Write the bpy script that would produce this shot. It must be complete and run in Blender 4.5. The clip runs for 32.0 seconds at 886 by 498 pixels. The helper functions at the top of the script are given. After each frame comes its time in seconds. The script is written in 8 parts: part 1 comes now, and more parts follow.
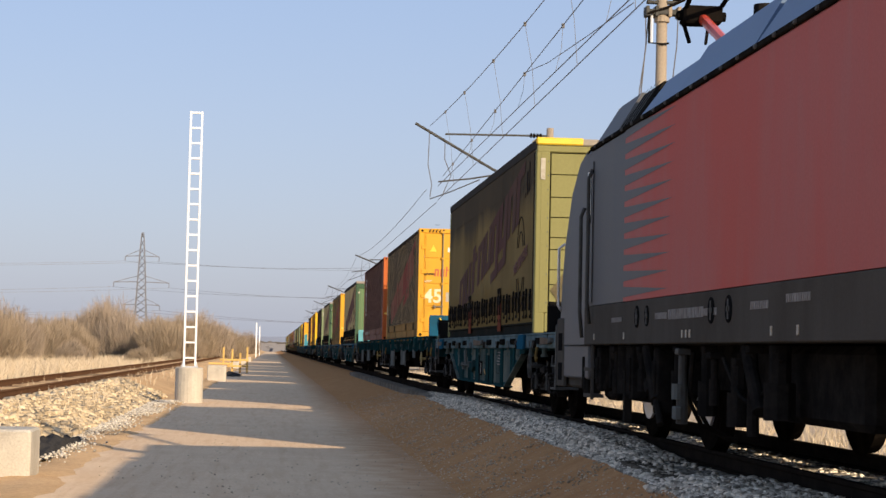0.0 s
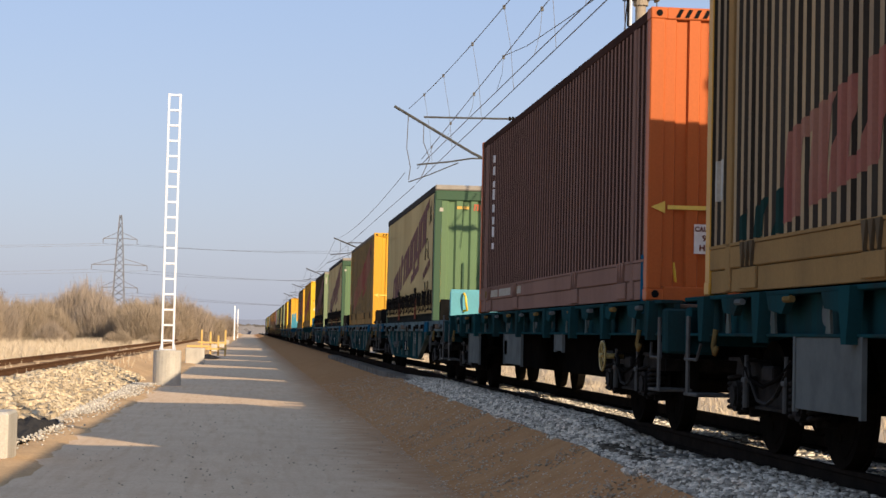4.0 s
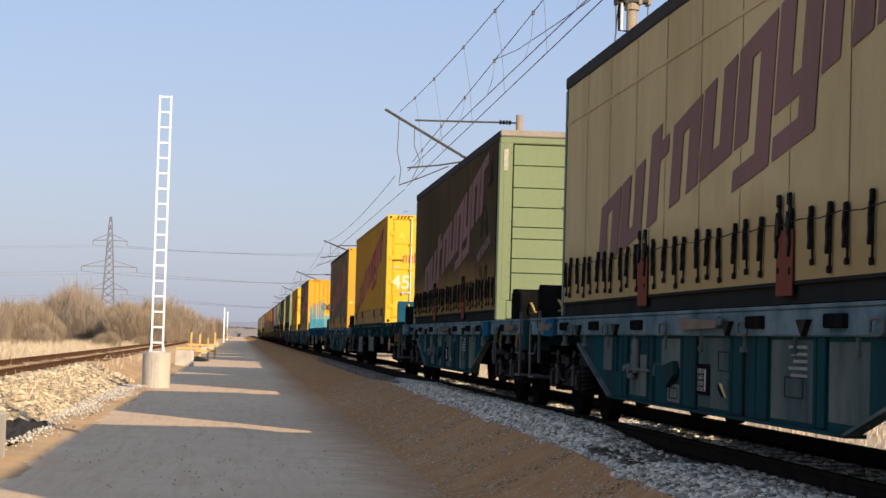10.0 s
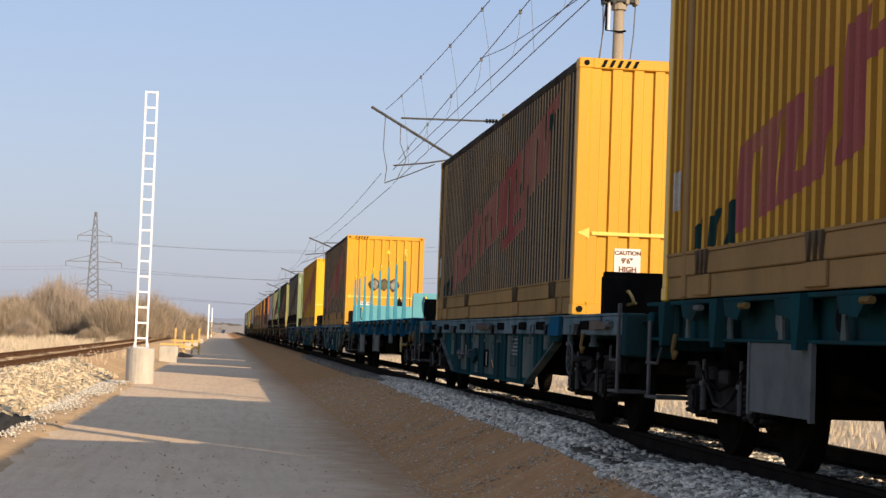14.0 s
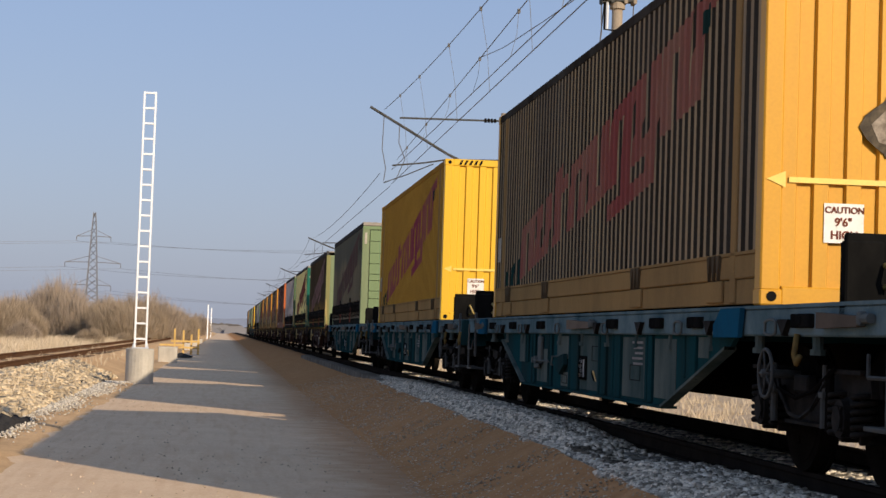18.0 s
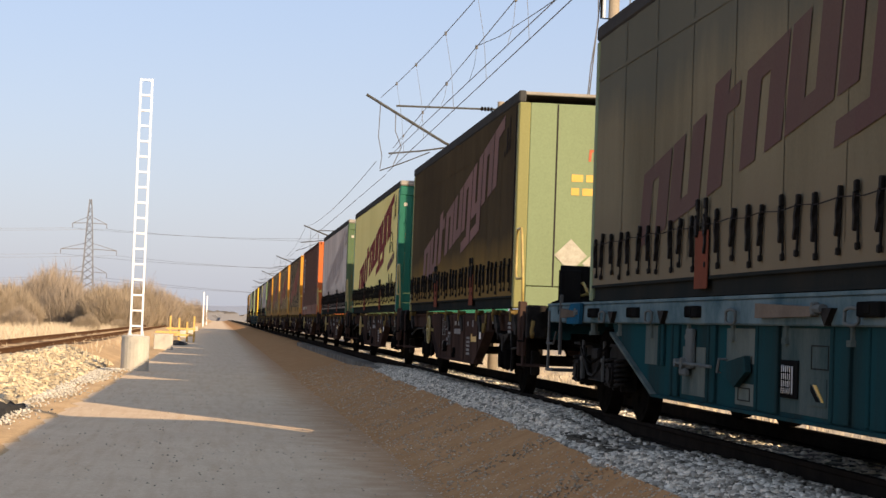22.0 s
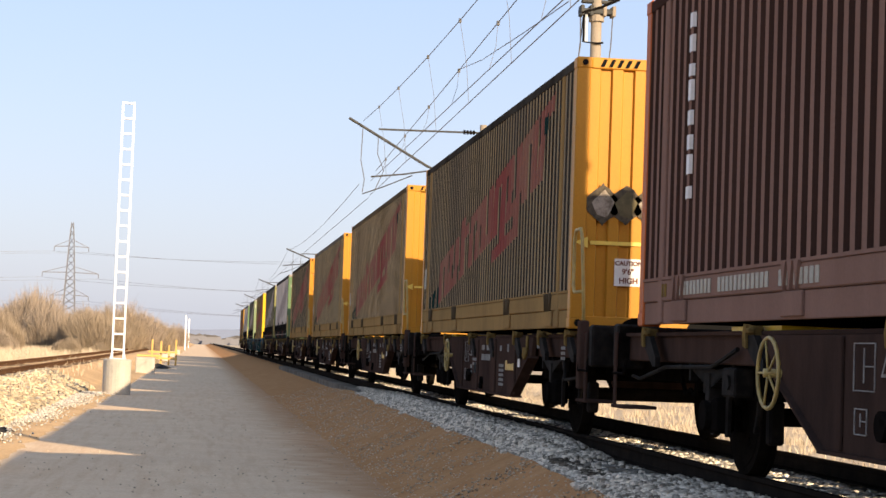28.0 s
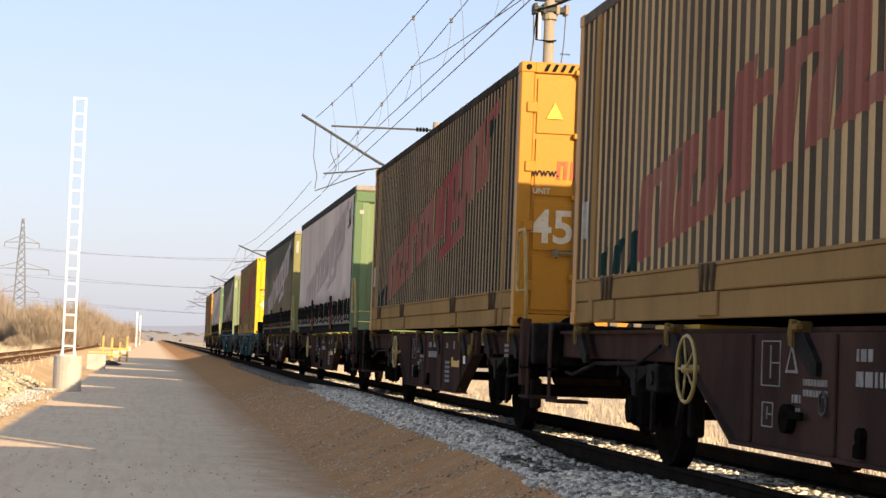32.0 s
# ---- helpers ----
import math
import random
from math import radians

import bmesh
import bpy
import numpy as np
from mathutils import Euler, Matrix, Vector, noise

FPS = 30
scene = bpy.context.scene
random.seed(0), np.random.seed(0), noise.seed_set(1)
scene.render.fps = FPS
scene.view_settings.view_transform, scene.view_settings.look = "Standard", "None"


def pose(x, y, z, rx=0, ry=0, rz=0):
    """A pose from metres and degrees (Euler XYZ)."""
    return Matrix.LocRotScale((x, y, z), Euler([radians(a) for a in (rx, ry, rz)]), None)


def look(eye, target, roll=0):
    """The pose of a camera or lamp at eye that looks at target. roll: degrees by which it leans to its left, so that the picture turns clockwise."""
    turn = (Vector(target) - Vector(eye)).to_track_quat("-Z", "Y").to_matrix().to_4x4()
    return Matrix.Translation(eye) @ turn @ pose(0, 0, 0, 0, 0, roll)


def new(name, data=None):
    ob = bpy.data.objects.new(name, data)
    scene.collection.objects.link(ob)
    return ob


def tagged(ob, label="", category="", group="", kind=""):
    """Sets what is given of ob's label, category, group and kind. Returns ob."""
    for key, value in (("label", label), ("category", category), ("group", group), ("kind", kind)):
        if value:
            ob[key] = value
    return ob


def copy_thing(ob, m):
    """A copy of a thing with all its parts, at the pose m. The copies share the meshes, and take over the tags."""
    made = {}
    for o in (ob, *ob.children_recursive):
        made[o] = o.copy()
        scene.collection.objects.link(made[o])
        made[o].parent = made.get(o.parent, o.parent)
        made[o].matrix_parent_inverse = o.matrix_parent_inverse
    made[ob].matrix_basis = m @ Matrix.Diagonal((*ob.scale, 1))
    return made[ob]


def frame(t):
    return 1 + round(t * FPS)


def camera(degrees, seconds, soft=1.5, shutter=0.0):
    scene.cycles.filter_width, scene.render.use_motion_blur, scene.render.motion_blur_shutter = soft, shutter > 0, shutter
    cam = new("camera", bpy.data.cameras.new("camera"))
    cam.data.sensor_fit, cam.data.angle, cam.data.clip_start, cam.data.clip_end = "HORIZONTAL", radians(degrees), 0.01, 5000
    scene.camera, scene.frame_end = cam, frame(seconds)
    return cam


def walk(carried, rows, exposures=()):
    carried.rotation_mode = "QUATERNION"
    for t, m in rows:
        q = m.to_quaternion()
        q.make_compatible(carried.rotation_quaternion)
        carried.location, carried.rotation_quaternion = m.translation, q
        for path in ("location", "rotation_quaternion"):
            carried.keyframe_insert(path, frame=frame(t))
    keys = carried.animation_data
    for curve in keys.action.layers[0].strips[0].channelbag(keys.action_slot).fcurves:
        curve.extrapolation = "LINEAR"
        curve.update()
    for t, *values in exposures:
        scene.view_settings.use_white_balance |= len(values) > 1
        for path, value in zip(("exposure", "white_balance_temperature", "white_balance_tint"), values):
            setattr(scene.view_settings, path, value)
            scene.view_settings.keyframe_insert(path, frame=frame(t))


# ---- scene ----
EYE_Z = 0.90            # rail heads lie at z = 0, the track runs along +y
cam = camera(26.24, 32.0, soft=1.5)
CAM_ROWS = [
    (0, -5.15, 3.10, -1.24), (0.5, -5.31, 3.38, -1.34), (1, -5.34, 3.42, -1.15), (1.5, -5.49, 3.27, -1.28),
    (2, -5.43, 2.99, -1.30), (2.5, -5.63, 2.76, -1.43), (3, -5.68, 2.70, -1.42), (3.5, -5.75, 2.66, -1.31),
    (5.5, -5.97, 2.48, -1.45), (6, -5.94, 2.67, -1.45), (6.5, -5.88, 2.68, -1.57), (7, -5.82, 2.66, -1.56),
    (7.5, -5.86, 2.60, -1.56), (8, -5.87, 2.46, -1.32), (8.5, -5.88, 2.75, -1.54), (9, -6.01, 2.83, -1.54),
    (9.5, -6.01, 2.82, -1.47), (10, -6.11, 2.71, -1.56), (10.5, -6.18, 2.46, -1.43), (11, -6.35, 2.39, -1.46),
    (11.5, -6.42, 2.57, -1.74), (12, -6.39, 2.83, -1.89), (12.5, -6.37, 2.84, -2.02), (13, -6.50, 2.91, -2.04),
    (13.5, -6.47, 2.67, -2.19), (14, -6.58, 2.67, -2.04), (14.5, -6.56, 2.89, -2.12), (16.5, -6.47, 2.69, -1.74),
    (17, -6.52, 2.71, -1.72), (17.5, -6.57, 2.61, -1.75), (18, -6.60, 2.66, -1.87), (18.5, -6.60, 2.65, -2.04),
    (19, -6.55, 2.46, -1.99), (19.5, -6.59, 2.47, -2.21), (20, -6.64, 2.31, -2.08), (20.5, -6.62, 2.15, -2.20),
    (21, -6.64, 2.04, -2.04), (21.5, -6.80, 2.28, -2.03), (22, -6.73, 2.31, -2.07), (22.5, -6.90, 2.48, -2.33),
    (23, -6.83, 2.68, -2.48), (23.5, -6.78, 2.62, -2.53), (24, -6.82, 2.64, -2.59), (24.5, -6.84, 2.52, -2.73),
    (25, -6.85, 2.68, -2.51), (25.5, -6.93, 2.70, -2.33), (27.5, -7.14, 2.88, -2.21), (28, -7.26, 3.03, -2.04),
    (28.5, -7.37, 3.13, -1.80), (29, -7.33, 3.06, -2.02), (29.5, -7.50, 2.88, -1.88), (30, -7.56, 2.67, -1.87),
    (30.5, -7.73, 2.60, -1.96), (31, -7.85, 2.61, -1.63), (31.5, -8.42, 3.29, -1.65), (32, -8.70, 3.00, -2.16),
   
]
walk(cam, [(t, pose(0, 0, EYE_Z, 90 + p, r, yaw)) for t, yaw, p, r in CAM_ROWS],
     exposures=[(0, 0.42, 6550, 18), (6, 0.45, 6450, 18), (10, 0.45, 6450, 18), (13, 0.27, 6300, 18), (14, 0.42, 6550, 18), (17, 0.13, 6200, 18), (18, 0.08, 6200, 18), (19, 0.28, 6550, 18), (20, 0.15, 6250, 18), (21, 0.5, 6800, 18), (22, 0.66, 6900, 18),
                (24, 0.84, 7000, 18), (28, 0.88, 6850, 18), (32, 0.95, 7050, 18)])

# ---------------------------------------------------------------- light
SUN = Vector((1.318, -2.30, 1.0)).normalized()      # towards the sun: behind the camera, over the train
world = bpy.data.worlds.new("world")
scene.world = world
world.use_nodes = True
sky = world.node_tree.nodes.new("ShaderNodeTexSky")
sky.sky_type, sky.sun_disc = "NISHITA", False
sky.sun_elevation = math.asin(SUN.z)
sky.sun_rotation = math.atan2(SUN.x, SUN.y)
sky.altitude, sky.air_density, sky.dust_density, sky.ozone_density = 0, 1.0, 1.9, 2.4
veil = world.node_tree.nodes.new("ShaderNodeMix")      # thin even haze over the whole sky
veil.data_type, veil.blend_type = "RGBA", "ADD"
veil.inputs["Factor"].default_value = 1.0
height = world.node_tree.nodes.new("ShaderNodeSeparateXYZ")
where = world.node_tree.nodes.new("ShaderNodeTexCoord")
depth = world.node_tree.nodes.new("ShaderNodeMapRange")
depth.inputs["From Max"].default_value = 0.22
haze = world.node_tree.nodes.new("ShaderNodeMix")
haze.data_type = "RGBA"
haze.inputs["A"].default_value, haze.inputs["B"].default_value = (7.0, 7.75, 9.2, 1), (4.9, 6.9, 10.0, 1)
world.node_tree.links.new(where.outputs["Generated"], height.inputs[0])
world.node_tree.links.new(height.outputs["Z"], depth.inputs["Value"])
world.node_tree.links.new(depth.outputs[0], haze.inputs["Factor"])
world.node_tree.links.new(haze.outputs["Result"], veil.inputs["B"])
world.node_tree.links.new(sky.outputs[0], veil.inputs["A"])
world.node_tree.links.new(veil.outputs["Result"], world.node_tree.nodes["Background"].inputs[0])
world.node_tree.nodes["Background"].inputs[1].default_value = 0.038
lamp = bpy.data.lights.new("sun", "SUN")
lamp.energy, lamp.angle, lamp.color = 4.7, radians(0.6), (1.0, 0.84, 0.57)
sun = new("sun", lamp)
sun.matrix_world = look(SUN * 50, (0, 0, 0))


# ---------------------------------------------------------------- materials
def material(name, base, rough=0.6, metal=0.0, dirt=None, amount=0.4, scale=3.0, fine=40.0, bump=0.0, streak=1.0,
             random_tint=0.0, gloss=0.5, foot=None, crown=None, pieces=None):
    """Paint, metal, stone or soil: a base colour with large stains (stretched upright by streak) and fine grain."""
    m = bpy.data.materials.new(name)
    m.use_nodes = True
    nt = m.node_tree
    nodes, link = nt.nodes, nt.links.new
    bsdf = nodes["Principled BSDF"]
    coord = nodes.new("ShaderNodeTexCoord")
    mapping = nodes.new("ShaderNodeMapping")
    mapping.inputs["Scale"].default_value = (1, 1, 1 / streak)
    link(coord.outputs["Object"], mapping.inputs[0])
    big = nodes.new("ShaderNodeTexNoise")
    big.inputs["Scale"].default_value, big.inputs["Detail"].default_value = scale, 6
    big.inputs["Roughness"].default_value = 0.65
    link(mapping.outputs[0], big.inputs["Vector"])
    small = nodes.new("ShaderNodeTexNoise")
    small.inputs["Scale"].default_value, small.inputs["Detail"].default_value = fine, 3
    link(coord.outputs["Object"], small.inputs["Vector"])
    ramp = nodes.new("ShaderNodeValToRGB")
    ramp.color_ramp.elements[0].position, ramp.color_ramp.elements[1].position = 0.40, 0.72
    link(big.outputs["Fac"], ramp.inputs[0])
    factor = nodes.new("ShaderNodeMath")
    factor.operation = "MULTIPLY"
    factor.inputs[1].default_value = amount
    link(ramp.outputs[0], factor.inputs[0])
    mix = nodes.new("ShaderNodeMix")
    mix.data_type = "RGBA"
    mix.inputs["A"].default_value = (*base, 1)
    mix.inputs["B"].default_value = (*(dirt or [c * 0.55 for c in base]), 1)
    link(factor.outputs[0], mix.inputs["Factor"])
    grain = nodes.new("ShaderNodeMix")
    grain.data_type, grain.blend_type = "RGBA", "OVERLAY"
    grain.inputs["Factor"].default_value = 0.28 if bump else 0.12
    link(mix.outputs["Result"], grain.inputs["A"])
    link(small.outputs["Fac"], grain.inputs["B"])
    out = grain.outputs["Result"]
    if random_tint:
        info = nodes.new("ShaderNodeObjectInfo")
        hsv = nodes.new("ShaderNodeHueSaturation")
        span = nodes.new("ShaderNodeMapRange")
        span.inputs["To Min"].default_value, span.inputs["To Max"].default_value = 1 - random_tint, 1 + random_tint
        link(info.outputs["Random"], span.inputs["Value"])
        link(span.outputs[0], hsv.inputs["Value"])
        link(out, hsv.inputs["Color"])
        out = hsv.outputs[0]
    if pieces:
        island = nodes.new("ShaderNodeNewGeometry")
        value = nodes.new("ShaderNodeHueSaturation")
        reach = nodes.new("ShaderNodeMapRange")
        reach.inputs["To Min"].default_value, reach.inputs["To Max"].default_value = pieces
        link(island.outputs["Random Per Island"], reach.inputs["Value"])
        link(reach.outputs[0], value.inputs["Value"])
        link(out, value.inputs["Color"])
        out = value.outputs[0]
    # foot and crown blend a second colour in towards bottom and top, ragged-edged
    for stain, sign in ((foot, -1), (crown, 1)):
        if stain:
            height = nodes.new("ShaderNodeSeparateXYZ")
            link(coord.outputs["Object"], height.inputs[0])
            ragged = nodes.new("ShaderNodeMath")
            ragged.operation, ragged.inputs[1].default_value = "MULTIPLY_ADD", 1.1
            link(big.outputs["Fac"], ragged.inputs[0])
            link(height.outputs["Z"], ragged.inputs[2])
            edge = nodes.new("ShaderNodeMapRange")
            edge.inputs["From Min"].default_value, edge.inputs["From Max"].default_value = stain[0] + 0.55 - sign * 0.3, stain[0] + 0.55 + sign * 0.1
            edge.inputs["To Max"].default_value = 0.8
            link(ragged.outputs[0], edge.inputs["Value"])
            tinted = nodes.new("ShaderNodeMix")
            tinted.data_type = "RGBA"
            tinted.inputs["B"].default_value = (*stain[1], 1)
            link(edge.outputs[0], tinted.inputs["Factor"])
            link(out, tinted.inputs["A"])
            out = tinted.outputs["Result"]
    link(out, bsdf.inputs["Base Color"])
    bsdf.inputs["Roughness"].default_value, bsdf.inputs["Metallic"].default_value = rough, metal
    bsdf.inputs["Specular IOR Level"].default_value = gloss
    if bump:
        b = nodes.new("ShaderNodeBump")
        b.inputs["Strength"].default_value, b.inputs["Distance"].default_value = 0.8, bump
        link(small.outputs["Fac"], b.inputs["Height"])
        link(b.outputs[0], bsdf.inputs["Normal"])
    return m


M = {}


def mat(name, *args, **kw):
    M[name] = material(name, *args, **kw)


# paints of the load
mat("yellow", (0.58, 0.29, 0.012), 0.5, dirt=(0.30, 0.16, 0.04), amount=0.45, scale=0.9, streak=6, gloss=0.3)
mat("yellow_bright", (0.66, 0.39, 0.012), 0.45, dirt=(0.45, 0.25, 0.03), amount=0.35, scale=0.8, streak=6, gloss=0.3)
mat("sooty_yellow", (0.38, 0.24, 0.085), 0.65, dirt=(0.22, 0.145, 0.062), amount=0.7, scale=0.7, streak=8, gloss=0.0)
# the _folds colours are darker paints that hold the folds' soot and shade
mat("sooty_shade_folds", (0.085, 0.070, 0.053), 0.8, dirt=(0.17, 0.145, 0.11), amount=0.9, scale=1.2, streak=12, gloss=0.05)
mat("brown_shade_folds", (0.045, 0.026, 0.021), 0.85, dirt=(0.085, 0.046, 0.036), amount=0.7, scale=0.9, streak=9, gloss=0.0)
mat("yellow_shade_folds", (0.33, 0.175, 0.035), 0.75, dirt=(0.20, 0.105, 0.028), amount=0.7, scale=0.9, streak=9, gloss=0.0)
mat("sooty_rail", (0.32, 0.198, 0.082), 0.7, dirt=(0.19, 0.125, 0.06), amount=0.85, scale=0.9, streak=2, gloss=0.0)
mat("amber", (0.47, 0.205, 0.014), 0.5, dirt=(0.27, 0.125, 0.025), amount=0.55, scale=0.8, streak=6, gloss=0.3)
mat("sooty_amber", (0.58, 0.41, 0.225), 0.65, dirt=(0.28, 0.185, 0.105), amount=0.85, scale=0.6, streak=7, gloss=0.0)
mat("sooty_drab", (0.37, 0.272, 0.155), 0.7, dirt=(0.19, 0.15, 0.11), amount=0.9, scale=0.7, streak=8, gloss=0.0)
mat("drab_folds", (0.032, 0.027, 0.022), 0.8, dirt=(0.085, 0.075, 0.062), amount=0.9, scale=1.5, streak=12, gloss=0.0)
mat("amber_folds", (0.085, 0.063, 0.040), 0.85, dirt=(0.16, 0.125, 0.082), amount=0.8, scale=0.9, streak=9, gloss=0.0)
mat("clean_yellow", (0.57, 0.32, 0.055), 0.55, dirt=(0.40, 0.215, 0.05), amount=0.5, scale=0.7, streak=8, gloss=0.0)
mat("dusty_ochre", (0.51, 0.36, 0.185), 0.7, dirt=(0.30, 0.21, 0.115), amount=0.8, scale=0.7, streak=8, gloss=0.0)
mat("brown", (0.255, 0.152, 0.118), 0.55, dirt=(0.17, 0.10, 0.078), amount=0.7, scale=1.0, streak=7, gloss=0.0)
mat("orange", (0.46, 0.115, 0.03), 0.5, dirt=(0.3, 0.08, 0.03), scale=1.2, streak=5, gloss=0.12)
mat("green", (0.112, 0.180, 0.092), 0.5, dirt=(0.115, 0.140, 0.07), amount=0.6, scale=0.9, streak=6, gloss=0.05)
mat("green_dark", (0.046, 0.090, 0.052), 0.5, dirt=(0.06, 0.085, 0.05), amount=0.6, scale=1.2, streak=6, gloss=0.1)
mat("forest_green", (0.078, 0.122, 0.060), 0.5, dirt=(0.075, 0.095, 0.05), amount=0.6, scale=0.9, streak=6, gloss=0.1)
mat("olive", (0.185, 0.228, 0.128), 0.6, dirt=(0.14, 0.160, 0.088), amount=0.5, scale=0.8, streak=4, gloss=0.05)
mat("olive_yellow", (0.215, 0.205, 0.085), 0.6, dirt=(0.155, 0.145, 0.06), amount=0.5, scale=0.8, streak=4, gloss=0.05)
mat("pale_green", (0.168, 0.232, 0.120), 0.55, dirt=(0.135, 0.170, 0.085), amount=0.5, scale=0.8, streak=5, gloss=0.05)
mat("teal_green", (0.010, 0.11, 0.07), 0.4, dirt=(0.014, 0.08, 0.055), amount=0.4, scale=1.0, streak=5, gloss=0.2)
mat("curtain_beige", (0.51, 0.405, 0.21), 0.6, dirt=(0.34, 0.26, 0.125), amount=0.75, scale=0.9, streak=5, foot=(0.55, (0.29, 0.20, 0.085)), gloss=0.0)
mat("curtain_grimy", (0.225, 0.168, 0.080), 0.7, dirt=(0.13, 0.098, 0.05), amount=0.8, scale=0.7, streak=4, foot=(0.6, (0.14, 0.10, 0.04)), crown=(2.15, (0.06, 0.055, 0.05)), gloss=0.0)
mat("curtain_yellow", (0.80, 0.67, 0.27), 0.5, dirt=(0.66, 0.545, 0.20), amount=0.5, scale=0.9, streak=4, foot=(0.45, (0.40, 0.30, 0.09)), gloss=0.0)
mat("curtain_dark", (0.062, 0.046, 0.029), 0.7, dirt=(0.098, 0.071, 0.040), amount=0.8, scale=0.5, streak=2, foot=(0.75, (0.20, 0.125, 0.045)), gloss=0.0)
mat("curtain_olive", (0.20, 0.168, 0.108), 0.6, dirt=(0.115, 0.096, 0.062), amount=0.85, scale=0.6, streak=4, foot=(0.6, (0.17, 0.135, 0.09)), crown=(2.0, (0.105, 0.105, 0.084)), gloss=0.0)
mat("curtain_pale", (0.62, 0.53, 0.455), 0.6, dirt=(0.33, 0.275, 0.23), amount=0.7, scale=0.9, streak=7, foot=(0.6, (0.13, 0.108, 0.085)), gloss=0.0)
mat("roof_rail", (0.06, 0.058, 0.055), 0.5, scale=2, streak=1, gloss=0.0)
mat("roof_sheet", (0.30, 0.27, 0.23), 0.7, dirt=(0.18, 0.15, 0.12), amount=0.7, scale=2, gloss=0.0)
# locomotive
mat("red", (0.46, 0.092, 0.072), 0.6, dirt=(0.36, 0.155, 0.145), amount=0.8, scale=0.45, streak=4, gloss=0.05, foot=(1.15, (0.48, 0.062, 0.042)))
mat("loco_grey", (0.098, 0.103, 0.110), 0.5, dirt=(0.125, 0.118, 0.112), amount=0.7, scale=0.8, streak=4, gloss=0.05)
mat("loco_band", (0.085, 0.078, 0.068), 0.6, dirt=(0.055, 0.048, 0.040), amount=0.8, scale=1.2, streak=3, gloss=0.0)
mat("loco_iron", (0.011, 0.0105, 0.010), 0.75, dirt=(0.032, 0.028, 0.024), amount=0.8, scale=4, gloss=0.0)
mat("roof_blue", (0.075, 0.135, 0.235), 0.45, dirt=(0.12, 0.15, 0.20), amount=0.4, scale=1.2, gloss=0.15)
mat("dark_glass", (0.012, 0.014, 0.016), 0.08, scale=1)
# wagons
mat("wagon_teal", (0.011, 0.052, 0.058), 0.6, dirt=(0.022, 0.030, 0.028), amount=0.95, scale=1.7, streak=7, gloss=0.0)
mat("wagon_sill", (0.135, 0.185, 0.195), 0.6, dirt=(0.035, 0.078, 0.090), amount=1.0, scale=1.6, streak=1, gloss=0.0)
mat("panel_grey", (0.125, 0.140, 0.122), 0.7, dirt=(0.024, 0.052, 0.054), amount=1.0, scale=1.3, streak=3, gloss=0.0)
mat("wagon_blue", (0.012, 0.085, 0.15), 0.5, dirt=(0.02, 0.045, 0.06), amount=0.6, scale=2.0, gloss=0.0)
mat("cyan", (0.12, 0.35, 0.40), 0.45, dirt=(0.12, 0.27, 0.31), amount=0.5, scale=1.0, gloss=0.0)
mat("cyan_dull", (0.055, 0.235, 0.31), 0.45, dirt=(0.04, 0.14, 0.18), amount=0.5, scale=2.0, gloss=0.0)
mat("bulkhead_black", (0.007, 0.007, 0.007), 0.6, dirt=(0.020, 0.019, 0.017), amount=0.7, scale=2.5, streak=3, gloss=0.0)
mat("wagon_brown", (0.068, 0.041, 0.032), 0.65, dirt=(0.024, 0.017, 0.015), amount=0.85, scale=1.3, streak=3, gloss=0.0)
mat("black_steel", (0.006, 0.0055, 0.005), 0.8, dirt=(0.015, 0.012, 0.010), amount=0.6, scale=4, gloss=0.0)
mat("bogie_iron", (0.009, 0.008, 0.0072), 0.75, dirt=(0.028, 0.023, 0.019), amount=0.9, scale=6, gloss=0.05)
mat("frame_iron", (0.020, 0.023, 0.022), 0.7, dirt=(0.036, 0.033, 0.027), amount=0.7, scale=1.5, streak=2, gloss=0.0)
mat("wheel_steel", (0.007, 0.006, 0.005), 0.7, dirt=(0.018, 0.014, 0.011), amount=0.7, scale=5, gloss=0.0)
mat("dirty_grey", (0.075, 0.075, 0.07), 0.6, dirt=(0.03, 0.028, 0.025), amount=0.7, scale=5, gloss=0.05)
mat("plate_grey", (0.125, 0.135, 0.128), 0.65, dirt=(0.07, 0.075, 0.072), amount=0.7, scale=2.5, gloss=0.0)
mat("deck_wood", (0.14, 0.11, 0.085), 0.85, dirt=(0.07, 0.055, 0.045), amount=0.6, scale=2, random_tint=0.25, gloss=0.0)
mat("hook_gold", (0.20, 0.13, 0.045), 0.5, dirt=(0.06, 0.04, 0.02), amount=0.7, scale=8, gloss=0.0)
mat("handwheel_yellow", (0.40, 0.29, 0.085), 0.5, dirt=(0.2, 0.14, 0.05), amount=0.8, scale=10)
# prints
mat("maroon_print", (0.17, 0.095, 0.088), 0.6, dirt=(0.23, 0.15, 0.12), amount=0.5, scale=1.5, streak=5, gloss=0.0)
mat("maroon_clean", (0.20, 0.05, 0.05), 0.6, dirt=(0.24, 0.09, 0.07), amount=0.5, scale=1.5, streak=5, gloss=0.0)
mat("faded_print", (0.22, 0.13, 0.115), 0.6, dirt=(0.15, 0.10, 0.085), amount=0.7, scale=1.0, streak=5, gloss=0.0)
mat("dim_print", (0.115, 0.068, 0.062), 0.6, dirt=(0.12, 0.09, 0.07), amount=0.7, scale=1.0, streak=5, gloss=0.0)
mat("pink_print", (0.44, 0.365, 0.325), 0.6, dirt=(0.36, 0.30, 0.265), amount=0.8, scale=1.0, streak=6, gloss=0.0)
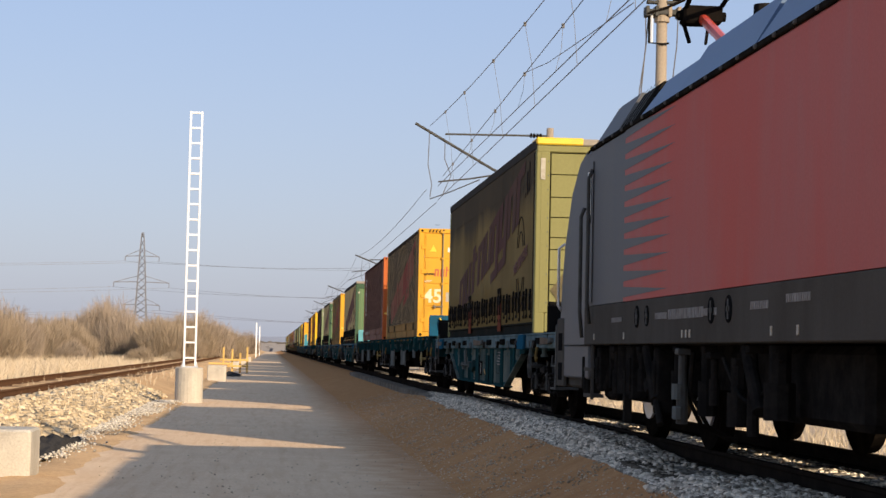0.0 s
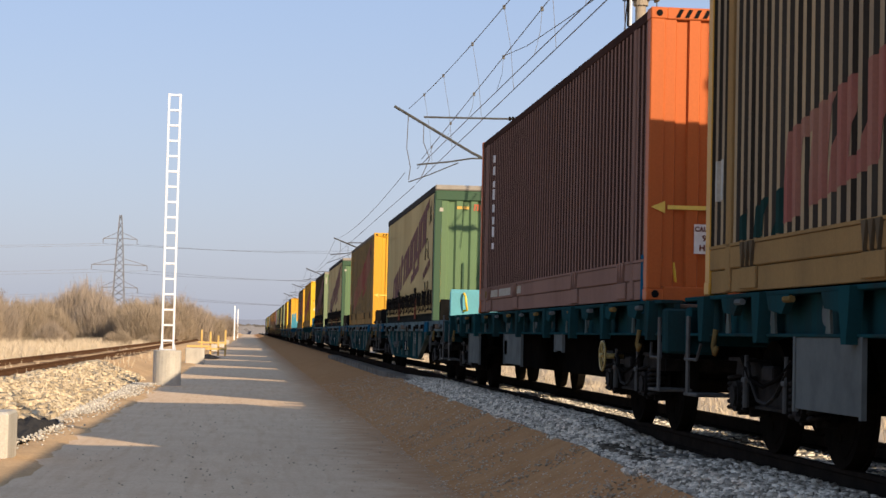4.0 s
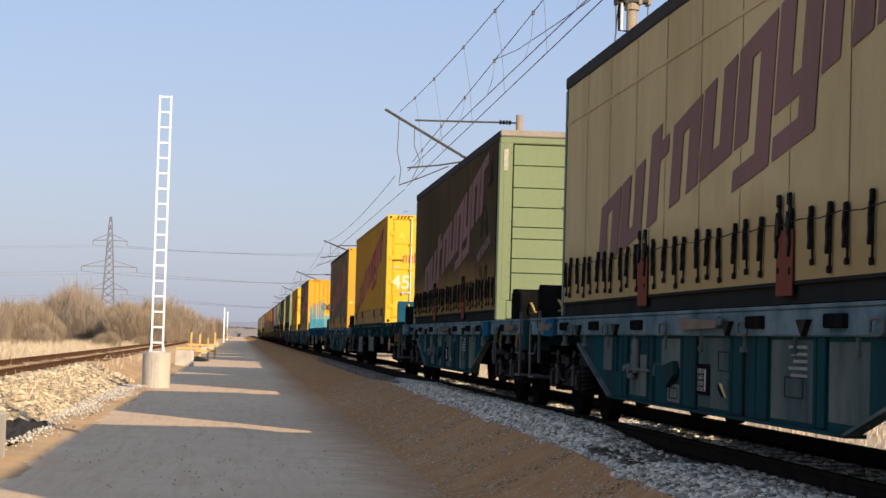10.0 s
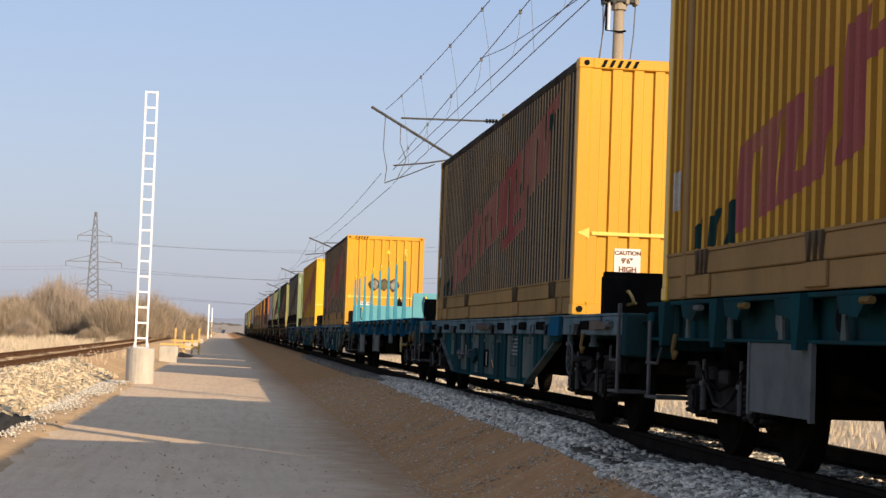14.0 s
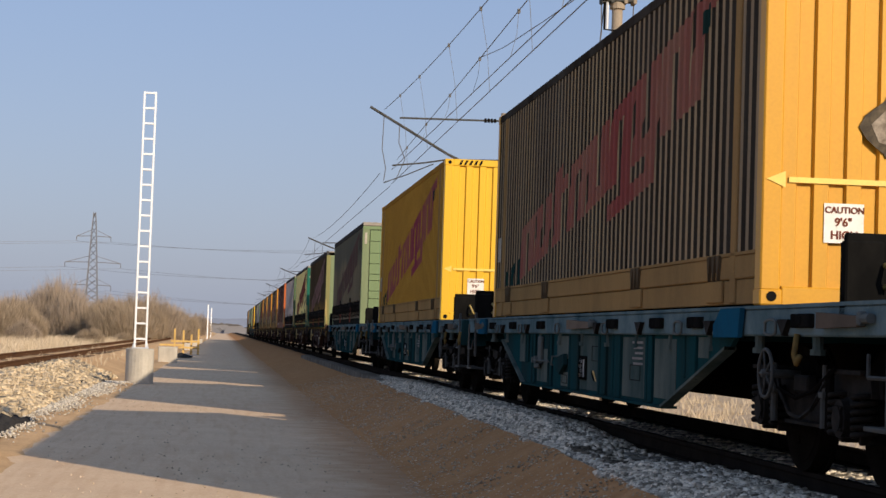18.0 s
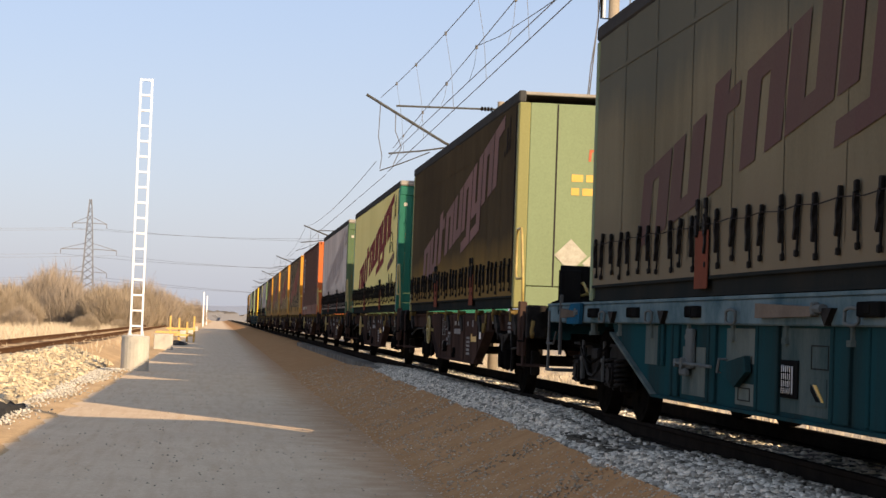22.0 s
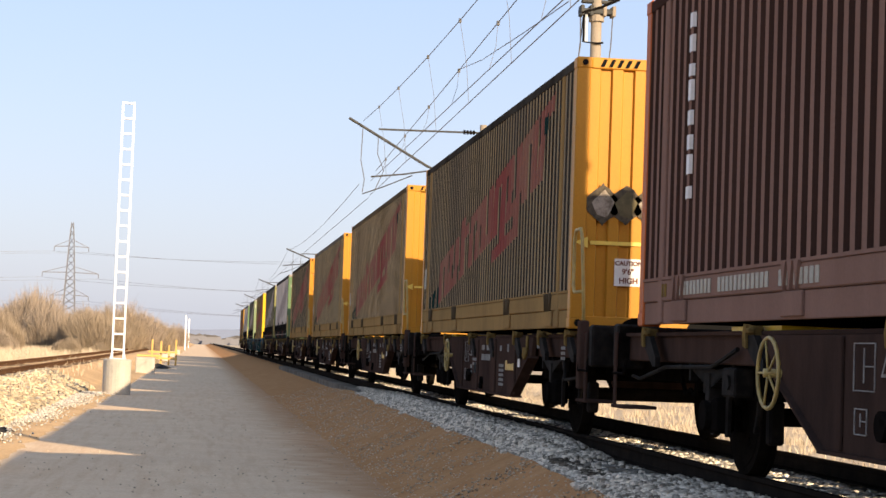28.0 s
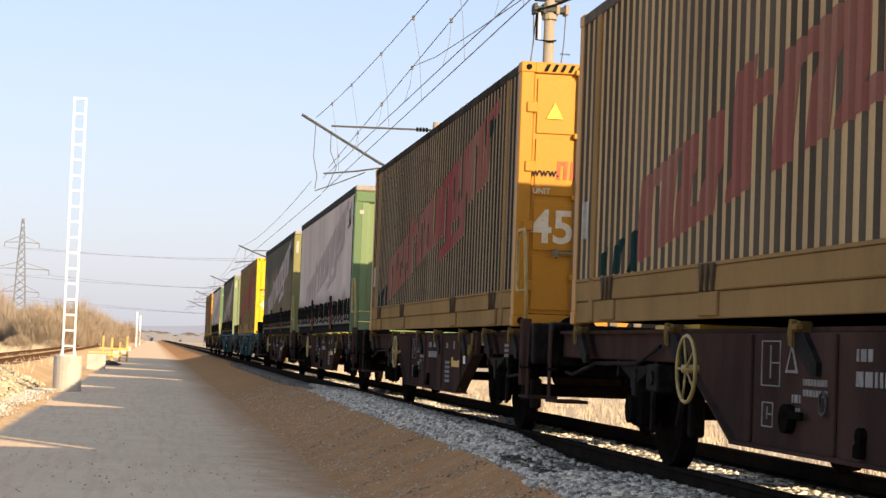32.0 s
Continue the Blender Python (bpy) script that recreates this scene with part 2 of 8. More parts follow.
mat("magenta_print", (0.27, 0.06, 0.085), 0.6, dirt=(0.36, 0.19, 0.08), amount=0.75, scale=0.9, streak=6, gloss=0.0)
mat("crimson_print", (0.27, 0.078, 0.068), 0.6, dirt=(0.31, 0.205, 0.135), amount=0.85, scale=0.9, streak=6, gloss=0.0)
mat("red_print", (0.42, 0.115, 0.065), 0.5, dirt=(0.40, 0.19, 0.08), amount=0.5, scale=4, gloss=0.0)
mat("yellow_print", (0.55, 0.32, 0.04), 0.5, scale=4)
mat("teal_print", (0.018, 0.045, 0.04), 0.7, scale=4, gloss=0.0)
mat("dark_print", (0.035, 0.03, 0.028), 0.6, scale=4, gloss=0.0)
mat("black_paint", (0.012, 0.012, 0.012), 0.6, scale=4, gloss=0.0)
mat("white_paint", (0.72, 0.70, 0.66), 0.5, dirt=(0.5, 0.46, 0.4), amount=0.5, scale=6)
mat("number_white", (0.66, 0.60, 0.46), 0.55, dirt=(0.60, 0.42, 0.14), amount=0.6, scale=9, gloss=0.1)
mat("bar_steel", (0.17, 0.155, 0.125), 0.6, dirt=(0.30, 0.20, 0.06), amount=0.6, scale=6, gloss=0.1)
mat("grimy_white", (0.42, 0.39, 0.32), 0.6, dirt=(0.25, 0.22, 0.17), amount=0.7, scale=12, gloss=0.1)
mat("pale_yellow", (0.80, 0.56, 0.10), 0.5, scale=4)
mat("sign_yellow", (0.75, 0.50, 0.02), 0.45, dirt=(0.5, 0.33, 0.04), amount=0.5, scale=5)
mat("flap_red", (0.17, 0.055, 0.035), 0.6, dirt=(0.11, 0.05, 0.035), amount=0.6, scale=6, gloss=0.0)
mat("lamp_red", (0.5, 0.06, 0.03), 0.3, scale=6)
mat("torn_paper", (0.34, 0.29, 0.23), 0.8, dirt=(0.07, 0.05, 0.035), amount=1.0, scale=11, gloss=0.0)
mat("glue_dark", (0.055, 0.045, 0.033), 0.7, dirt=(0.15, 0.12, 0.08), amount=0.8, scale=14, gloss=0.1)
mat("stain", (0.10, 0.085, 0.05), 0.8, dirt=(0.2, 0.16, 0.09), amount=0.6, scale=8, gloss=0.0)
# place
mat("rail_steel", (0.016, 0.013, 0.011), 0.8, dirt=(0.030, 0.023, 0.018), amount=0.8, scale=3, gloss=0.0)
mat("rail_top", (0.45, 0.44, 0.43), 0.25, metal=0.9, scale=3)
mat("old_rail_steel", (0.13, 0.07, 0.04), 0.8, scale=3, gloss=0.0)
mat("sleeper", (0.22, 0.20, 0.17), 0.9, scale=3, bump=0.004, random_tint=0.25, gloss=0.0)
mat("old_sleeper", (0.12, 0.085, 0.06), 0.95, scale=3, bump=0.006, random_tint=0.3, gloss=0.0)
mat("concrete", (0.50, 0.46, 0.39), 0.85, dirt=(0.33, 0.30, 0.25), amount=0.7, scale=2.5, bump=0.004, streak=3, gloss=0.0)
mat("pole_concrete", (0.31, 0.255, 0.19), 0.9, dirt=(0.2, 0.165, 0.13), amount=0.6, scale=1.0, streak=5, bump=0.004, gloss=0.0)
mat("galvanised", (0.62, 0.64, 0.66), 0.4, metal=0.35, dirt=(0.45, 0.46, 0.47), scale=4)
mat("mast_paint", (0.80, 0.81, 0.82), 0.5, dirt=(0.66, 0.67, 0.68), amount=0.4, scale=3, gloss=0.12)
mat("pylon_steel", (0.17, 0.175, 0.19), 0.8, scale=0.5, gloss=0.0)
mat("stencil_white", (0.27, 0.255, 0.235), 0.6, dirt=(0.12, 0.10, 0.09), amount=0.7, scale=9, gloss=0.0)
# paler copy of the ballast: sun between the rails is put into the colour
mat("sun_pale_stones", (0.80, 0.72, 0.60), 0.85, dirt=(0.50, 0.44, 0.355), amount=0.8, scale=1.0, gloss=0.0, pieces=(0.5, 1.4))
mat("dark_stones", (0.12, 0.098, 0.073), 0.85, dirt=(0.06, 0.050, 0.038), amount=0.8, scale=9, gloss=0.0, pieces=(0.5, 1.5))
mat("pale_stones", (0.60, 0.55, 0.47), 0.85, dirt=(0.44, 0.39, 0.31), amount=0.7, scale=9, gloss=0.0, pieces=(0.55, 1.25))
mat("asphalt", (0.62, 0.455, 0.305), 0.95, dirt=(0.69, 0.515, 0.345), amount=0.9, scale=0.9, fine=30, bump=0.004, gloss=0.0)
mat("earth", (0.38, 0.195, 0.088), 0.95, dirt=(0.475, 0.265, 0.128), amount=0.9, scale=2.2, fine=34, bump=0.012, gloss=0.0)
mat("sand", (0.56, 0.375, 0.21), 0.95, dirt=(0.41, 0.265, 0.14), amount=0.8, scale=0.6, fine=20, bump=0.02, gloss=0.0)
# kept darker than its stones: shade of the gaps is put into the bed
mat("ballast", (0.10, 0.095, 0.087), 0.9, dirt=(0.06, 0.057, 0.052), amount=0.7, scale=7, fine=16, bump=0.05, gloss=0.0)
mat("stones", (0.69, 0.59, 0.46), 0.85, dirt=(0.56, 0.485, 0.395), amount=0.8, scale=9, fine=40, gloss=0.0, pieces=(0.25, 1.35))
mat("pebbles", (0.55, 0.44, 0.32), 0.9, dirt=(0.30, 0.22, 0.15), amount=0.9, scale=3, fine=40, gloss=0.0, pieces=(0.6, 1.35))
mat("yellow_stones", (0.58, 0.47, 0.32), 0.9, dirt=(0.40, 0.29, 0.16), amount=0.8, scale=5, fine=30, gloss=0.0, pieces=(0.6, 1.3))
mat("dry_grass", (0.47, 0.38, 0.275), 0.95, dirt=(0.33, 0.255, 0.175), amount=0.8, scale=0.15, fine=5, bump=0.05, gloss=0.0)
mat("straw", (0.55, 0.455, 0.33), 0.9, dirt=(0.40, 0.315, 0.215), amount=0.8, scale=1.0, gloss=0.0)
mat("twigs", (0.32, 0.255, 0.185), 0.95, dirt=(0.25, 0.195, 0.14), amount=0.8, scale=0.5, gloss=0.0)
mat("twigs_grey", (0.30, 0.243, 0.19), 0.95, dirt=(0.34, 0.272, 0.205), amount=0.8, scale=0.5, gloss=0.0)
# distance haze is put into these two far colours
mat("far_woods", (0.17, 0.165, 0.17), 1.0, dirt=(0.21, 0.20, 0.20), amount=0.6, scale=0.02, gloss=0.0)
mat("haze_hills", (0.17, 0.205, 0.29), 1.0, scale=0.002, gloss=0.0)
mat("tarp", (0.035, 0.034, 0.034), 0.7, dirt=(0.12, 0.11, 0.1), amount=0.4, scale=8, gloss=0.0)
mat("wood", (0.60, 0.40, 0.14), 0.7, dirt=(0.42, 0.27, 0.1), amount=0.5, scale=3, streak=4, gloss=0.0)
mat("wire", (0.10, 0.095, 0.09), 0.6)


def spread_earth(m):
    """Brown soil carried onto the road: thick along its foot, in faint lanes between the wheel tracks."""
    nt = m.node_tree
    bsdf = nt.nodes["Principled BSDF"]
    under = bsdf.inputs["Base Color"].links[0].from_socket
    coord, split = nt.nodes.new("ShaderNodeTexCoord"), nt.nodes.new("ShaderNodeSeparateXYZ")
    nt.links.new(coord.outputs["Object"], split.inputs[0])
    patch = nt.nodes.new("ShaderNodeTexNoise")
    patch.inputs["Scale"].default_value, patch.inputs["Detail"].default_value = 2.4, 9
    nt.links.new(coord.outputs["Object"], patch.inputs["Vector"])
    shift = nt.nodes.new("ShaderNodeMath")
    shift.operation, shift.inputs[1].default_value = "MULTIPLY_ADD", 1.3
    nt.links.new(patch.outputs["Fac"], shift.inputs[0])
    nt.links.new(split.outputs["X"], shift.inputs[2])
    ramp = nt.nodes.new("ShaderNodeMapRange")
    ramp.interpolation_type = "SMOOTHSTEP"
    ramp.inputs["From Min"].default_value, ramp.inputs["From Max"].default_value = 1.45, 3.1
    ramp.inputs["To Max"].default_value = 0.92
    nt.links.new(shift.outputs[0], ramp.inputs["Value"])
    lanes = nt.nodes.new("ShaderNodeTexNoise")
    squeeze = nt.nodes.new("ShaderNodeMapping")
    squeeze.inputs["Scale"].default_value = (1.6, 0.10, 1)
    nt.links.new(coord.outputs["Object"], squeeze.inputs[0])
    nt.links.new(squeeze.outputs[0], lanes.inputs["Vector"])
    lane = nt.nodes.new("ShaderNodeMapRange")
    lane.inputs["From Min"].default_value, lane.inputs["From Max"].default_value = 0.45, 0.7
    lane.inputs["To Max"].default_value = 0.22
    nt.links.new(lanes.outputs["Fac"], lane.inputs["Value"])
    most = nt.nodes.new("ShaderNodeMath")
    most.operation = "MAXIMUM"
    nt.links.new(ramp.outputs[0], most.inputs[0])
    nt.links.new(lane.outputs[0], most.inputs[1])
    mix = nt.nodes.new("ShaderNodeMix")
    mix.data_type = "RGBA"
    mix.inputs["B"].default_value = (0.40, 0.22, 0.11, 1)
    nt.links.new(most.outputs[0], mix.inputs["Factor"])
    nt.links.new(under, mix.inputs["A"])
    nt.links.new(mix.outputs["Result"], bsdf.inputs["Base Color"])


spread_earth(M["asphalt"])


# ---------------------------------------------------------------- geometry helpers
class Geo:
    """Collects vertices and faces of one mesh."""

    def __init__(self):
        self.v, self.f = [], []

    def add(self, verts, faces):
        n = len(self.v)
        self.v += [tuple(p) for p in verts]
        self.f += [tuple(n + i for i in q) for q in faces]
        return self

    def box(self, x0, x1, y0, y1, z0, z1, c=0.0):
        if not c:
            return self.add([(x, y, z) for x in (x0, x1) for y in (y0, y1) for z in (z0, z1)],
                            [(0, 1, 3, 2), (4, 6, 7, 5), (0, 4, 5, 1), (2, 3, 7, 6), (0, 2, 6, 4), (1, 5, 7, 3)])
        mid = ((x0 + x1) / 2, (y0 + y1) / 2, (z0 + z1) / 2)
        half = (abs(x1 - x0) / 2, abs(y1 - y0) / 2, abs(z1 - z0) / 2)
        c = min(c, *(h * 0.49 for h in half))
        index, verts, faces = {}, [], []
        signs = [(a, b, d) for a in (-1, 1) for b in (-1, 1) for d in (-1, 1)]
        for s in signs:
            for axis in range(3):
                index[s, axis] = len(verts)
                verts.append([mid[k] + s[k] * (half[k] - (0 if k == axis else c)) for k in range(3)])
        for axis in range(3):
            o = [k for k in range(3) if k != axis]
            for s in (-1, 1):
                ring = []
                for a, b in ((-1, -1), (1, -1), (1, 1), (-1, 1)):
                    q = [0, 0, 0]
                    q[axis], q[o[0]], q[o[1]] = s, a, b
                    ring.append(index[tuple(q), axis])
                faces.append(ring)
            for a in (-1, 1):
                for b in (-1, 1):
                    q0, q1 = [0, 0, 0], [0, 0, 0]
                    q0[axis], q1[axis] = -1, 1
                    q0[o[0]] = q1[o[0]] = a
                    q0[o[1]] = q1[o[1]] = b
                    q0, q1 = tuple(q0), tuple(q1)
                    faces.append([index[q0, o[0]], index[q1, o[0]], index[q1, o[1]], index[q0, o[1]]])
        for s in signs:
            faces.append([index[s, 0], index[s, 1], index[s, 2]])
        return self.add(verts, faces)

    def cyl(self, p, q, r, n=12, r2=None, caps=True):
        p, q = Vector(p), Vector(q)
        d = (q - p).normalized()
        a = d.orthogonal().normalized()
        b = d.cross(a)
        r2 = r if r2 is None else r2
        ring = [a * math.cos(2 * math.pi * i / n) + b * math.sin(2 * math.pi * i / n) for i in range(n)]
        verts = [p + e * r for e in ring] + [q + e * r2 for e in ring]
        faces = [(i, (i + 1) % n, n + (i + 1) % n, n + i) for i in range(n)]
        if caps:
            faces += [tuple(range(n))[::-1], tuple(range(n, 2 * n))]
        return self.add(verts, faces)

    def tube(self, pts, r, n=6, closed=False):
        pts = [Vector(p) for p in pts]
        m = len(pts)
        verts, faces = [], []
        side = None
        for i, p in enumerate(pts):
            before, after = (pts[i - 1], pts[(i + 1) % m]) if closed else (pts[max(i - 1, 0)], pts[min(i + 1, m - 1)])
            d = (after - before).normalized()
            side = d.orthogonal().normalized() if side is None else (side - d * side.dot(d)).normalized()
            up = d.cross(side)
            verts += [p + side * r * math.cos(2 * math.pi * k / n) + up * r * math.sin(2 * math.pi * k / n) for k in range(n)]
        for i in range(m if closed else m - 1):
            j = (i + 1) % m
            faces += [(i * n + k, i * n + (k + 1) % n, j * n + (k + 1) % n, j * n + k) for k in range(n)]
        if not closed:
            faces += [tuple(range(n))[::-1], tuple(range((m - 1) * n, m * n))]
        return self.add(verts, faces)

    def prism(self, outline, axis, a, b):
        """A closed outline of points in the plane across an axis, drawn out from a to b along it."""
        n = len(outline)

        def put(u, w, t):
            return {"x": (t, u, w), "y": (u, t, w), "z": (u, w, t)}[axis]
        verts = [put(u, w, a) for u, w in outline] + [put(u, w, b) for u, w in outline]
        faces = [(i, (i + 1) % n, n + (i + 1) % n, n + i) for i in range(n)]
        return self.add(verts, faces + [tuple(range(n))[::-1], tuple(range(n, 2 * n))])

    def mesh(self, name, material=None, smooth=False, weld=False):
        me = bpy.data.meshes.new(name)
        me.from_pydata(self.v, [], self.f)
        bm = bmesh.new()
        bm.from_mesh(me)
        if weld:
            bmesh.ops.remove_doubles(bm, verts=bm.verts, dist=0.0004)
        bmesh.ops.recalc_face_normals(bm, faces=bm.faces)
        bm.to_mesh(me)
        bm.free()
        if smooth:
            me.polygons.foreach_set("use_smooth", [True] * len(me.polygons))
        if material:
            me.materials.append(M[material])
        return me


def part(name, geo, material, parent=None, label="", smooth=False):
    ob = new(name, geo.mesh(name, material, smooth) if isinstance(geo, Geo) else geo)
    if parent:
        ob.parent = parent
    if label:
        ob["label"] = label
    return ob


def thing(name, label, category, group="", kind=""):
    return tagged(new(name), label, category, group, kind)


def structure(name, geo, material, label, category, kind="structure", smooth=False):
    return tagged(part(name, geo, material, smooth=smooth), label, category, "", kind)



# ---------------------------------------------------------------- ground, road and tracks
XC = 5.104                    # middle of the running track
XL = -6.1                     # middle of the old track
ROAD_Z = -0.75
random.seed(4)


def strip(profile, ys, wobble=0.0, freq=0.6):
    """A sheet whose cross-section is a list of (x, z), laid along the rows ys, slightly uneven."""
    g = Geo()
    verts = []
    for y in ys:
        for x, z in profile:
            verts.append((x + wobble * 1.5 * noise.noise((x * freq, y * freq * 0.7, 3.1)), y,
                          z + wobble * noise.noise((x * freq, y * freq, 0.0))))
    n = len(profile)
    faces = [(j * n + i, j * n + i + 1, (j + 1) * n + i + 1, (j + 1) * n + i)
             for j in range(len(ys) - 1) for i in range(n - 1)]
    return g.add(verts, faces)


def steps(a, b, d):
    return [a + (b - a) * i / max(1, round((b - a) / d)) for i in range(max(1, round((b - a) / d)) + 1)]


YS_NEAR = [-500, -200, -60, -20] + steps(0, 70, 0.5) + steps(72, 160, 2) + steps(170, 600, 15) + [800, 1200]
GROUND_PROFILE = [(-3000, -0.6), (-200, -0.6), (-40, -0.6), (-12, -0.62), (-8.6, -0.60), (-8.0, -0.40), (-4.4, -0.40), (-3.3, -0.85),
                  (2.4, -0.85), (3.2, -0.80), (7.6, -0.62), (9.0, -0.75), (14, -0.7), (40, -0.7), (200, -0.7), (3000, -0.7)]
structure("ground", strip(GROUND_PROFILE, [-3000, -800, -300, -100] + steps(-40, 160, 4) + steps(180, 600, 20) + [900, 1500, 3000]),
          "dry_grass", "flat plain of dry straw-coloured winter grass", "ground")
structure("road", strip([(-2.9 + 5.2 * i / 12, ROAD_Z) for i in range(13)], YS_NEAR, 0.006), "asphalt",
          "dusty grey-brown compacted gravel service road beside the track", "road", smooth=True)
structure("verge", strip([(-4.3, -0.44), (-3.9, -0.58), (-3.6, -0.68), (-3.3, -0.745), (-3.1, -0.725), (-2.85, -0.715), (-2.6, -0.725), (-2.38, -0.775)], YS_NEAR, 0.05, 1.1), "sand",
          "sandy yellow road edge with loose soil", "verge", smooth=True)


EDGE_Y = [11, 15, 17, 20, 28, 36, 44, 50, 57]
EDGE_X = [3.14, 3.25, 3.34, 3.46, 3.50, 3.58, 3.70, 3.95, 4.27]


def heap(y):
    """How much higher the loose ballast lies against the near rail."""
    return np.interp(y, [11, 14, 16.2, 17.2, 19.5, 22, 40, 52], [0.05, 0.06, 0.05, 0.0, 0.03, 0.13, 0.13, 0.0])


def shoulder_edge(y):
    """How far the trodden earth reaches towards the rail."""
    return float(np.interp(y, EDGE_Y, EDGE_X))


g = Geo()
cols = 7
for y in YS_NEAR:
    e = shoulder_edge(y) + 0.07 * noise.noise((0.0, y * 0.8, 4.0))
    for i in range(cols):
        u = i / (cols - 1)
        x = 2.2 + (e - 2.2) * u
        g.v.append((x, y, -0.757 + (0.757 - 0.215) * u ** 1.25 + 0.012 * noise.noise((x * 1.6, y * 1.6, 0.0)) * (1 if 0 < i < cols - 1 else 0.3)))
g.f = [(j * cols + i, j * cols + i + 1, (j + 1) * cols + i + 1, (j + 1) * cols + i) for j in range(len(YS_NEAR) - 1) for i in range(cols - 1)]
structure("shoulder", g, "earth", "brown trodden earth bank between road and ballast", "bank", smooth=True)
g = Geo()
bed = [(-0.22, -0.80), (-0.04, -0.33), (0.16, -0.245)]
for y in YS_NEAR:
    e = shoulder_edge(y)
    h = float(heap(y))
    row = [(min(e + u, 4.2 + 0.1 * u), z) for u, z in bed[:2]] + [(min(e + 0.34, 4.25), -0.245 + h * 0.9), (4.3, -0.235 + h), (4.42, -0.235), (5.1, -0.235), (6.3, -0.22), (6.6, -0.23), (7.2, -0.55)]
    g.v += [(x, y, z + 0.02 * noise.noise((x * 2, y * 2, 0.0))) for x, z in row]
g.f = [(j * 9 + i, j * 9 + i + 1, (j + 1) * 9 + i + 1, (j + 1) * 9 + i) for j in range(len(YS_NEAR) - 1) for i in range(8)]
structure("ballast_bed", g, "ballast", "grey crushed stone ballast bed under the rails", "ballast")
structure("old_ballast_bed", strip([(-8.6, -0.6), (-7.9, -0.24), (-6.1, -0.22), (-4.7, -0.24), (-4.1, -0.46), (-3.4, -0.72), (-3.2, -0.8)], YS_NEAR, 0.06, 1.0), "sand",
          "yellowish stony embankment under the old track", "ballast")

RAIL = [(-0.075, -0.172), (0.075, -0.172), (0.075, -0.155), (0.012, -0.14), (0.012, -0.045), (0.036, -0.035), (0.036, -0.004), (0.028, 0),
        (-0.028, 0), (-0.036, -0.004), (-0.036, -0.035), (-0.012, -0.045), (-0.012, -0.14), (-0.075, -0.155)]
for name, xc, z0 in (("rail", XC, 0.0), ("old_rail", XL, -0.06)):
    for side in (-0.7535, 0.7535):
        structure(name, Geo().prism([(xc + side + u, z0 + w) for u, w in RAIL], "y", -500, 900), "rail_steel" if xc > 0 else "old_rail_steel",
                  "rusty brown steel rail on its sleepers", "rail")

# ---------------------------------------------------------------- train
MOVING = []


def travel(t):
    """How far the train has come since the start."""
    u = t / 32
    return 388.42 * u - 12.28 * u ** 2 + 6.855 * u ** 3 + 3.533 * u ** 4


def on_train(ob, y, z):
    MOVING.append((ob, y, z))



CACHE = {}


def shared(key, build, material, smooth=False):
    """The mesh of a piece that recurs: built once, then shared by all that look alike."""
    if (key, material) not in CACHE:
        CACHE[key, material] = build().mesh(key if isinstance(key, str) else key[0], material, smooth, "mark" in key[0])
    return CACHE[key, material]


def lettering(body, height, material):
    """Letters of the built-in font as a flat mesh in the x-z plane, left edge at the origin, facing -y."""
    key = ("lettering", body, height)
    if (key, material) not in CACHE:
        curve = bpy.data.curves.new("lettering", "FONT")
        curve.body, curve.size, curve.extrude, curve.offset = body, height, 0.002, height * 0.022
        holder = bpy.data.objects.new("lettering", curve)
        scene.collection.objects.link(holder)
        me = bpy.data.meshes.new_from_object(holder.evaluated_get(bpy.context.evaluated_depsgraph_get()))
        bpy.data.objects.remove(holder)
        me.transform(Matrix.Rotation(radians(90), 4, "X"))
        me.materials.clear()
        me.materials.append(M[material])
        CACHE[key, material] = me
    return CACHE[key, material]


def put_text(body, height, material, parent, loc, turn=0.0, name="lettering"):
    ob = part(name, lettering(body, height, material), None, parent)
    ob.matrix_basis = pose(*loc, 0, 0, turn)
    return ob


def clip_y(poly, a, b):
    """The piece of a convex (y, z) polygon between y = a and y = b."""
    for edge, keep in ((a, 1), (b, -1)):
        out = []
        for i, p in enumerate(poly):
            q = poly[(i + 1) % len(poly)]
            inp, inq = (p[0] - edge) * keep >= 0, (q[0] - edge) * keep >= 0
            if inp:
                out.append(p)
            if inp != inq:
                k = (edge - p[0]) / (q[0] - p[0])
                out.append((edge, p[1] + k * (q[1] - p[1])))
        poly = out
        if len(poly) < 3:
            return []
    return poly


def painted(polys, segments, off=0.005):
    """Flat shapes laid on a folded or plain side wall, which is given as (y0, y1, x0, x1) pieces."""
    g = Geo()
    for poly in polys:
        for y0, y1, x0, x1 in segments:
            piece = clip_y(poly, y0, y1)
            if len(piece) >= 3:
                g.add([(x0 + (x1 - x0) * (y - y0) / (y1 - y0) - off, y, z) for y, z in piece], [tuple(range(len(piece)))])
    return g


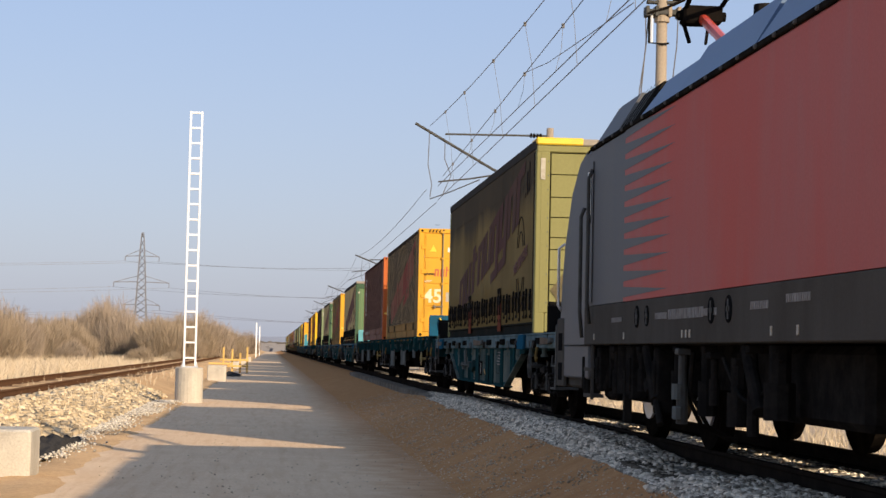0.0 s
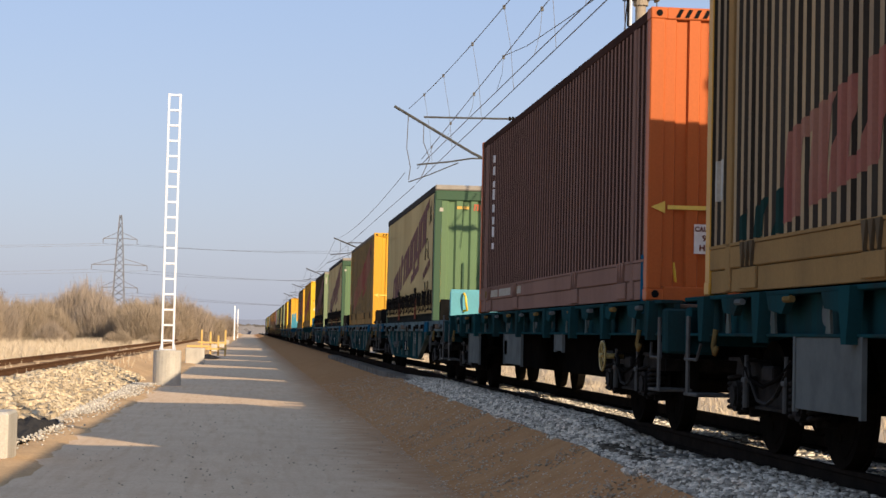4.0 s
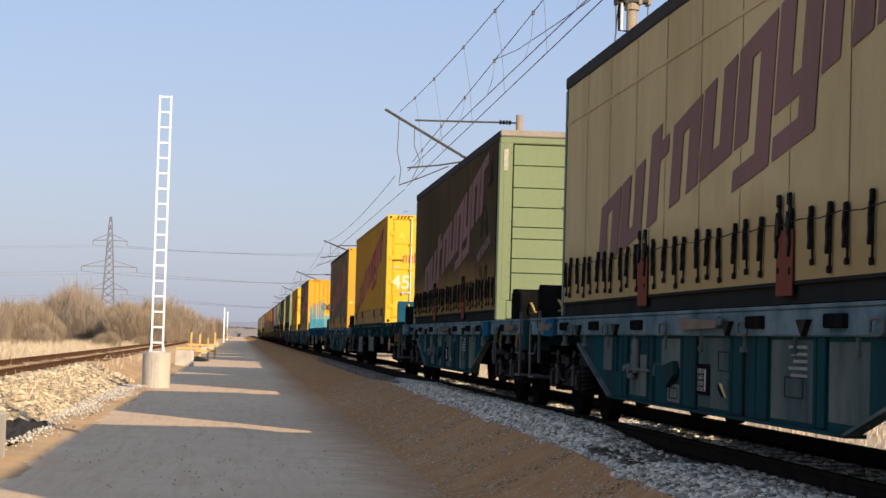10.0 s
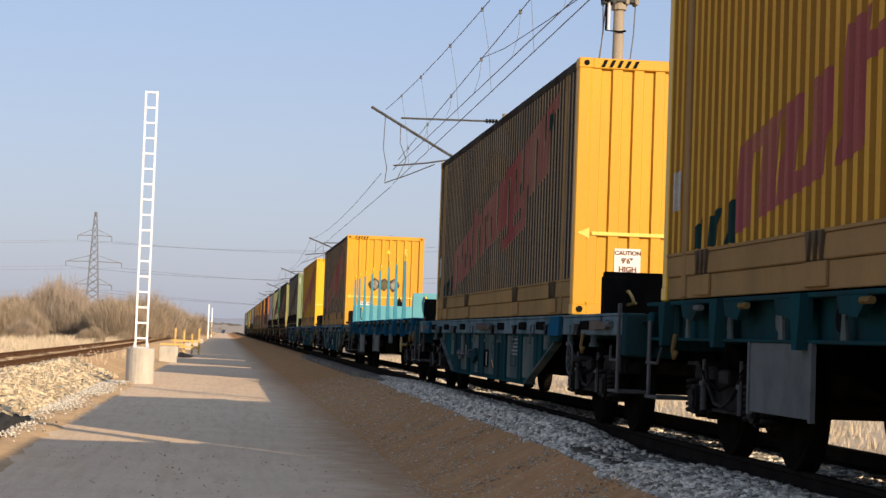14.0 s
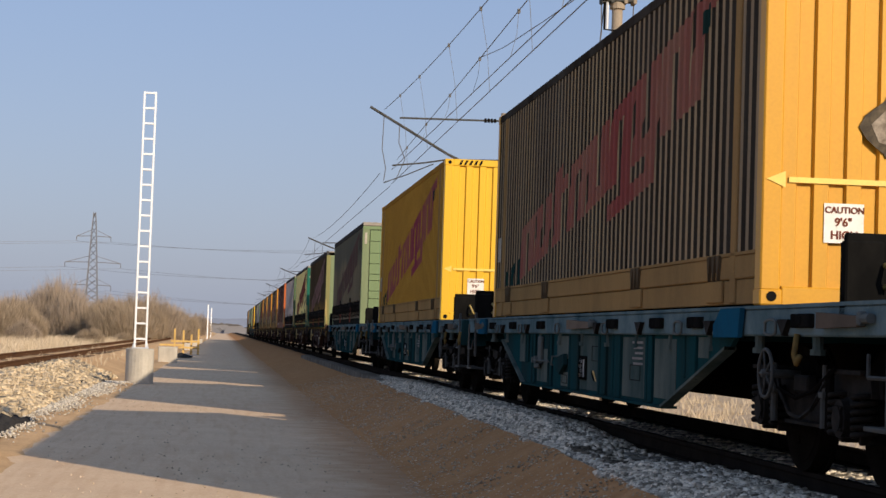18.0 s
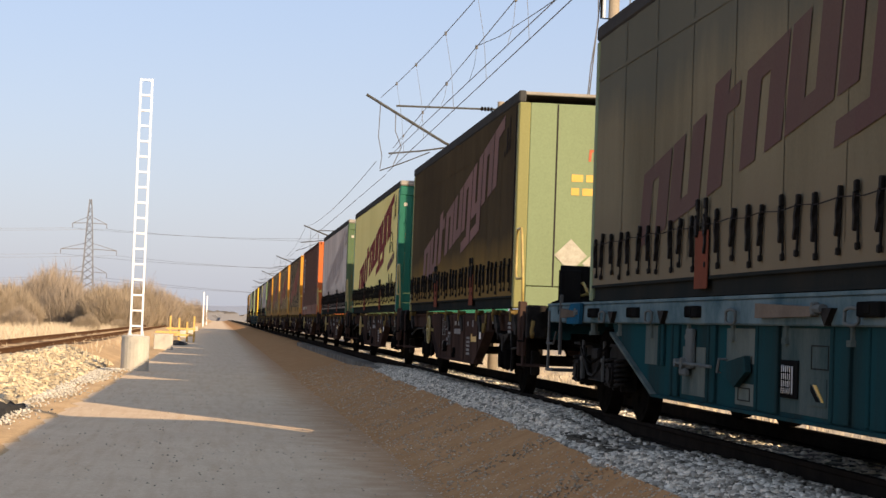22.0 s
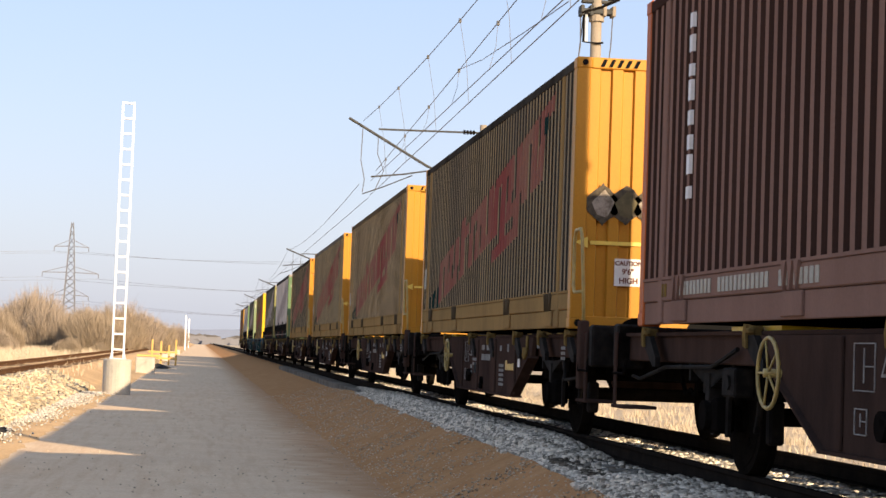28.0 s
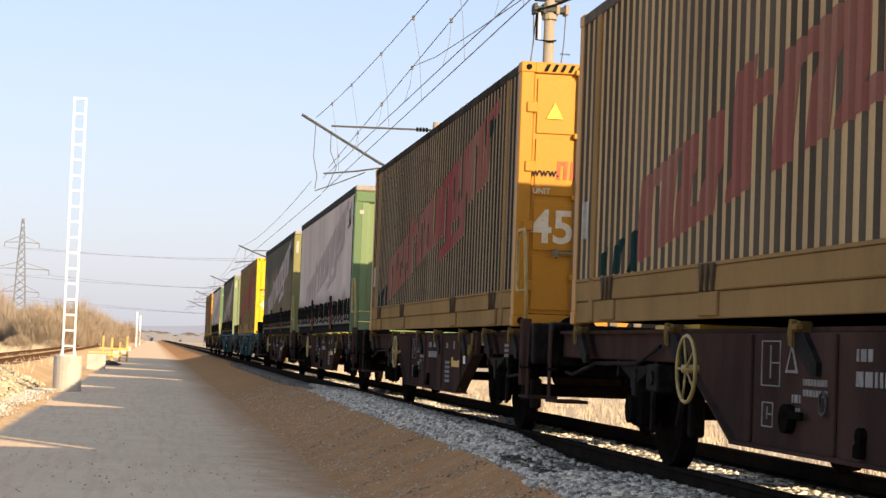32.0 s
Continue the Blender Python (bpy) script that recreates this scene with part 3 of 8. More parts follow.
def slanted_mark(y_far=11.4, y_near=1.2, low=(0.47, 1.85), high=(1.15, 2.72), cells=9):
    """Strokes of a mark that climbs along the side: broad upright bars joined above or below, taller towards one end."""
    letters = []
    plan = ["tl", "b", "T", "tl", "b", "tld", "bd", "tl", "t"]

    def at(u, v):
        lo, hi = low[0] + (low[1] - low[0]) * u, high[0] + (high[1] - high[0]) * u
        return (y_far + (y_near - y_far) * u - 0.16 * v, min(2.76, lo + (hi - lo) * v))

    def quad(u0, u1, v0, v1):
        letters[-1].append([at(u0, v0), at(u1, v0), at(u1, v1), at(u0, v1)])
    for i in range(cells):
        letters.append([])
        a, w = i / cells, 1 / cells
        form = plan[i % len(plan)]
        if form == "T":
            quad(a + 0.15 * w, a + 0.55 * w, 0, 1.22)
            quad(a + 0.55 * w, a + 0.85 * w, 0.74, 0.98)
            continue
        quad(a, a + 0.36 * w, 0, 1.3 if "H" in form else 1.0)
        if form != "t":
            quad(a + 0.57 * w, a + 0.94 * w, -0.42 if "d" in form else 0.5 if form == "tmb" else 0, 0.72 if "H" in form else 1)
        for sign, v0, v1 in (("t", 0.78, 1), ("b", 0, 0.22), ("m", 0.40, 0.62)):
            if sign in form:
                far = 0.94 if sign == "b" and form == "tmb" else 0.82 if form == "t" else 0.57
                quad(a + 0.36 * w, a + far * w, v0, v1)
        if "d" in form:
            quad(a + 0.02 * w, a + 0.57 * w, -0.42, -0.20)
    return letters


def add_mark(c, wall, off, key, ink):
    for k, polys in enumerate(slanted_mark()):
        part("mark_stroke", shared(("mark_stroke", key, k), lambda polys=polys: painted(polys, wall, off), ink), None, c, "" if k else "slanted strokes of a large faded word-mark")


L45, WID, HIG = 13.70, 2.50, 2.90


def corrugation(y0, y1, period, depth, x, flat=0.27, slope=0.23):
    """(y0, y1, x0, x1) pieces of a folded wall whose outer faces lie at x and inner ones depth behind."""
    n = round((y1 - y0) / period)
    p = (y1 - y0) / n
    pieces = []
    for i in range(n):
        y = y0 + i * p
        for a, b, xa, xb in ((0, flat, 0, 0), (flat, flat + slope, 0, depth), (flat + slope, 2 * flat + slope, depth, depth), (2 * flat + slope, 1, depth, 0)):
            pieces.append((y + a * p, y + b * p, x + xa, x + xb))
    return pieces


SIDE = corrugation(0.16, L45 - 0.16, 0.21, 0.034, -WID / 2 + 0.008, 0.40, 0.10)
FLATSIDE = [(0, L45, -WID / 2, -WID / 2)]


# darker copy of each paint: fold shade and soot in one colour
FOLD_SHADE = {"sooty_yellow": "sooty_shade_folds", "dusty_ochre": "sooty_shade_folds", "brown": "brown_shade_folds", "clean_yellow": "yellow_shade_folds", "sooty_amber": "amber_folds", "sooty_drab": "drab_folds"}


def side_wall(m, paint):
    """A folded wall; on folds facing the train's nose soot and shade darken the paint."""
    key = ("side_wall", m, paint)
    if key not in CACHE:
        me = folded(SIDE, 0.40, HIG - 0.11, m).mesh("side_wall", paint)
        me.materials.append(M[FOLD_SHADE.get(paint, paint)])
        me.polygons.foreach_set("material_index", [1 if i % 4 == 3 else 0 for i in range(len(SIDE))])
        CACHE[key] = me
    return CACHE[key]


def folded(pieces, z0, z1, mirror=1.0):
    g = Geo()
    for y0, y1, x0, x1 in pieces:
        g.add([(x0 * mirror, y0, z0), (x1 * mirror, y1, z0), (x1 * mirror, y1, z1), (x0 * mirror, y0, z1)], [(0, 1, 2, 3)])
    return g


def end_folds(z0, z1, y, depth, period, x0, x1, flat=0.38, slope=0.12):
    """A folded end wall; outer faces lie at y."""
    g = Geo()
    for a, b, ya, yb in corrugation(x0, x1, period, depth, y, flat, slope):
        g.add([(a, ya, z0), (b, yb, z0), (b, yb, z1), (a, ya, z1)], [(0, 1, 2, 3)])
    return g


def warning_triangle(parent, x, z, s, y=-0.008):
    part("warning_sign", shared("warning_border", lambda: Geo().prism([(0, 0), (1, 0), (0.5, 0.95)], "y", 0, 0.003), "black_paint"), None, parent, "yellow warning triangle with black border")
    ob = parent.children[-1]
    ob.matrix_basis = Matrix.LocRotScale((x, y, z), None, (s, 1, s))
    inner = part("sign_face", shared("warning_face", lambda: Geo().prism([(0, 0), (1, 0), (0.5, 0.95)], "y", 0, 0.003), "sign_yellow"), None, ob)
    inner.matrix_basis = Matrix.LocRotScale((0.14, -0.004, 0.085), None, (0.72, 1, 0.72))


def plate(name, parent, x0, x1, z0, z1, material, y=-0.006, label=""):
    return part(name, Geo().box(x0, x1, y, y + 0.004, z0, z1), material, parent, label)


def text_bars(parent, x, z, width, rows, height, material, y=-0.008, gap=0.5, seed=1):
    """Writing too small to read: plain bars, a mesh a row."""
    rnd = random.Random(seed)
    for r in range(rows):
        g, u = Geo(), 0.0
        while u < width:
            w = min(width - u, height * rnd.uniform(0.8, 2.6))
            g.box(x + u, x + u + w, y, y + 0.003, z - r * height * (1 + gap) - height, z - r * height * (1 + gap))
            u += w + height * 0.45
        part("text_bar", g, material, parent)


def container(paint, end_paint, label, door=False, mark=None, mark2=None, signs=(), tall_rail=True):
    """A 45-foot box: folded walls in a frame of posts, rails and castings; doors or a blank end towards y = 0."""
    c = thing("shipping_container", label, "container", "containers on the train")
    top = HIG - 0.11
    rail = "sooty_rail" if paint.startswith(("sooty", "clean", "dusty")) else paint
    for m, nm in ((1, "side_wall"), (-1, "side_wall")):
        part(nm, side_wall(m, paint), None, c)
    part("far_wall", shared("far_wall", lambda: end_folds(0.14, top, L45 - 0.03, -0.03, 0.21, -1.1, 1.1), end_paint), None, c)
    part("roof", shared("container_roof", lambda: Geo().box(-WID / 2 + 0.03, WID / 2 - 0.03, 0.1, L45 - 0.1, HIG - 0.06, HIG - 0.03), paint), None, c)
    part("floor", shared("container_floor", lambda: Geo().box(-WID / 2 + 0.06, WID / 2 - 0.06, 0.1, L45 - 0.1, 0.03, 0.15), "black_steel"), None, c)
    for m in (-1, 1):
        x = m * WID / 2
        part("top_rail", shared(("top_rail", m), lambda x=x, m=m: Geo().box(x - m * 0.07, x, 0.15, L45 - 0.15, top - 0.01, HIG - 0.015, 0.008), FOLD_SHADE.get(paint, paint)), None, c)
        part("bottom_rail", shared(("bottom_rail", m), lambda x=x, m=m: Geo().box(x - m * 0.06, x - m * 0.018, 0.15, L45 - 0.15, 0.012, 0.20, 0.006)
             .box(x - m * 0.06, x - m * 0.004, 0.15, L45 - 0.15, 0.205, 0.385, 0.01).box(x - m * 0.06, x + m * 0.004, 0.15, L45 - 0.15, 0.385, 0.41), rail), None, c)
        for y in (0.0, L45 - 0.16):
            near = y == 0
            part("corner_post", shared(("corner_post", m, near), lambda x=x, m=m, y=y: Geo().box(x - m * 0.15, x, y, y + 0.16, 0.11, HIG - 0.11, 0.012), end_paint), None, c)
            for z in (0.0, HIG - 0.12):
                part("corner_casting", shared(("corner_casting", m, near, z > 1), lambda x=x, m=m, y=y, z=z: Geo().box(x - m * 0.166, x + m * 0.004, y - 0.004, y + 0.18, z, z + 0.12, 0.012), end_paint), None, c)
        for y in (0.70, L45 - 0.84):
            part("side_post", shared(("side_post", m, y < 5), lambda x=x, m=m, y=y: Geo().box(x - m * 0.05, x + m * 0.004, y, y + 0.14, 0.02, top, 0.01), rail), None, c)
    for y in (4.0, 9.1, 12.1, 1.1):
        part("gusset_plate", shared(("gusset_plate", y), lambda y=y: Geo().box(-WID / 2 - 0.008, -WID / 2 + 0.02, y - 0.04, y + 0.42, 0.03, 0.20, 0.008), rail), None, c)
        for k in range(3):
            part("gusset", shared(("gusset", y, k), lambda y=y, k=k: Geo().prism([(y + k * 0.14, 0.40), (y + k * 0.14 + 0.10, 0.40), (y + k * 0.14 + 0.05, 0.20)], "x", -WID / 2 - 0.022, -WID / 2 + 0.02), "amber_folds" if rail != paint else rail), None, c)
    for z, nm in ((HIG - 0.12, "header"), (0.0, "end_sill")):
        part(nm, shared(("end_beam", nm), lambda z=z: Geo().box(-1.09, 1.09, 0.005, 0.12, z, z + (0.12 if z else 0.14), 0.01), end_paint), None, c)
    for k in (0, 1):
        part("casting_hole", shared(("casting_hole", k), lambda k=k: Geo().cyl((-1.165 + k * 2.33, -0.012, HIG - 0.06), (-1.165 + k * 2.33, 0.0, HIG - 0.06), 0.032, 10), "black_paint"), None, c)
        part("casting_hole", shared(("casting_hole", k, "low"), lambda k=k: Geo().cyl((-1.165 + k * 2.33, -0.012, 0.065), (-1.165 + k * 2.33, 0.0, 0.065), 0.038, 10), "black_paint"), None, c)
        part("warning_stripe", shared(("warning_stripe", k), lambda k=k: [g.prism([(-1.0 + k * 1.62 + i * 0.09, HIG - 0.10), (-0.96 + k * 1.62 + i * 0.09, HIG - 0.10), (-0.92 + k * 1.62 + i * 0.09, HIG - 0.02), (-0.96 + k * 1.62 + i * 0.09, HIG - 0.02)], "y", -0.004, 0.0)
             for g in (Geo(),) for i in range(5)][0], "black_paint"), None, c)
    if door:
        steel = "galvanised" if end_paint == "yellow_bright" else "bar_steel"
        for s in (-1, 1):
            x0, x1 = (-1.09, -0.012) if s < 0 else (0.012, 1.09)
            leaf = part("door", shared(("door", s), lambda x0=x0, x1=x1: Geo().box(x0, x1, 0.035, 0.07, 0.15, HIG - 0.125), end_paint), None, c)
            for za, zb in ((0.19, 0.78), (0.84, 1.38), (1.44, 2.06), (2.12, 2.72)):
                part("door_panel", shared(("door_panel", s, za), lambda x0=x0, x1=x1, za=za, zb=zb: Geo().box(x0 + 0.03, x1 - 0.03, 0.018, 0.036, za, zb, 0.012), end_paint), None, leaf)
            for u in ((0.455, 0.886) if s < 0 else (0.114, 0.545)):
                xb = x0 + (x1 - x0) * u
                bar = part("locking_bar", shared(("locking_bar", round(xb, 2)), lambda xb=xb: Geo().cyl((xb, -0.012, 0.05), (xb, -0.012, HIG - 0.05), 0.019, 8), steel), None, leaf, "upright locking bar")
                for z in (0.07, 0.55, 1.42, 2.1, HIG - 0.1):
                    part("bar_bracket", shared(("bar_bracket", round(xb, 2), z), lambda xb=xb, z=z: Geo().box(xb - 0.045, xb + 0.045, -0.03, 0.03, z - 0.03, z + 0.03, 0.008), end_paint if z > 0.2 else steel), None, leaf)
                part("door_handle", shared(("door_handle", round(xb, 2)), lambda xb=xb: Geo().box(xb - 0.26, xb + 0.03, -0.04, -0.022, 0.80, 0.83, 0.006).cyl((xb - 0.2, -0.05, 0.76), (xb - 0.2, -0.02, 0.86), 0.02, 6), steel), None, leaf, "steel door handle")
            for z in (0.45, 1.1, 1.75, 2.4):
                xh = -1.12 if s < 0 else 1.12
                part("hinge", shared(("hinge", s, z), lambda xh=xh, z=z: Geo().box(xh - 0.06, xh + 0.06, -0.02, 0.03, z - 0.06, z + 0.06, 0.012), end_paint), None, leaf)
        warning_triangle(c, -0.99, 2.26, 0.26, 0.008)
        plate("sticker", c, -0.47, -0.38, 2.28, 2.40, "white_paint", 0.012, "small round white sticker")
        put_text("45", 0.50, "number_white", c, (-1.10, 0.012, 0.93), name="number_sign")
        put_text("UNIT", 0.085, "number_white", c, (-1.08, 0.012, 1.46), name="unit_lettering")
        plate("document_plate", c, -0.50, -0.31, 0.95, 1.20, "grimy_white", 0.012)
        put_text("www.", 0.13, "dark_print", c, (-1.10, 0.012, 1.65), name="web_lettering")
        end_mark(c, -0.82, 1.62, 1.35, 0.20)
        for xx, zz, rr, ww in ((0.38, 2.38, 2, 0.5), (0.22, 1.28, 4, 0.26), (0.62, 1.32, 4, 0.26)):
            text_bars(c, xx, zz, ww, rr, 0.06, "white_paint", 0.012, seed=int(zz * 10))
    else:
        part("end_wall", shared("end_wall", lambda: end_folds(0.14, HIG - 0.12, 0.022, 0.034, 0.245, -1.1, 1.1, 0.44, 0.06), end_paint), None, c)
        warning_triangle(c, -0.02, 2.32, 0.22, 0.012)
        plate("caution_label", c, -0.78, -0.48, 0.47, 0.76, "white_paint", 0.012, "white caution label with red letters")
        put_text("CAUTION", 0.066, "flap_red", c, (-0.775, 0.008, 0.69), name="caution_lettering")
        put_text("9'6\"", 0.085, "flap_red", c, (-0.70, 0.008, 0.595), name="caution_lettering")
        put_text("HIGH", 0.085, "flap_red", c, (-0.73, 0.008, 0.50), name="caution_lettering")
        part("arrow_stripe", Geo().box(-1.05, 1.05, 0.006, 0.018, 0.90, 0.94).prism([(-1.22, 0.92), (-1.08, 0.98), (-1.08, 0.86)], "y", -0.008, 0.0)
             .prism([(1.22, 0.92), (1.08, 0.98), (1.08, 0.86)], "y", -0.008, 0.0), "pale_yellow", c, "pale yellow double-headed height arrow")
        text_bars(c, 0.62, 2.5, 0.08, 14, 0.055, "pale_yellow", 0.012, gap=0.6, seed=9)
        if signs:
            for k, x in enumerate((-0.32, -0.02, 0.30) if "diamonds" in signs else (-0.93, -0.68, -0.42)):
                rag = [(x + (0.21 + 0.035 * noise.noise((i * 1.7, k * 3.1, x))) * math.cos(i * math.pi / 8) ** 3 * (1 if abs(math.cos(i * math.pi / 8)) > 0.5 else 1.6), 1.33 + (0.22 + 0.04 * noise.noise((i * 2.3, 5.0, k))) * math.sin(i * math.pi / 8)) for i in range(16)]
                part("torn_placard", Geo().prism(rag, "y", 0.008, 0.012), "glue_dark", c, "dark torn remains of a diamond placard")
                part("placard_film", Geo().prism([(x + 0.02, 1.49), (x + 0.13, 1.36), (x + 0.05, 1.19), (x - 0.06, 1.22), (x - 0.12, 1.35)], "y", 0.005, 0.0085), "torn_paper" if k != 1 else "stain", c)
    if mark:
        add_mark(c, SIDE, 0.004, "folded", mark)
        for k in range(4):
            poly = [(12.66 - 0.5 * k, 0.42), (12.40 - 0.5 * k, 0.42), (12.34 - 0.5 * k, 0.66 + 0.06 * k), (12.6 - 0.5 * k, 0.60 + 0.06 * k)] if k < 3 else [(1.9, 2.25), (1.65, 2.3), (1.65, 2.5), (1.9, 2.45)]
            part("small_mark", shared(("small_mark", k), lambda poly=poly: painted([poly], SIDE), mark2 or "teal_print"), None, c)
    if paint == "brown":
        u = 12.9
        for k, (wd, gap) in enumerate(((0.28, 0.35), (1.0, 0.16), (1.35, 0.18), (0.9, 0.0))):
            g = Geo()
            for i in range(max(1, int(wd / 0.11))):
                g.box(-WID / 2 - 0.002, -WID / 2 + 0.006, u - i * 0.11 - 0.075, u - i * 0.11, 0.24, 0.35)
            part("rail_lettering", g, "grimy_white" if k else "hook_gold", c, "" if k else "worn lettering bars along the lower rail")
            u -= wd + gap
        for i, h in enumerate((0.10, 0.16, 0.12, 0.12, 0.17, 0.10, 0.14, 0.12)):
            z = 1.02 + 0.2 * i
            part("code_bar", shared(("code_bar", i), lambda z=z, h=h: painted([[(12.26, z), (12.06, z), (12.06, z + h), (12.26, z + h)]], SIDE, 0.008), "white_paint"), None, c, "" if i else "white upright code bars on the side")
    else:
        for k, (ya, yb) in enumerate(((13.38, 13.28), (13.2, 13.12))):
            part("code_plate", shared(("code_plate", k), lambda ya=ya, yb=yb: painted([[(ya, 0.78), (yb, 0.78), (yb, 1.12), (ya, 1.12)]], SIDE, 0.008), "grimy_white"), None, c)
    return c


def end_mark(c, x, z, width, height, y=0.012):
    """A short slanted mark of plain strokes on an end wall, a part a stroke group."""
    n = 9
    w = width / n
    for i in range(n):
        g = Geo()
        a = x + i * w
        tall = height * (1.35 if i in (2, 3) else 1.0)
        low = z - (height * 0.4 if i in (5, 6) else 0)
        for u in (0.0, 0.5):
            if i in (2, 8) and u:
                continue
            g.prism([(a + u * w, low), (a + (u + 0.26) * w, low), (a + (u + 0.34) * w, z + tall), (a + (u + 0.08) * w, z + tall)], "y", y, y + 0.003)
        g.prism([(a + 0.2 * w, z + height * 0.8), (a + 0.6 * w, z + height * 0.8), (a + 0.62 * w, z + height), (a + 0.22 * w, z + height)], "y", y - 0.001, y + 0.002)
        if i % 2:
            g.prism([(a + 0.2 * w, z), (a + 0.55 * w, z), (a + 0.58 * w, z + height * 0.18), (a + 0.22 * w, z + height * 0.18)], "y", y - 0.001, y + 0.002)
        part("red_stroke", g, "red_print", c, "" if i else "red slanted strokes of a word-mark")


def curtain_sheet():
    """A tarpaulin side with shallow upright folds."""
    g = Geo()
    n, rows = 110, 8
    verts = []
    for j in range(rows + 1):
        z = 0.16 + (2.74 - 0.16) * j / rows
        for i in range(n + 1):
            y = 0.14 + (L45 - 0.28) * i / n
            sway = 0.0045 * noise.noise((y * 1.7, z * 0.5, 2.0)) + 0.002 * noise.noise((y * 6, z * 0.4, 7.0)) * (1 - j / rows)
            verts.append((-WID / 2 + 0.005 + sway, y, z))
    return g.add(verts, [(j * (n + 1) + i, j * (n + 1) + i + 1, (j + 1) * (n + 1) + i + 1, (j + 1) * (n + 1) + i) for j in range(rows) for i in range(n)])


def buckle():
    """A square strap head, a bent lever over it and a short hanging tail."""
    g = Geo().box(-0.008, 0.006, -0.015, 0.015, -0.26, 0.12, 0.004)
    g.box(-0.024, 0.006, -0.030, 0.030, 0.085, 0.165, 0.010)
    g.prism([(-0.030, 0.07), (0.018, 0.09), (0.040, 0.0), (0.022, -0.07), (0.042, -0.15), (0.012, -0.165), (-0.022, -0.075), (0.0, 0.0)], "x", -0.030, -0.004)
    return g.box(-0.020, 0.008, -0.024, 0.024, -0.285, -0.235, 0.008)


def curtain_unit(sheet, frame_paint, end_paint, label, mark="maroon_print", end="slats", slogan=None, patch=None, roof="roof_rail", extras=()):
    """A curtain-sided swap body: tarpaulin with strap buckles, roof rail, dark lower frame and a boarded or folded end."""
    c = thing("curtain_swap_body", label, "swap body", "swap bodies on the train")
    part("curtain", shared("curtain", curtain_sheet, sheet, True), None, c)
    part("far_curtain", shared("far_curtain", lambda: Geo().box(WID / 2 - 0.03, WID / 2 - 0.01, 0.1, L45 - 0.1, 0.35, 2.78), sheet), None, c)
    part("roof", shared("curtain_roof", lambda: Geo().box(-WID / 2 + 0.05, WID / 2 - 0.05, 0.04, L45 - 0.04, 2.84, 2.885, 0.01), "roof_sheet"), None, c)
    for m in (-1, 1):
        x = m * WID / 2
        part("roof_rail", shared(("roof_rail", m), lambda x=x, m=m: Geo().box(x - m * 0.09, x + m * 0.012, 0.02, L45 - 0.02, 2.735, 2.895, 0.02), roof), None, c)
        part("lower_frame", shared(("lower_frame", m), lambda x=x, m=m: Geo().box(x - m * 0.22, x - m * 0.03, 0.12, L45 - 0.12, 0.012, 0.165, 0.01).box(x - m * 0.09, x + m * 0.004, 0.12, L45 - 0.12, 0.135, 0.165, 0.006).box(x - m * 0.2, x - m * 0.01, 0.12, L45 - 0.12, 0.004, 0.022), "frame_iron"), None, c)
        for y in (0.0, L45 - 0.14):
            part("corner_pillar", shared(("corner_pillar", m, y > 1), lambda x=x, m=m, y=y: Geo().box(x - m * 0.15, x + m * 0.004, y, y + 0.14, 0.0, 2.735, 0.015), frame_paint), None, c)
    for y in (0.06, 0.16):
        part("rope", shared(("rope", y), lambda y=y: Geo().cyl((-WID / 2 - 0.002, y + 0.08, 0.2), (-WID / 2 - 0.002, y + 0.08, 2.7), 0.006, 5), "dark_print"), None, c)
    for k in range(33):
        y = 0.32 + k * (L45 - 0.64) / 32
        ob = part("strap_buckle", shared("strap_buckle", buckle, "bogie_iron"), None, c, "" if k else "black strap with tension buckle")
        ob.matrix_basis = Matrix.LocRotScale((-WID / 2 - 0.012, y + 0.05 * math.sin(k * 2.3), 0.50 + 0.015 * math.sin(k * 1.7)), Euler((0.16 * math.sin(k * 3.1), 0, 0)), (1.0, 0.85 + 0.12 * math.sin(k * 4.7), 0.98 + 0.08 * math.sin(k * 2.9)))
    for k, y in enumerate((4.07, 4.33, 8.87, 9.13)):
        part("tall_latch", shared(("tall_latch", k), lambda y=y: Geo().box(-WID / 2 - 0.032, -WID / 2 - 0.012, y - 0.026, y + 0.026, 0.50, 0.78, 0.008).prism([(y - 0.05, 0.60), (y + 0.02, 0.66), (y + 0.045, 0.56), (y + 0.01, 0.48), (y - 0.035, 0.50)], "x", -WID / 2 - 0.045, -WID / 2 - 0.02).box(-WID / 2 - 0.04, -WID / 2 - 0.016, y - 0.034, y + 0.034, 0.70, 0.79, 0.01), "bogie_iron"), None, c)
    for y in (4.2, 9.0):
        part("pillar_flap", shared(("pillar_flap", y), lambda y=y: Geo().box(-WID / 2 - 0.022, -WID / 2 - 0.010, y - 0.20, y + 0.20, 0.06, 0.53, 0.006), patch or "flap_red"), None, c, "worn reddish pillar flap")
    for k in range(9):
        part("seam", shared(("seam", k), lambda k=k: painted([[(1.5 + k * 1.34, 0.3), (1.525 + k * 1.34, 0.3), (1.525 + k * 1.34, 2.73), (1.5 + k * 1.34, 2.73)]], FLATSIDE, 0.002), sheet), None, c)
    part("welded_band", shared("welded_band", lambda: painted([[(0.15, 2.30), (L45 - 0.15, 2.30), (L45 - 0.15, 2.335), (0.15, 2.335)]], FLATSIDE, 0.0025), sheet), None, c)
    part("rope_line", shared("rope_line", lambda: Geo().tube([(-WID / 2 - 0.03, 0.3 + i * 13.1 / 30, 0.585 - 0.02 * (i % 2)) for i in range(31)], 0.005, 4), "dark_print"), None, c)
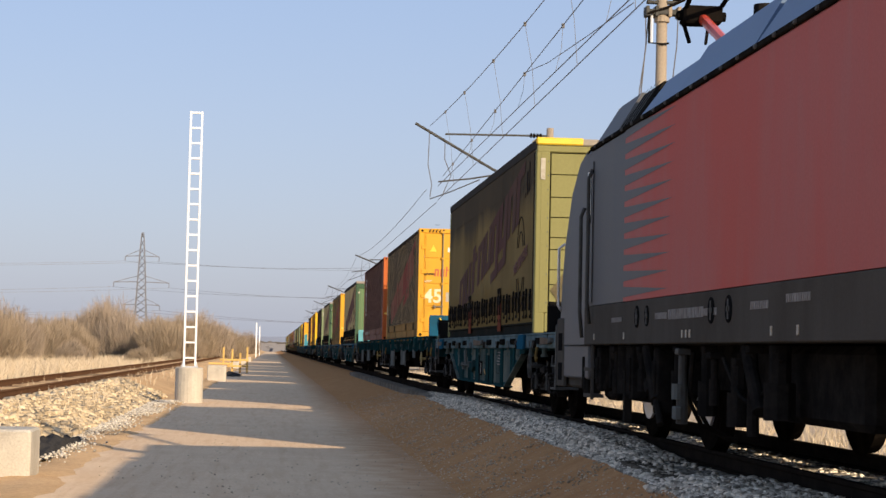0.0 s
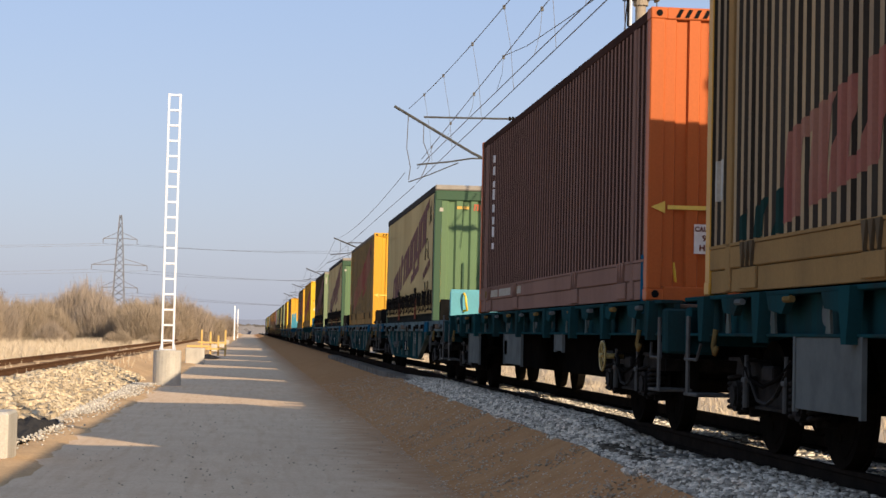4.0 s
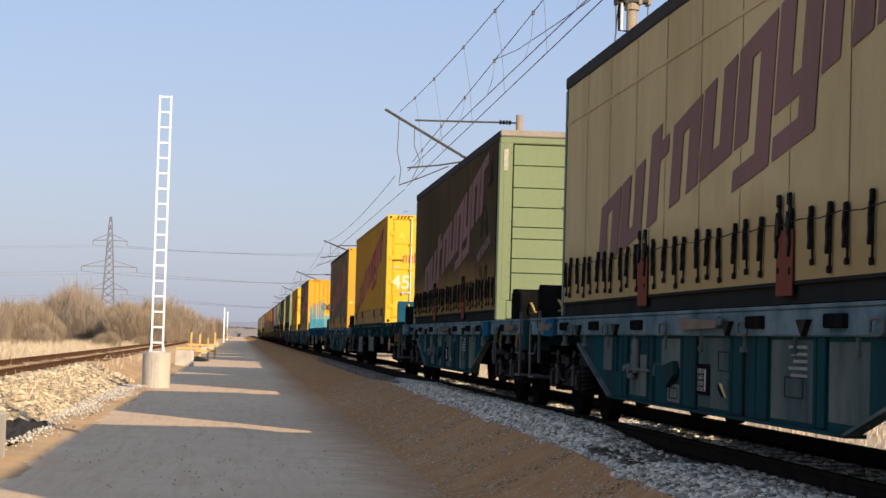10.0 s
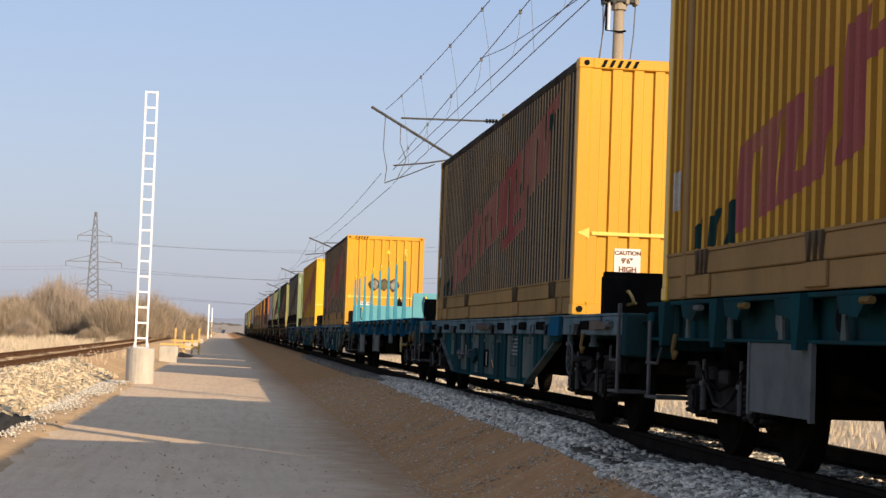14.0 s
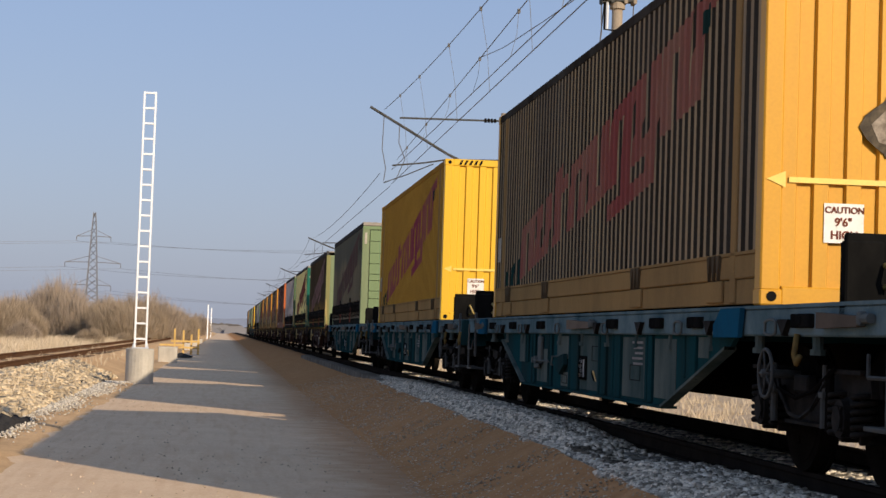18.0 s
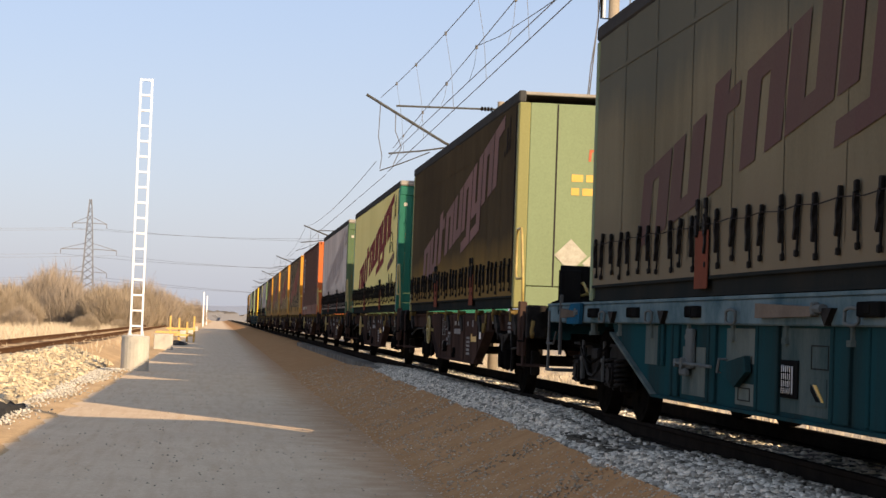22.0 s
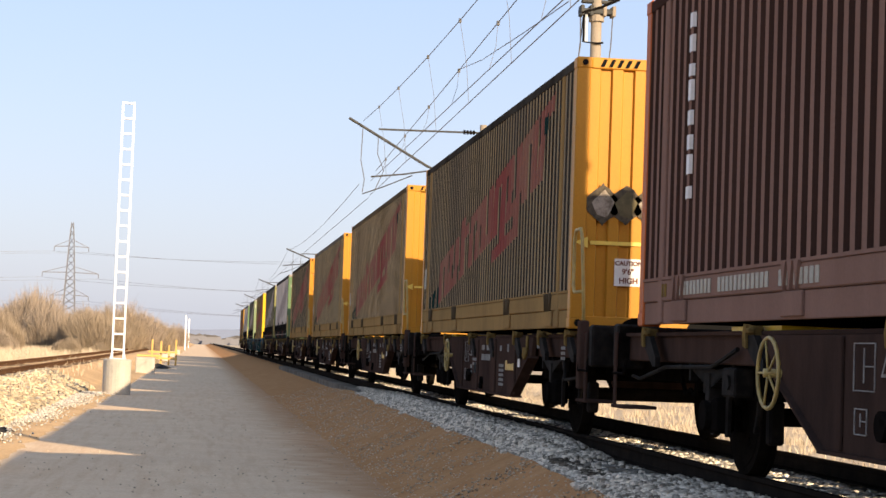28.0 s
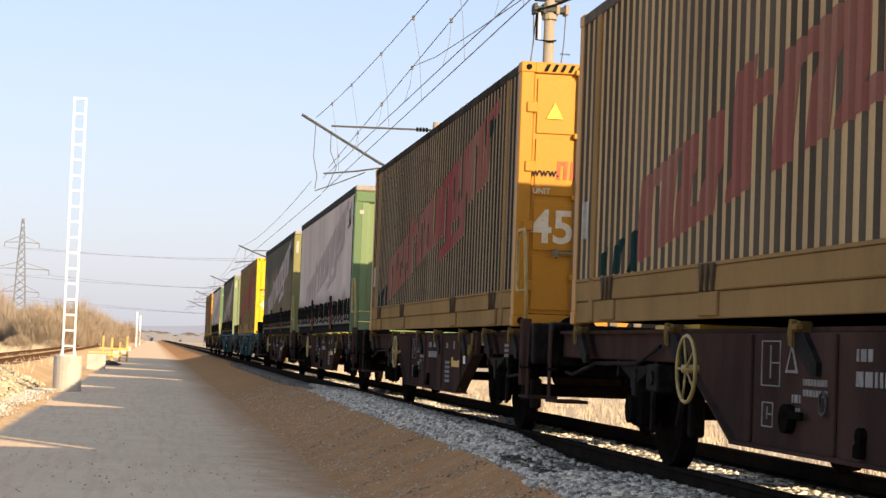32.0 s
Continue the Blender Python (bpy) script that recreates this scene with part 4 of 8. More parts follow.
    if end == "slats":
        z = 0.30
        for i, h in enumerate((0.42, 0.22, 0.30, 0.18, 0.30, 0.30, 0.34, 0.32)):
            part("end_board", shared(("end_board", i), lambda z=z, h=h: Geo().box(-1.03, 1.03, 0.012, 0.05, z + 0.006, z + h - 0.006, 0.006), end_paint), None, c)
            z += h
        part("end_backing", shared("end_backing", lambda: Geo().box(-1.1, 1.1, 0.045, 0.07, 0.28, 2.735), "dark_print"), None, c)
        part("end_sill", shared("curtain_sill", lambda: Geo().box(-1.1, 1.1, 0.0, 0.1, 0.02, 0.295, 0.012), end_paint), None, c)
        for m in (-1, 1):
            part("end_post", shared(("end_post", m), lambda m=m: Geo().box(m * 1.12 - 0.07, m * 1.12 + 0.07, -0.004, 0.06, 0.30, 2.72, 0.012), frame_paint), None, c)
            for i in range(11):
                part("rivet", shared(("rivet", m, i), lambda m=m, i=i: Geo().cyl((m * 1.075, -0.010, 0.45 + i * 0.21), (m * 1.075, -0.003, 0.45 + i * 0.21), 0.011, 6), "plate_grey"), None, c)
        part("end_header", shared("slat_header", lambda: Geo().box(-1.25, 1.25, -0.008, 0.1, 2.69, 2.79, 0.015), end_paint), None, c)
        part("roof_edge", shared("slat_roof_edge", lambda: Geo().box(-1.25, 1.25, -0.02, 0.12, 2.795, 2.9, 0.02), "roof_sheet"), None, c)
        part("code_plate", Geo().box(-1.19, -1.12, -0.012, -0.004, 2.28, 2.60), "grimy_white", c, "small upright white code plate")
        text_bars(c, 0.28, 0.66, 0.75, 1, 0.085, "dark_print", 0.004, seed=17)
        part("tail_lamp", Geo().box(-0.98, -0.84, -0.004, 0.012, 0.32, 0.42, 0.004), "lamp_red", c, "red tail marker")
    elif end == "folds":
        part("end_wall", shared("green_end", lambda: end_folds(0.42, 2.56, 0.004, 0.05, 0.33, -1.10, 1.10, 0.36, 0.14), end_paint), None, c)
        part("end_header", shared("green_header", lambda: Geo().box(-1.25, 1.25, -0.012, 0.1, 2.56, 2.78, 0.03), frame_paint), None, c)
        part("roof_edge", shared("roof_edge", lambda: Geo().box(-1.25, 1.25, -0.02, 0.12, 2.785, 2.9, 0.025), "roof_sheet"), None, c)
        part("end_sill", shared("green_sill", lambda: Geo().box(-1.1, 1.1, -0.004, 0.1, 0.0, 0.2, 0.012).box(-1.1, 1.1, 0.006, 0.1, 0.21, 0.41, 0.012), end_paint), None, c)
        end_mark(c, -0.42, 2.36, 1.15, 0.14, -0.006)
        text_bars(c, -0.78, 2.45, 0.26, 1, 0.06, "yellow_print", -0.004, seed=5)
        plate("emblem", c, -1.15, -1.07, 2.33, 2.41, "grimy_white", -0.006)
        plate("data_plate", c, -0.72, -0.52, 0.47, 0.57, "grimy_white", -0.004)
        for x in (-0.62, -0.25):
            part("stowed_bar", Geo().box(x - 0.02, x + 0.02, -0.04, -0.01, 0.6, 1.25, 0.01), frame_paint, c)
    else:
        part("end_wall", shared("plain_end", lambda: Geo().box(-1.1, 1.1, 0.01, 0.06, 0.3, 2.735, 0.01), end_paint), None, c)
        part("end_sill", shared("plain_sill", lambda: Geo().box(-1.1, 1.1, -0.004, 0.1, 0.0, 0.29, 0.012), end_paint), None, c)
        end_mark(c, -0.3, 1.98, 1.2, 0.16, 0.004)
        text_bars(c, -0.52, 1.80, 1.3, 2, 0.095, "yellow_print", 0.004, gap=0.9, seed=11)
        part("door_seam", Geo().box(-0.74, -0.72, 0.004, 0.02, 0.3, 2.73), "dark_print", c)
    if "diamonds" in extras:
        for x, z, m in ((-0.02, 1.72, "torn_paper"), (0.33, 1.68, "stain")):
            part("torn_placard", Geo().prism([(x, z + 0.25), (x + 0.09, z + 0.12), (x + 0.25, z + 0.01), (x + 0.13, z - 0.12), (x + 0.02, z - 0.25), (x - 0.12, z - 0.16), (x - 0.26, z + 0.02), (x - 0.11, z + 0.14)], "y", 0.003, 0.008), "glue_dark", c, "dark torn remains of a diamond placard")
            part("placard_film", Geo().prism([(x + 0.01, z + 0.17), (x + 0.15, z + 0.03), (x + 0.05, z - 0.13), (x - 0.10, z - 0.08), (x - 0.15, z + 0.03)], "y", 0.000, 0.004), m, c)
    if "white_diamonds" in extras:
        for x, z, m in ((-0.50, 0.72, "grimy_white"), (-0.12, 0.62, "grimy_white"), (0.0, 1.02, "stain")):
            part("placard", Geo().prism([(x, z + 0.22), (x + 0.22, z), (x, z - 0.22), (x - 0.22, z)], "y", 0.000, 0.006), m, c, "blank diamond placard")
    if "brown_diamond" in extras:
        part("torn_placard", Geo().prism([(-0.77, 0.96), (-0.72, 0.90), (-0.60, 0.82), (-0.54, 0.70), (-0.58, 0.60), (-0.66, 0.56), (-0.70, 0.46), (-0.90, 0.45), (-0.95, 0.55), (-1.02, 0.64), (-0.93, 0.74)], "y", 0.000, 0.006), "stain", c, "brown stain of a removed placard")
        part("yellow_wrap", Geo().box(-1.26, -0.55, -0.03, 0.5, 2.80, 2.91, 0.02), "sign_yellow", c, "bright yellow tape over the roof corner")
    if mark:
        add_mark(c, FLATSIDE, 0.0035, "flat", mark)
        part("mark_ending", shared("mark_ending", lambda: painted([[(1.05, 2.12), (0.93, 2.14), (0.93, 2.5), (1.05, 2.48)], [(0.85, 2.15), (0.72, 2.17), (0.72, 2.62), (0.78, 2.62), (0.78, 2.3)], [(1.25, 2.1), (1.18, 2.1), (1.18, 2.18), (1.25, 2.18)]], FLATSIDE, 0.004), "dark_print"), None, c)
    if slogan:
        ob = put_text(slogan, 0.24, slogan_ink(sheet), c, (-WID / 2 - 0.014, 2.55, 0.86), -90, "slogan")
        ob.matrix_basis = Matrix.Translation((-WID / 2 - 0.006, 2.45, 0.92)) @ Matrix.Rotation(radians(-90), 4, "Z") @ Matrix.Rotation(radians(-10), 4, "Y")
        ring = Geo()
        for r, a0, a1 in ((0.62, 20, 160), (0.42, 30, 150), (0.62, 200, 340), (0.42, 210, 330)):
            pts = [(-WID / 2 - 0.002, 1.65 - 0.75 * r * math.cos(radians(a)), 1.12 + r * 1.15 * math.sin(radians(a))) for a in range(a0, a1 + 1, 10)]
            ring.tube(pts, 0.007, 4)
        part("emblem_ring", ring, "dark_print", c, "thin dark oval emblem lines")
    return c


def slogan_ink(sheet):
    return "maroon_print" if sheet != "curtain_dark" else "faded_print"



# ---------------------------------------------------------------- wagons
WHEEL_R = 0.46


def wheel_geo(r=WHEEL_R, gauge=0.7535):
    """Two flanged wheels with discs and hubs on one axle, turning about x."""
    g = Geo().cyl((-1.0, 0, 0), (1.0, 0, 0), 0.075, 10)
    for m in (-1, 1):
        x = m * gauge
        g.cyl((x + m * 0.07, 0, 0), (x - m * 0.035, 0, 0), r, 28, r + 0.012)
        g.cyl((x - m * 0.035, 0, 0), (x - m * 0.065, 0, 0), r + 0.030, 28)
        g.cyl((x + m * 0.075, 0, 0), (x + m * 0.07, 0, 0), r - 0.07, 24)
        g.cyl((x + m * 0.12, 0, 0), (x + m * 0.06, 0, 0), 0.13, 14)
        for k in range(3):
            a = k * 2.094
            g.cyl((x + m * 0.085, 0.24 * math.cos(a), 0.24 * math.sin(a)), (x + m * 0.07, 0.24 * math.cos(a), 0.24 * math.sin(a)), 0.035, 8)
    return g


def add_wheelset(parent, offset, r=WHEEL_R):
    ob = part("wheelset", shared(("wheelset", r), lambda: wheel_geo(r), "wheel_steel"), None, parent, "dark steel wheelset with polished treads")
    ob.matrix_parent_inverse = Matrix.Translation(offset)
    return ob


def spring_coil(x, y, z0, z1, r=0.07, turns=5):
    return [(x + r * math.cos(a), y + r * math.sin(a), z0 + (z1 - z0) * i / (turns * 8)) for i in range(turns * 8 + 1) for a in (i * math.pi / 4,)]


def bogie_frame():
    """Pressed side frames with raised edges, axle-box horns and a cross beam."""
    g = Geo()
    for m in (-1, 1):
        x = m * 1.0
        web = [(-1.25, 0.60), (-1.2, 0.76), (-0.55, 0.76), (-0.35, 0.64), (0.35, 0.64), (0.55, 0.76), (1.2, 0.76), (1.25, 0.60), (0.62, 0.58), (0.45, 0.38), (-0.45, 0.38), (-0.62, 0.58)]
        g.prism(web, "x", x - 0.05, x + 0.05)
        for y in (-0.9, 0.9):
            g.box(x - 0.10, x + m * 0.02 + 0.10, y - 0.13, y + 0.13, 0.34, 0.60, 0.03)
            for u in (-0.19, 0.19):
                g.box(x - 0.07, x + 0.09, y + u - 0.03, y + u + 0.03, 0.30, 0.62, 0.01)
        for y0, y1 in ((-1.22, -0.55), (0.55, 1.22)):
            g.box(x + m * 0.05, x + m * 0.12, y0, y1, 0.745, 0.775)
        g.box(x + m * 0.05, x + m * 0.10, -0.44, 0.44, 0.375, 0.40)
        g.box(x + m * 0.05, x + m * 0.13, -0.16, 0.16, 0.60, 0.72, 0.015)
        g.tube([(x + m * 0.14, -0.62, 0.70), (x + m * 0.17, -0.40, 0.50), (x + m * 0.17, -0.16, 0.43), (x + m * 0.17, 0.1, 0.45), (x + m * 0.16, 0.36, 0.60), (x + m * 0.14, 0.52, 0.74)], 0.017, 5)
    g.box(-1.05, 1.05, -0.22, 0.22, 0.46, 0.70, 0.03)
    for y in (-1.25, 1.25):
        g.box(-1.0, 1.0, y - 0.05, y + 0.05, 0.60, 0.72)
    return g


def axle_cover(m):
    """Round axle-box lid with its ring of bolts."""
    g = Geo().cyl((m * 1.08, 0, 0.46), (m * 1.15, 0, 0.46), 0.125, 16).cyl((m * 1.15, 0, 0.46), (m * 1.17, 0, 0.46), 0.085, 14)
    for k in range(4):
        a = 0.785 + k * 1.571
        g.cyl((m * 1.15, 0.1 * math.cos(a), 0.46 + 0.1 * math.sin(a)), (m * 1.165, 0.1 * math.cos(a), 0.46 + 0.1 * math.sin(a)), 0.014, 6)
    return g


def brake_gear(m):
    g = Geo()
    if m:
        for y in (-0.38, 0.38):
            g.box(m * 0.72 - 0.05, m * 0.72 + 0.05, y - 0.04, y + 0.04, 0.30, 0.58, 0.015)
        g.tube([(m * 1.13, -0.75, 0.78), (m * 1.16, -0.4, 0.62), (m * 1.16, 0.0, 0.56), (m * 1.16, 0.4, 0.62), (m * 1.13, 0.75, 0.78)], 0.016, 5)
        for y in (-0.62, 0.62):
            g.cyl((m * 1.12, y, 0.36), (m * 1.12, y, 0.72), 0.03, 7)
    return g


def add_bogie(wagon, y):
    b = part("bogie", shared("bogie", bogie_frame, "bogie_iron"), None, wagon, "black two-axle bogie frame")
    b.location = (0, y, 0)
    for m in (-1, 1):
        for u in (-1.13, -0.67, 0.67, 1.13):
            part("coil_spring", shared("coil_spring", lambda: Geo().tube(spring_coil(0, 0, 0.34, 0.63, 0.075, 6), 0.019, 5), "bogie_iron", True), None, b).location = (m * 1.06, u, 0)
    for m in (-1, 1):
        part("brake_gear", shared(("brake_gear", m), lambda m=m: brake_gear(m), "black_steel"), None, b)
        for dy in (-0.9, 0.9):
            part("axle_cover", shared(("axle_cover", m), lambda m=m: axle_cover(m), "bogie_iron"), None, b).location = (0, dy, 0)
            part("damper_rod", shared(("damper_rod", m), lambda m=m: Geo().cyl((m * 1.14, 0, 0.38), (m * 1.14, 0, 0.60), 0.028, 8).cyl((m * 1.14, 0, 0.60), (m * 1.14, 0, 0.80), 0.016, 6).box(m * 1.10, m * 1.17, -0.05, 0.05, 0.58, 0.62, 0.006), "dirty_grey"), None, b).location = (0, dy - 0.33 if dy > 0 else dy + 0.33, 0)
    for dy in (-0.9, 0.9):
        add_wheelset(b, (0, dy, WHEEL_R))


def end_gear(wagon, length, paint):
    """Headstocks, buffers, hooks, hoses, footsteps and grab bars at both ends."""
    for y, s in ((0.0, 1), (length, -1)):
        part("headstock", shared(("headstock", y), lambda y=y, s=s: Geo().box(-1.22, 1.22, y + s * 0.52, y + s * 0.62, 0.86, 1.18, 0.012).box(-1.24, -0.98, y + s * 0.44, y + s * 0.62, 0.78, 1.2, 0.02).box(0.98, 1.24, y + s * 0.44, y + s * 0.62, 0.78, 1.2, 0.02), paint if paint != "wagon_brown" else "bogie_iron"), None, wagon)
        for x in (-0.875, 0.875):
            bf = part("buffer", shared(("buffer", x, y), lambda x=x, y=y, s=s: Geo().cyl((x, y + s * 0.02, 1.06), (x, y + s * 0.06, 1.06), 0.22, 18).cyl((x, y + s * 0.06, 1.06), (x, y + s * 0.34, 1.06), 0.075, 12).cyl((x, y + s * 0.30, 1.06), (x, y + s * 0.53, 1.06), 0.11, 14), "black_steel"), None, wagon, "round steel buffer")
        part("coupling", shared(("coupling", y), lambda y=y, s=s: Geo().box(-0.04, 0.04, y - s * 0.05, y + s * 0.52, 0.98, 1.06, 0.01).tube([(0, y + s * 0.2, 1.0), (0.04, y + s * 0.05, 0.85), (0, y - s * 0.1, 0.74), (-0.04, y + s * 0.05, 0.85)], 0.018, 5, True), "black_steel"), None, wagon)
        for x in (-0.35, 0.35):
            part("brake_hose", shared(("brake_hose", x, y), lambda x=x, y=y, s=s: Geo().tube([(x, y + s * 0.5, 0.95), (x, y + s * 0.3, 0.72), (x, y + s * 0.12, 0.55), (x, y - s * 0.05, 0.6)], 0.022, 6), "black_steel", True), None, wagon)
        # plate added to keep sun from slipping through between the wagons
        part("end_deck", shared(("end_deck", y), lambda y=y, s=s: Geo().box(-1.06, 1.06, min(y - s * 0.40, y + s * 3.9), max(y - s * 0.40, y + s * 3.9), 1.095 if s > 0 else 1.068, 1.12 if s > 0 else 1.093), "black_steel"), None, wagon, "dark plate added over the wagon's end to stop sunlight")
        part("footstep", shared(("footstep", y), lambda y=y, s=s: Geo().box(-1.27, -0.95, y + s * 0.55, y + s * 1.05, 0.42, 0.45, 0.006).box(-1.265, -1.245, min(y + s * 0.60, y + s * 0.69), max(y + s * 0.60, y + s * 0.69), 0.45, 1.12, 0.004), "dirty_grey" if paint != "wagon_brown" else "wagon_brown"), None, wagon, "hanging steel footstep")
        part("grab_bar", shared(("grab_bar", y), lambda y=y, s=s: Geo().tube([(-1.24, y + s * 0.62, 0.88), (-1.26, y + s * 0.56, 0.74), (-1.26, y + s * 1.0, 0.74), (-1.24, y + s * 1.06, 0.88)], 0.014, 5), "dirty_grey" if paint != "wagon_brown" else "black_steel"), None, wagon)


def bulkhead(wagon, y, paint, label, low=1.2, high=1.64):
    part("bulkhead", shared(("bulkhead", y, high), lambda: Geo().box(-1.24, 1.24, y - 0.03, y + 0.03, low + 0.02, high, 0.012).box(-1.25, -1.0, y - 0.06, y + 0.06, low - 0.1, high - 0.05, 0.012).box(-1.25, 1.25, y - 0.05, y + 0.05, low - 0.12, low + 0.05), paint), None, wagon, label)
    dull = paint == "bulkhead_black"
    top = high - (0.20 if dull else 0.08)
    part("yellow_hoop", shared(("yellow_hoop", y), lambda: Geo().tube([(-1.0, y - 0.04, low + 0.1), (-0.93, y - 0.16, low + 0.12), (-0.95, y - 0.18, (low + top) / 2), (-0.97, y - 0.18, top - 0.06), (-0.99, y - 0.1, top), (-1.0, y - 0.03, top)], 0.018 if dull else 0.022, 6), "handwheel_yellow" if dull else "sign_yellow", True), None, wagon, "worn yellow grab hoop" if dull else "yellow bent grab hoop")


def handwheel(wagon, y, x=-1.28, r=0.2, z=0.72, paint="handwheel_yellow", label="worn yellow handbrake wheel"):
    g = Geo().tube([(x, y + r * math.cos(a), z + r * math.sin(a)) for a in [2 * math.pi * i / 20 for i in range(20)]], 0.0145, 6, True)
    for k in range(5):
        a = 2 * math.pi * k / 5
        g.cyl((x, y, z), (x, y + r * math.cos(a), z + r * math.sin(a)), 0.009, 5)
    g.cyl((x - 0.03, y, z), (x + 0.25, y, z), 0.03, 8)
    part("handwheel", g, paint, wagon, label, True)


SPIGOT_BOX = shared("spigot_box", lambda: Geo().box(-0.035, 0.02, -0.20, 0.20, -0.050, 0.045, 0.010).box(-0.045, -0.03, -0.05, 0.05, -0.03, 0.03, 0.006), "bulkhead_black")


def spigot_arm(length):
    """A folded-down container spigot: a tapered dark arm with a pale pin at its end."""
    h = length / 2
    return Geo().prism([(-h, -0.045), (h, -0.055), (h, 0.05), (-h, 0.02)], "x", -0.045, 0.02)


def sill_fittings(wagon):
    """Spigot boxes, folded spigot arms, lashing rings and lugs along the near sill."""
    for y in (2.3, 5.2, 6.6, 8.54, 12.81, 15.06, 16.95):
        part("spigot_box", SPIGOT_BOX, None, wagon).location = (-1.262, y, 1.09)
    for y, ln in ((10.24, 1.28), (18.25, 0.8), (1.5, 0.8)):
        part("spigot_arm", shared(("spigot_arm", ln), lambda ln=ln: spigot_arm(ln), "deck_wood"), None, wagon, "dark folded spigot arm").location = (-1.262, y, 1.09)
        part("spigot_pin", shared("spigot_pin", lambda: Geo().cyl((-0.02, -0.19, 0.0), (-0.02, 0.0, 0.0), 0.032, 8).box(-0.05, 0.0, -0.06, 0.0, -0.045, 0.045, 0.01), "plate_grey"), None, wagon, "pale worn spigot pin").location = (-1.262, y - ln / 2, 1.095)
    for y in (2.7, 4.75, 7.3, 9.35, 13.87, 16.0):
        part("lug", shared("lug", lambda: Geo().prism([(-0.13, 0.04), (0.13, 0.04), (0.0, -0.075)], "x", -0.03, 0.02), "bogie_iron"), None, wagon).location = (-1.262, y, 1.06)
    for y in (3.0, 5.75, 8.85, 11.61, 14.36, 16.45):
        part("lashing_ring", shared("lashing_ring", lambda: Geo().tube([(-0.012, max(-0.13, min(0.13, 0.19 * math.cos(a))), 0.055 * math.sin(a)) for a in [2 * math.pi * i / 16 for i in range(16)]], 0.012, 5, True), "plate_grey", True), None, wagon).location = (-1.272, y, 1.045)


def pocket_wagon():
    """Bogie flat wagon with deep trapezoid side plates, blue-green and very dirty."""
    n = 20.3
    w = thing("container_wagon", "dirty blue-green container wagon with trapezoid side plates", "wagon", "wagons of the train")
    for m in (-1, 1):
        part("side_sill", shared(("side_sill", m), lambda m=m: Geo().box(m * 1.25, m * 1.05, 0.55, n - 0.55, 0.985, 1.18, 0.012).box(m * 1.26, m * 1.02, 0.55, n - 0.55, 1.18, 1.205), "wagon_sill"), None, w)
        side = part("side_plate", shared(("side_plate", m), lambda m=m: Geo().prism([(4.2, 0.985), (n - 4.0, 0.985), (n - 4.1, 0.90), (n - 6.0, 0.36), (6.5, 0.36), (4.35, 0.90)], "x", m * 1.16, m * 1.20), "wagon_teal"), None, w)
        for k, (ya, yb) in enumerate(((5.35, 5.75), (6.95, 7.2), (8.35, 8.72), (9.04, 9.41), (10.56, 11.12), (12.25, 12.5), (13.45, 13.72), (14.0, 14.2))):
            part("stiffener", shared(("stiffener", m, k), lambda m=m, ya=ya, yb=yb: Geo().box(m * 1.20, m * 1.232, ya, ya + 0.05, 0.37 if 5.9 < ya < 13.8 else 0.62, 0.98, 0.008).box(m * 1.20, m * 1.232, yb - 0.05, yb, 0.37 if 5.9 < ya < 13.8 else 0.62, 0.98, 0.008).box(m * 1.20, m * 1.216, ya, yb, 0.37 if 5.9 < ya < 13.8 else 0.62, 0.98), "wagon_teal"), None, side)
        for k, (y, wd, za, zb) in enumerate(((5.0, 0.33, 0.80, 0.97), (6.1, 0.82, 0.42, 0.95), (7.25, 1.05, 0.39, 0.96), (9.43, 1.10, 0.39, 0.97), (11.18, 0.80, 0.70, 0.96), (11.15, 0.55, 0.39, 0.55), (12.62, 0.75, 0.40, 0.80), (14.24, 0.55, 0.62, 0.97))):
            part("worn_panel", shared(("worn_panel", m, k), lambda m=m, y=y, wd=wd, za=za, zb=zb: Geo().box(m * 1.2, m * 1.204, y, y + wd, za, zb), "panel_grey"), None, side)
        for k, (y0, y1) in enumerate(((4.35, 6.5), (n - 4.1, n - 6.0))):
            part("edge_flange", shared(("edge_flange", m, k), lambda m=m, y0=y0, y1=y1: Geo().add([(m * x, y, z) for x in (1.15, 1.25) for y, z in ((y0, 0.90), (y1, 0.36), (y1, 0.335), (y0, 0.875))], [(0, 1, 5, 4), (3, 7, 6, 2), (4, 5, 6, 7), (0, 3, 2, 1)]), "panel_grey"), None, side)
        part("lower_flange", shared(("lower_flange", m), lambda m=m: Geo().box(m * 1.10, m * 1.25, 6.45, n - 5.95, 0.335, 0.36), "wagon_teal"), None, side)
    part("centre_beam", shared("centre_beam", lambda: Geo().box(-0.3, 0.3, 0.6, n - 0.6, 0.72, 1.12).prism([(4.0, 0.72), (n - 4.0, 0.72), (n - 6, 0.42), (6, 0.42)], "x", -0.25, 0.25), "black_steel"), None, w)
    for k in range(11):
        part("cross_beam", shared(("cross_beam", k), lambda k=k: Geo().box(-1.05, 1.05, 0.8 + k * 1.83, 0.95 + k * 1.83, 0.95, 1.14), "wagon_teal"), None, w)
    for y in (2.77, n - 2.77):
        add_bogie(w, y)
    end_gear(w, n, "wagon_teal")
    sill_fittings(w)
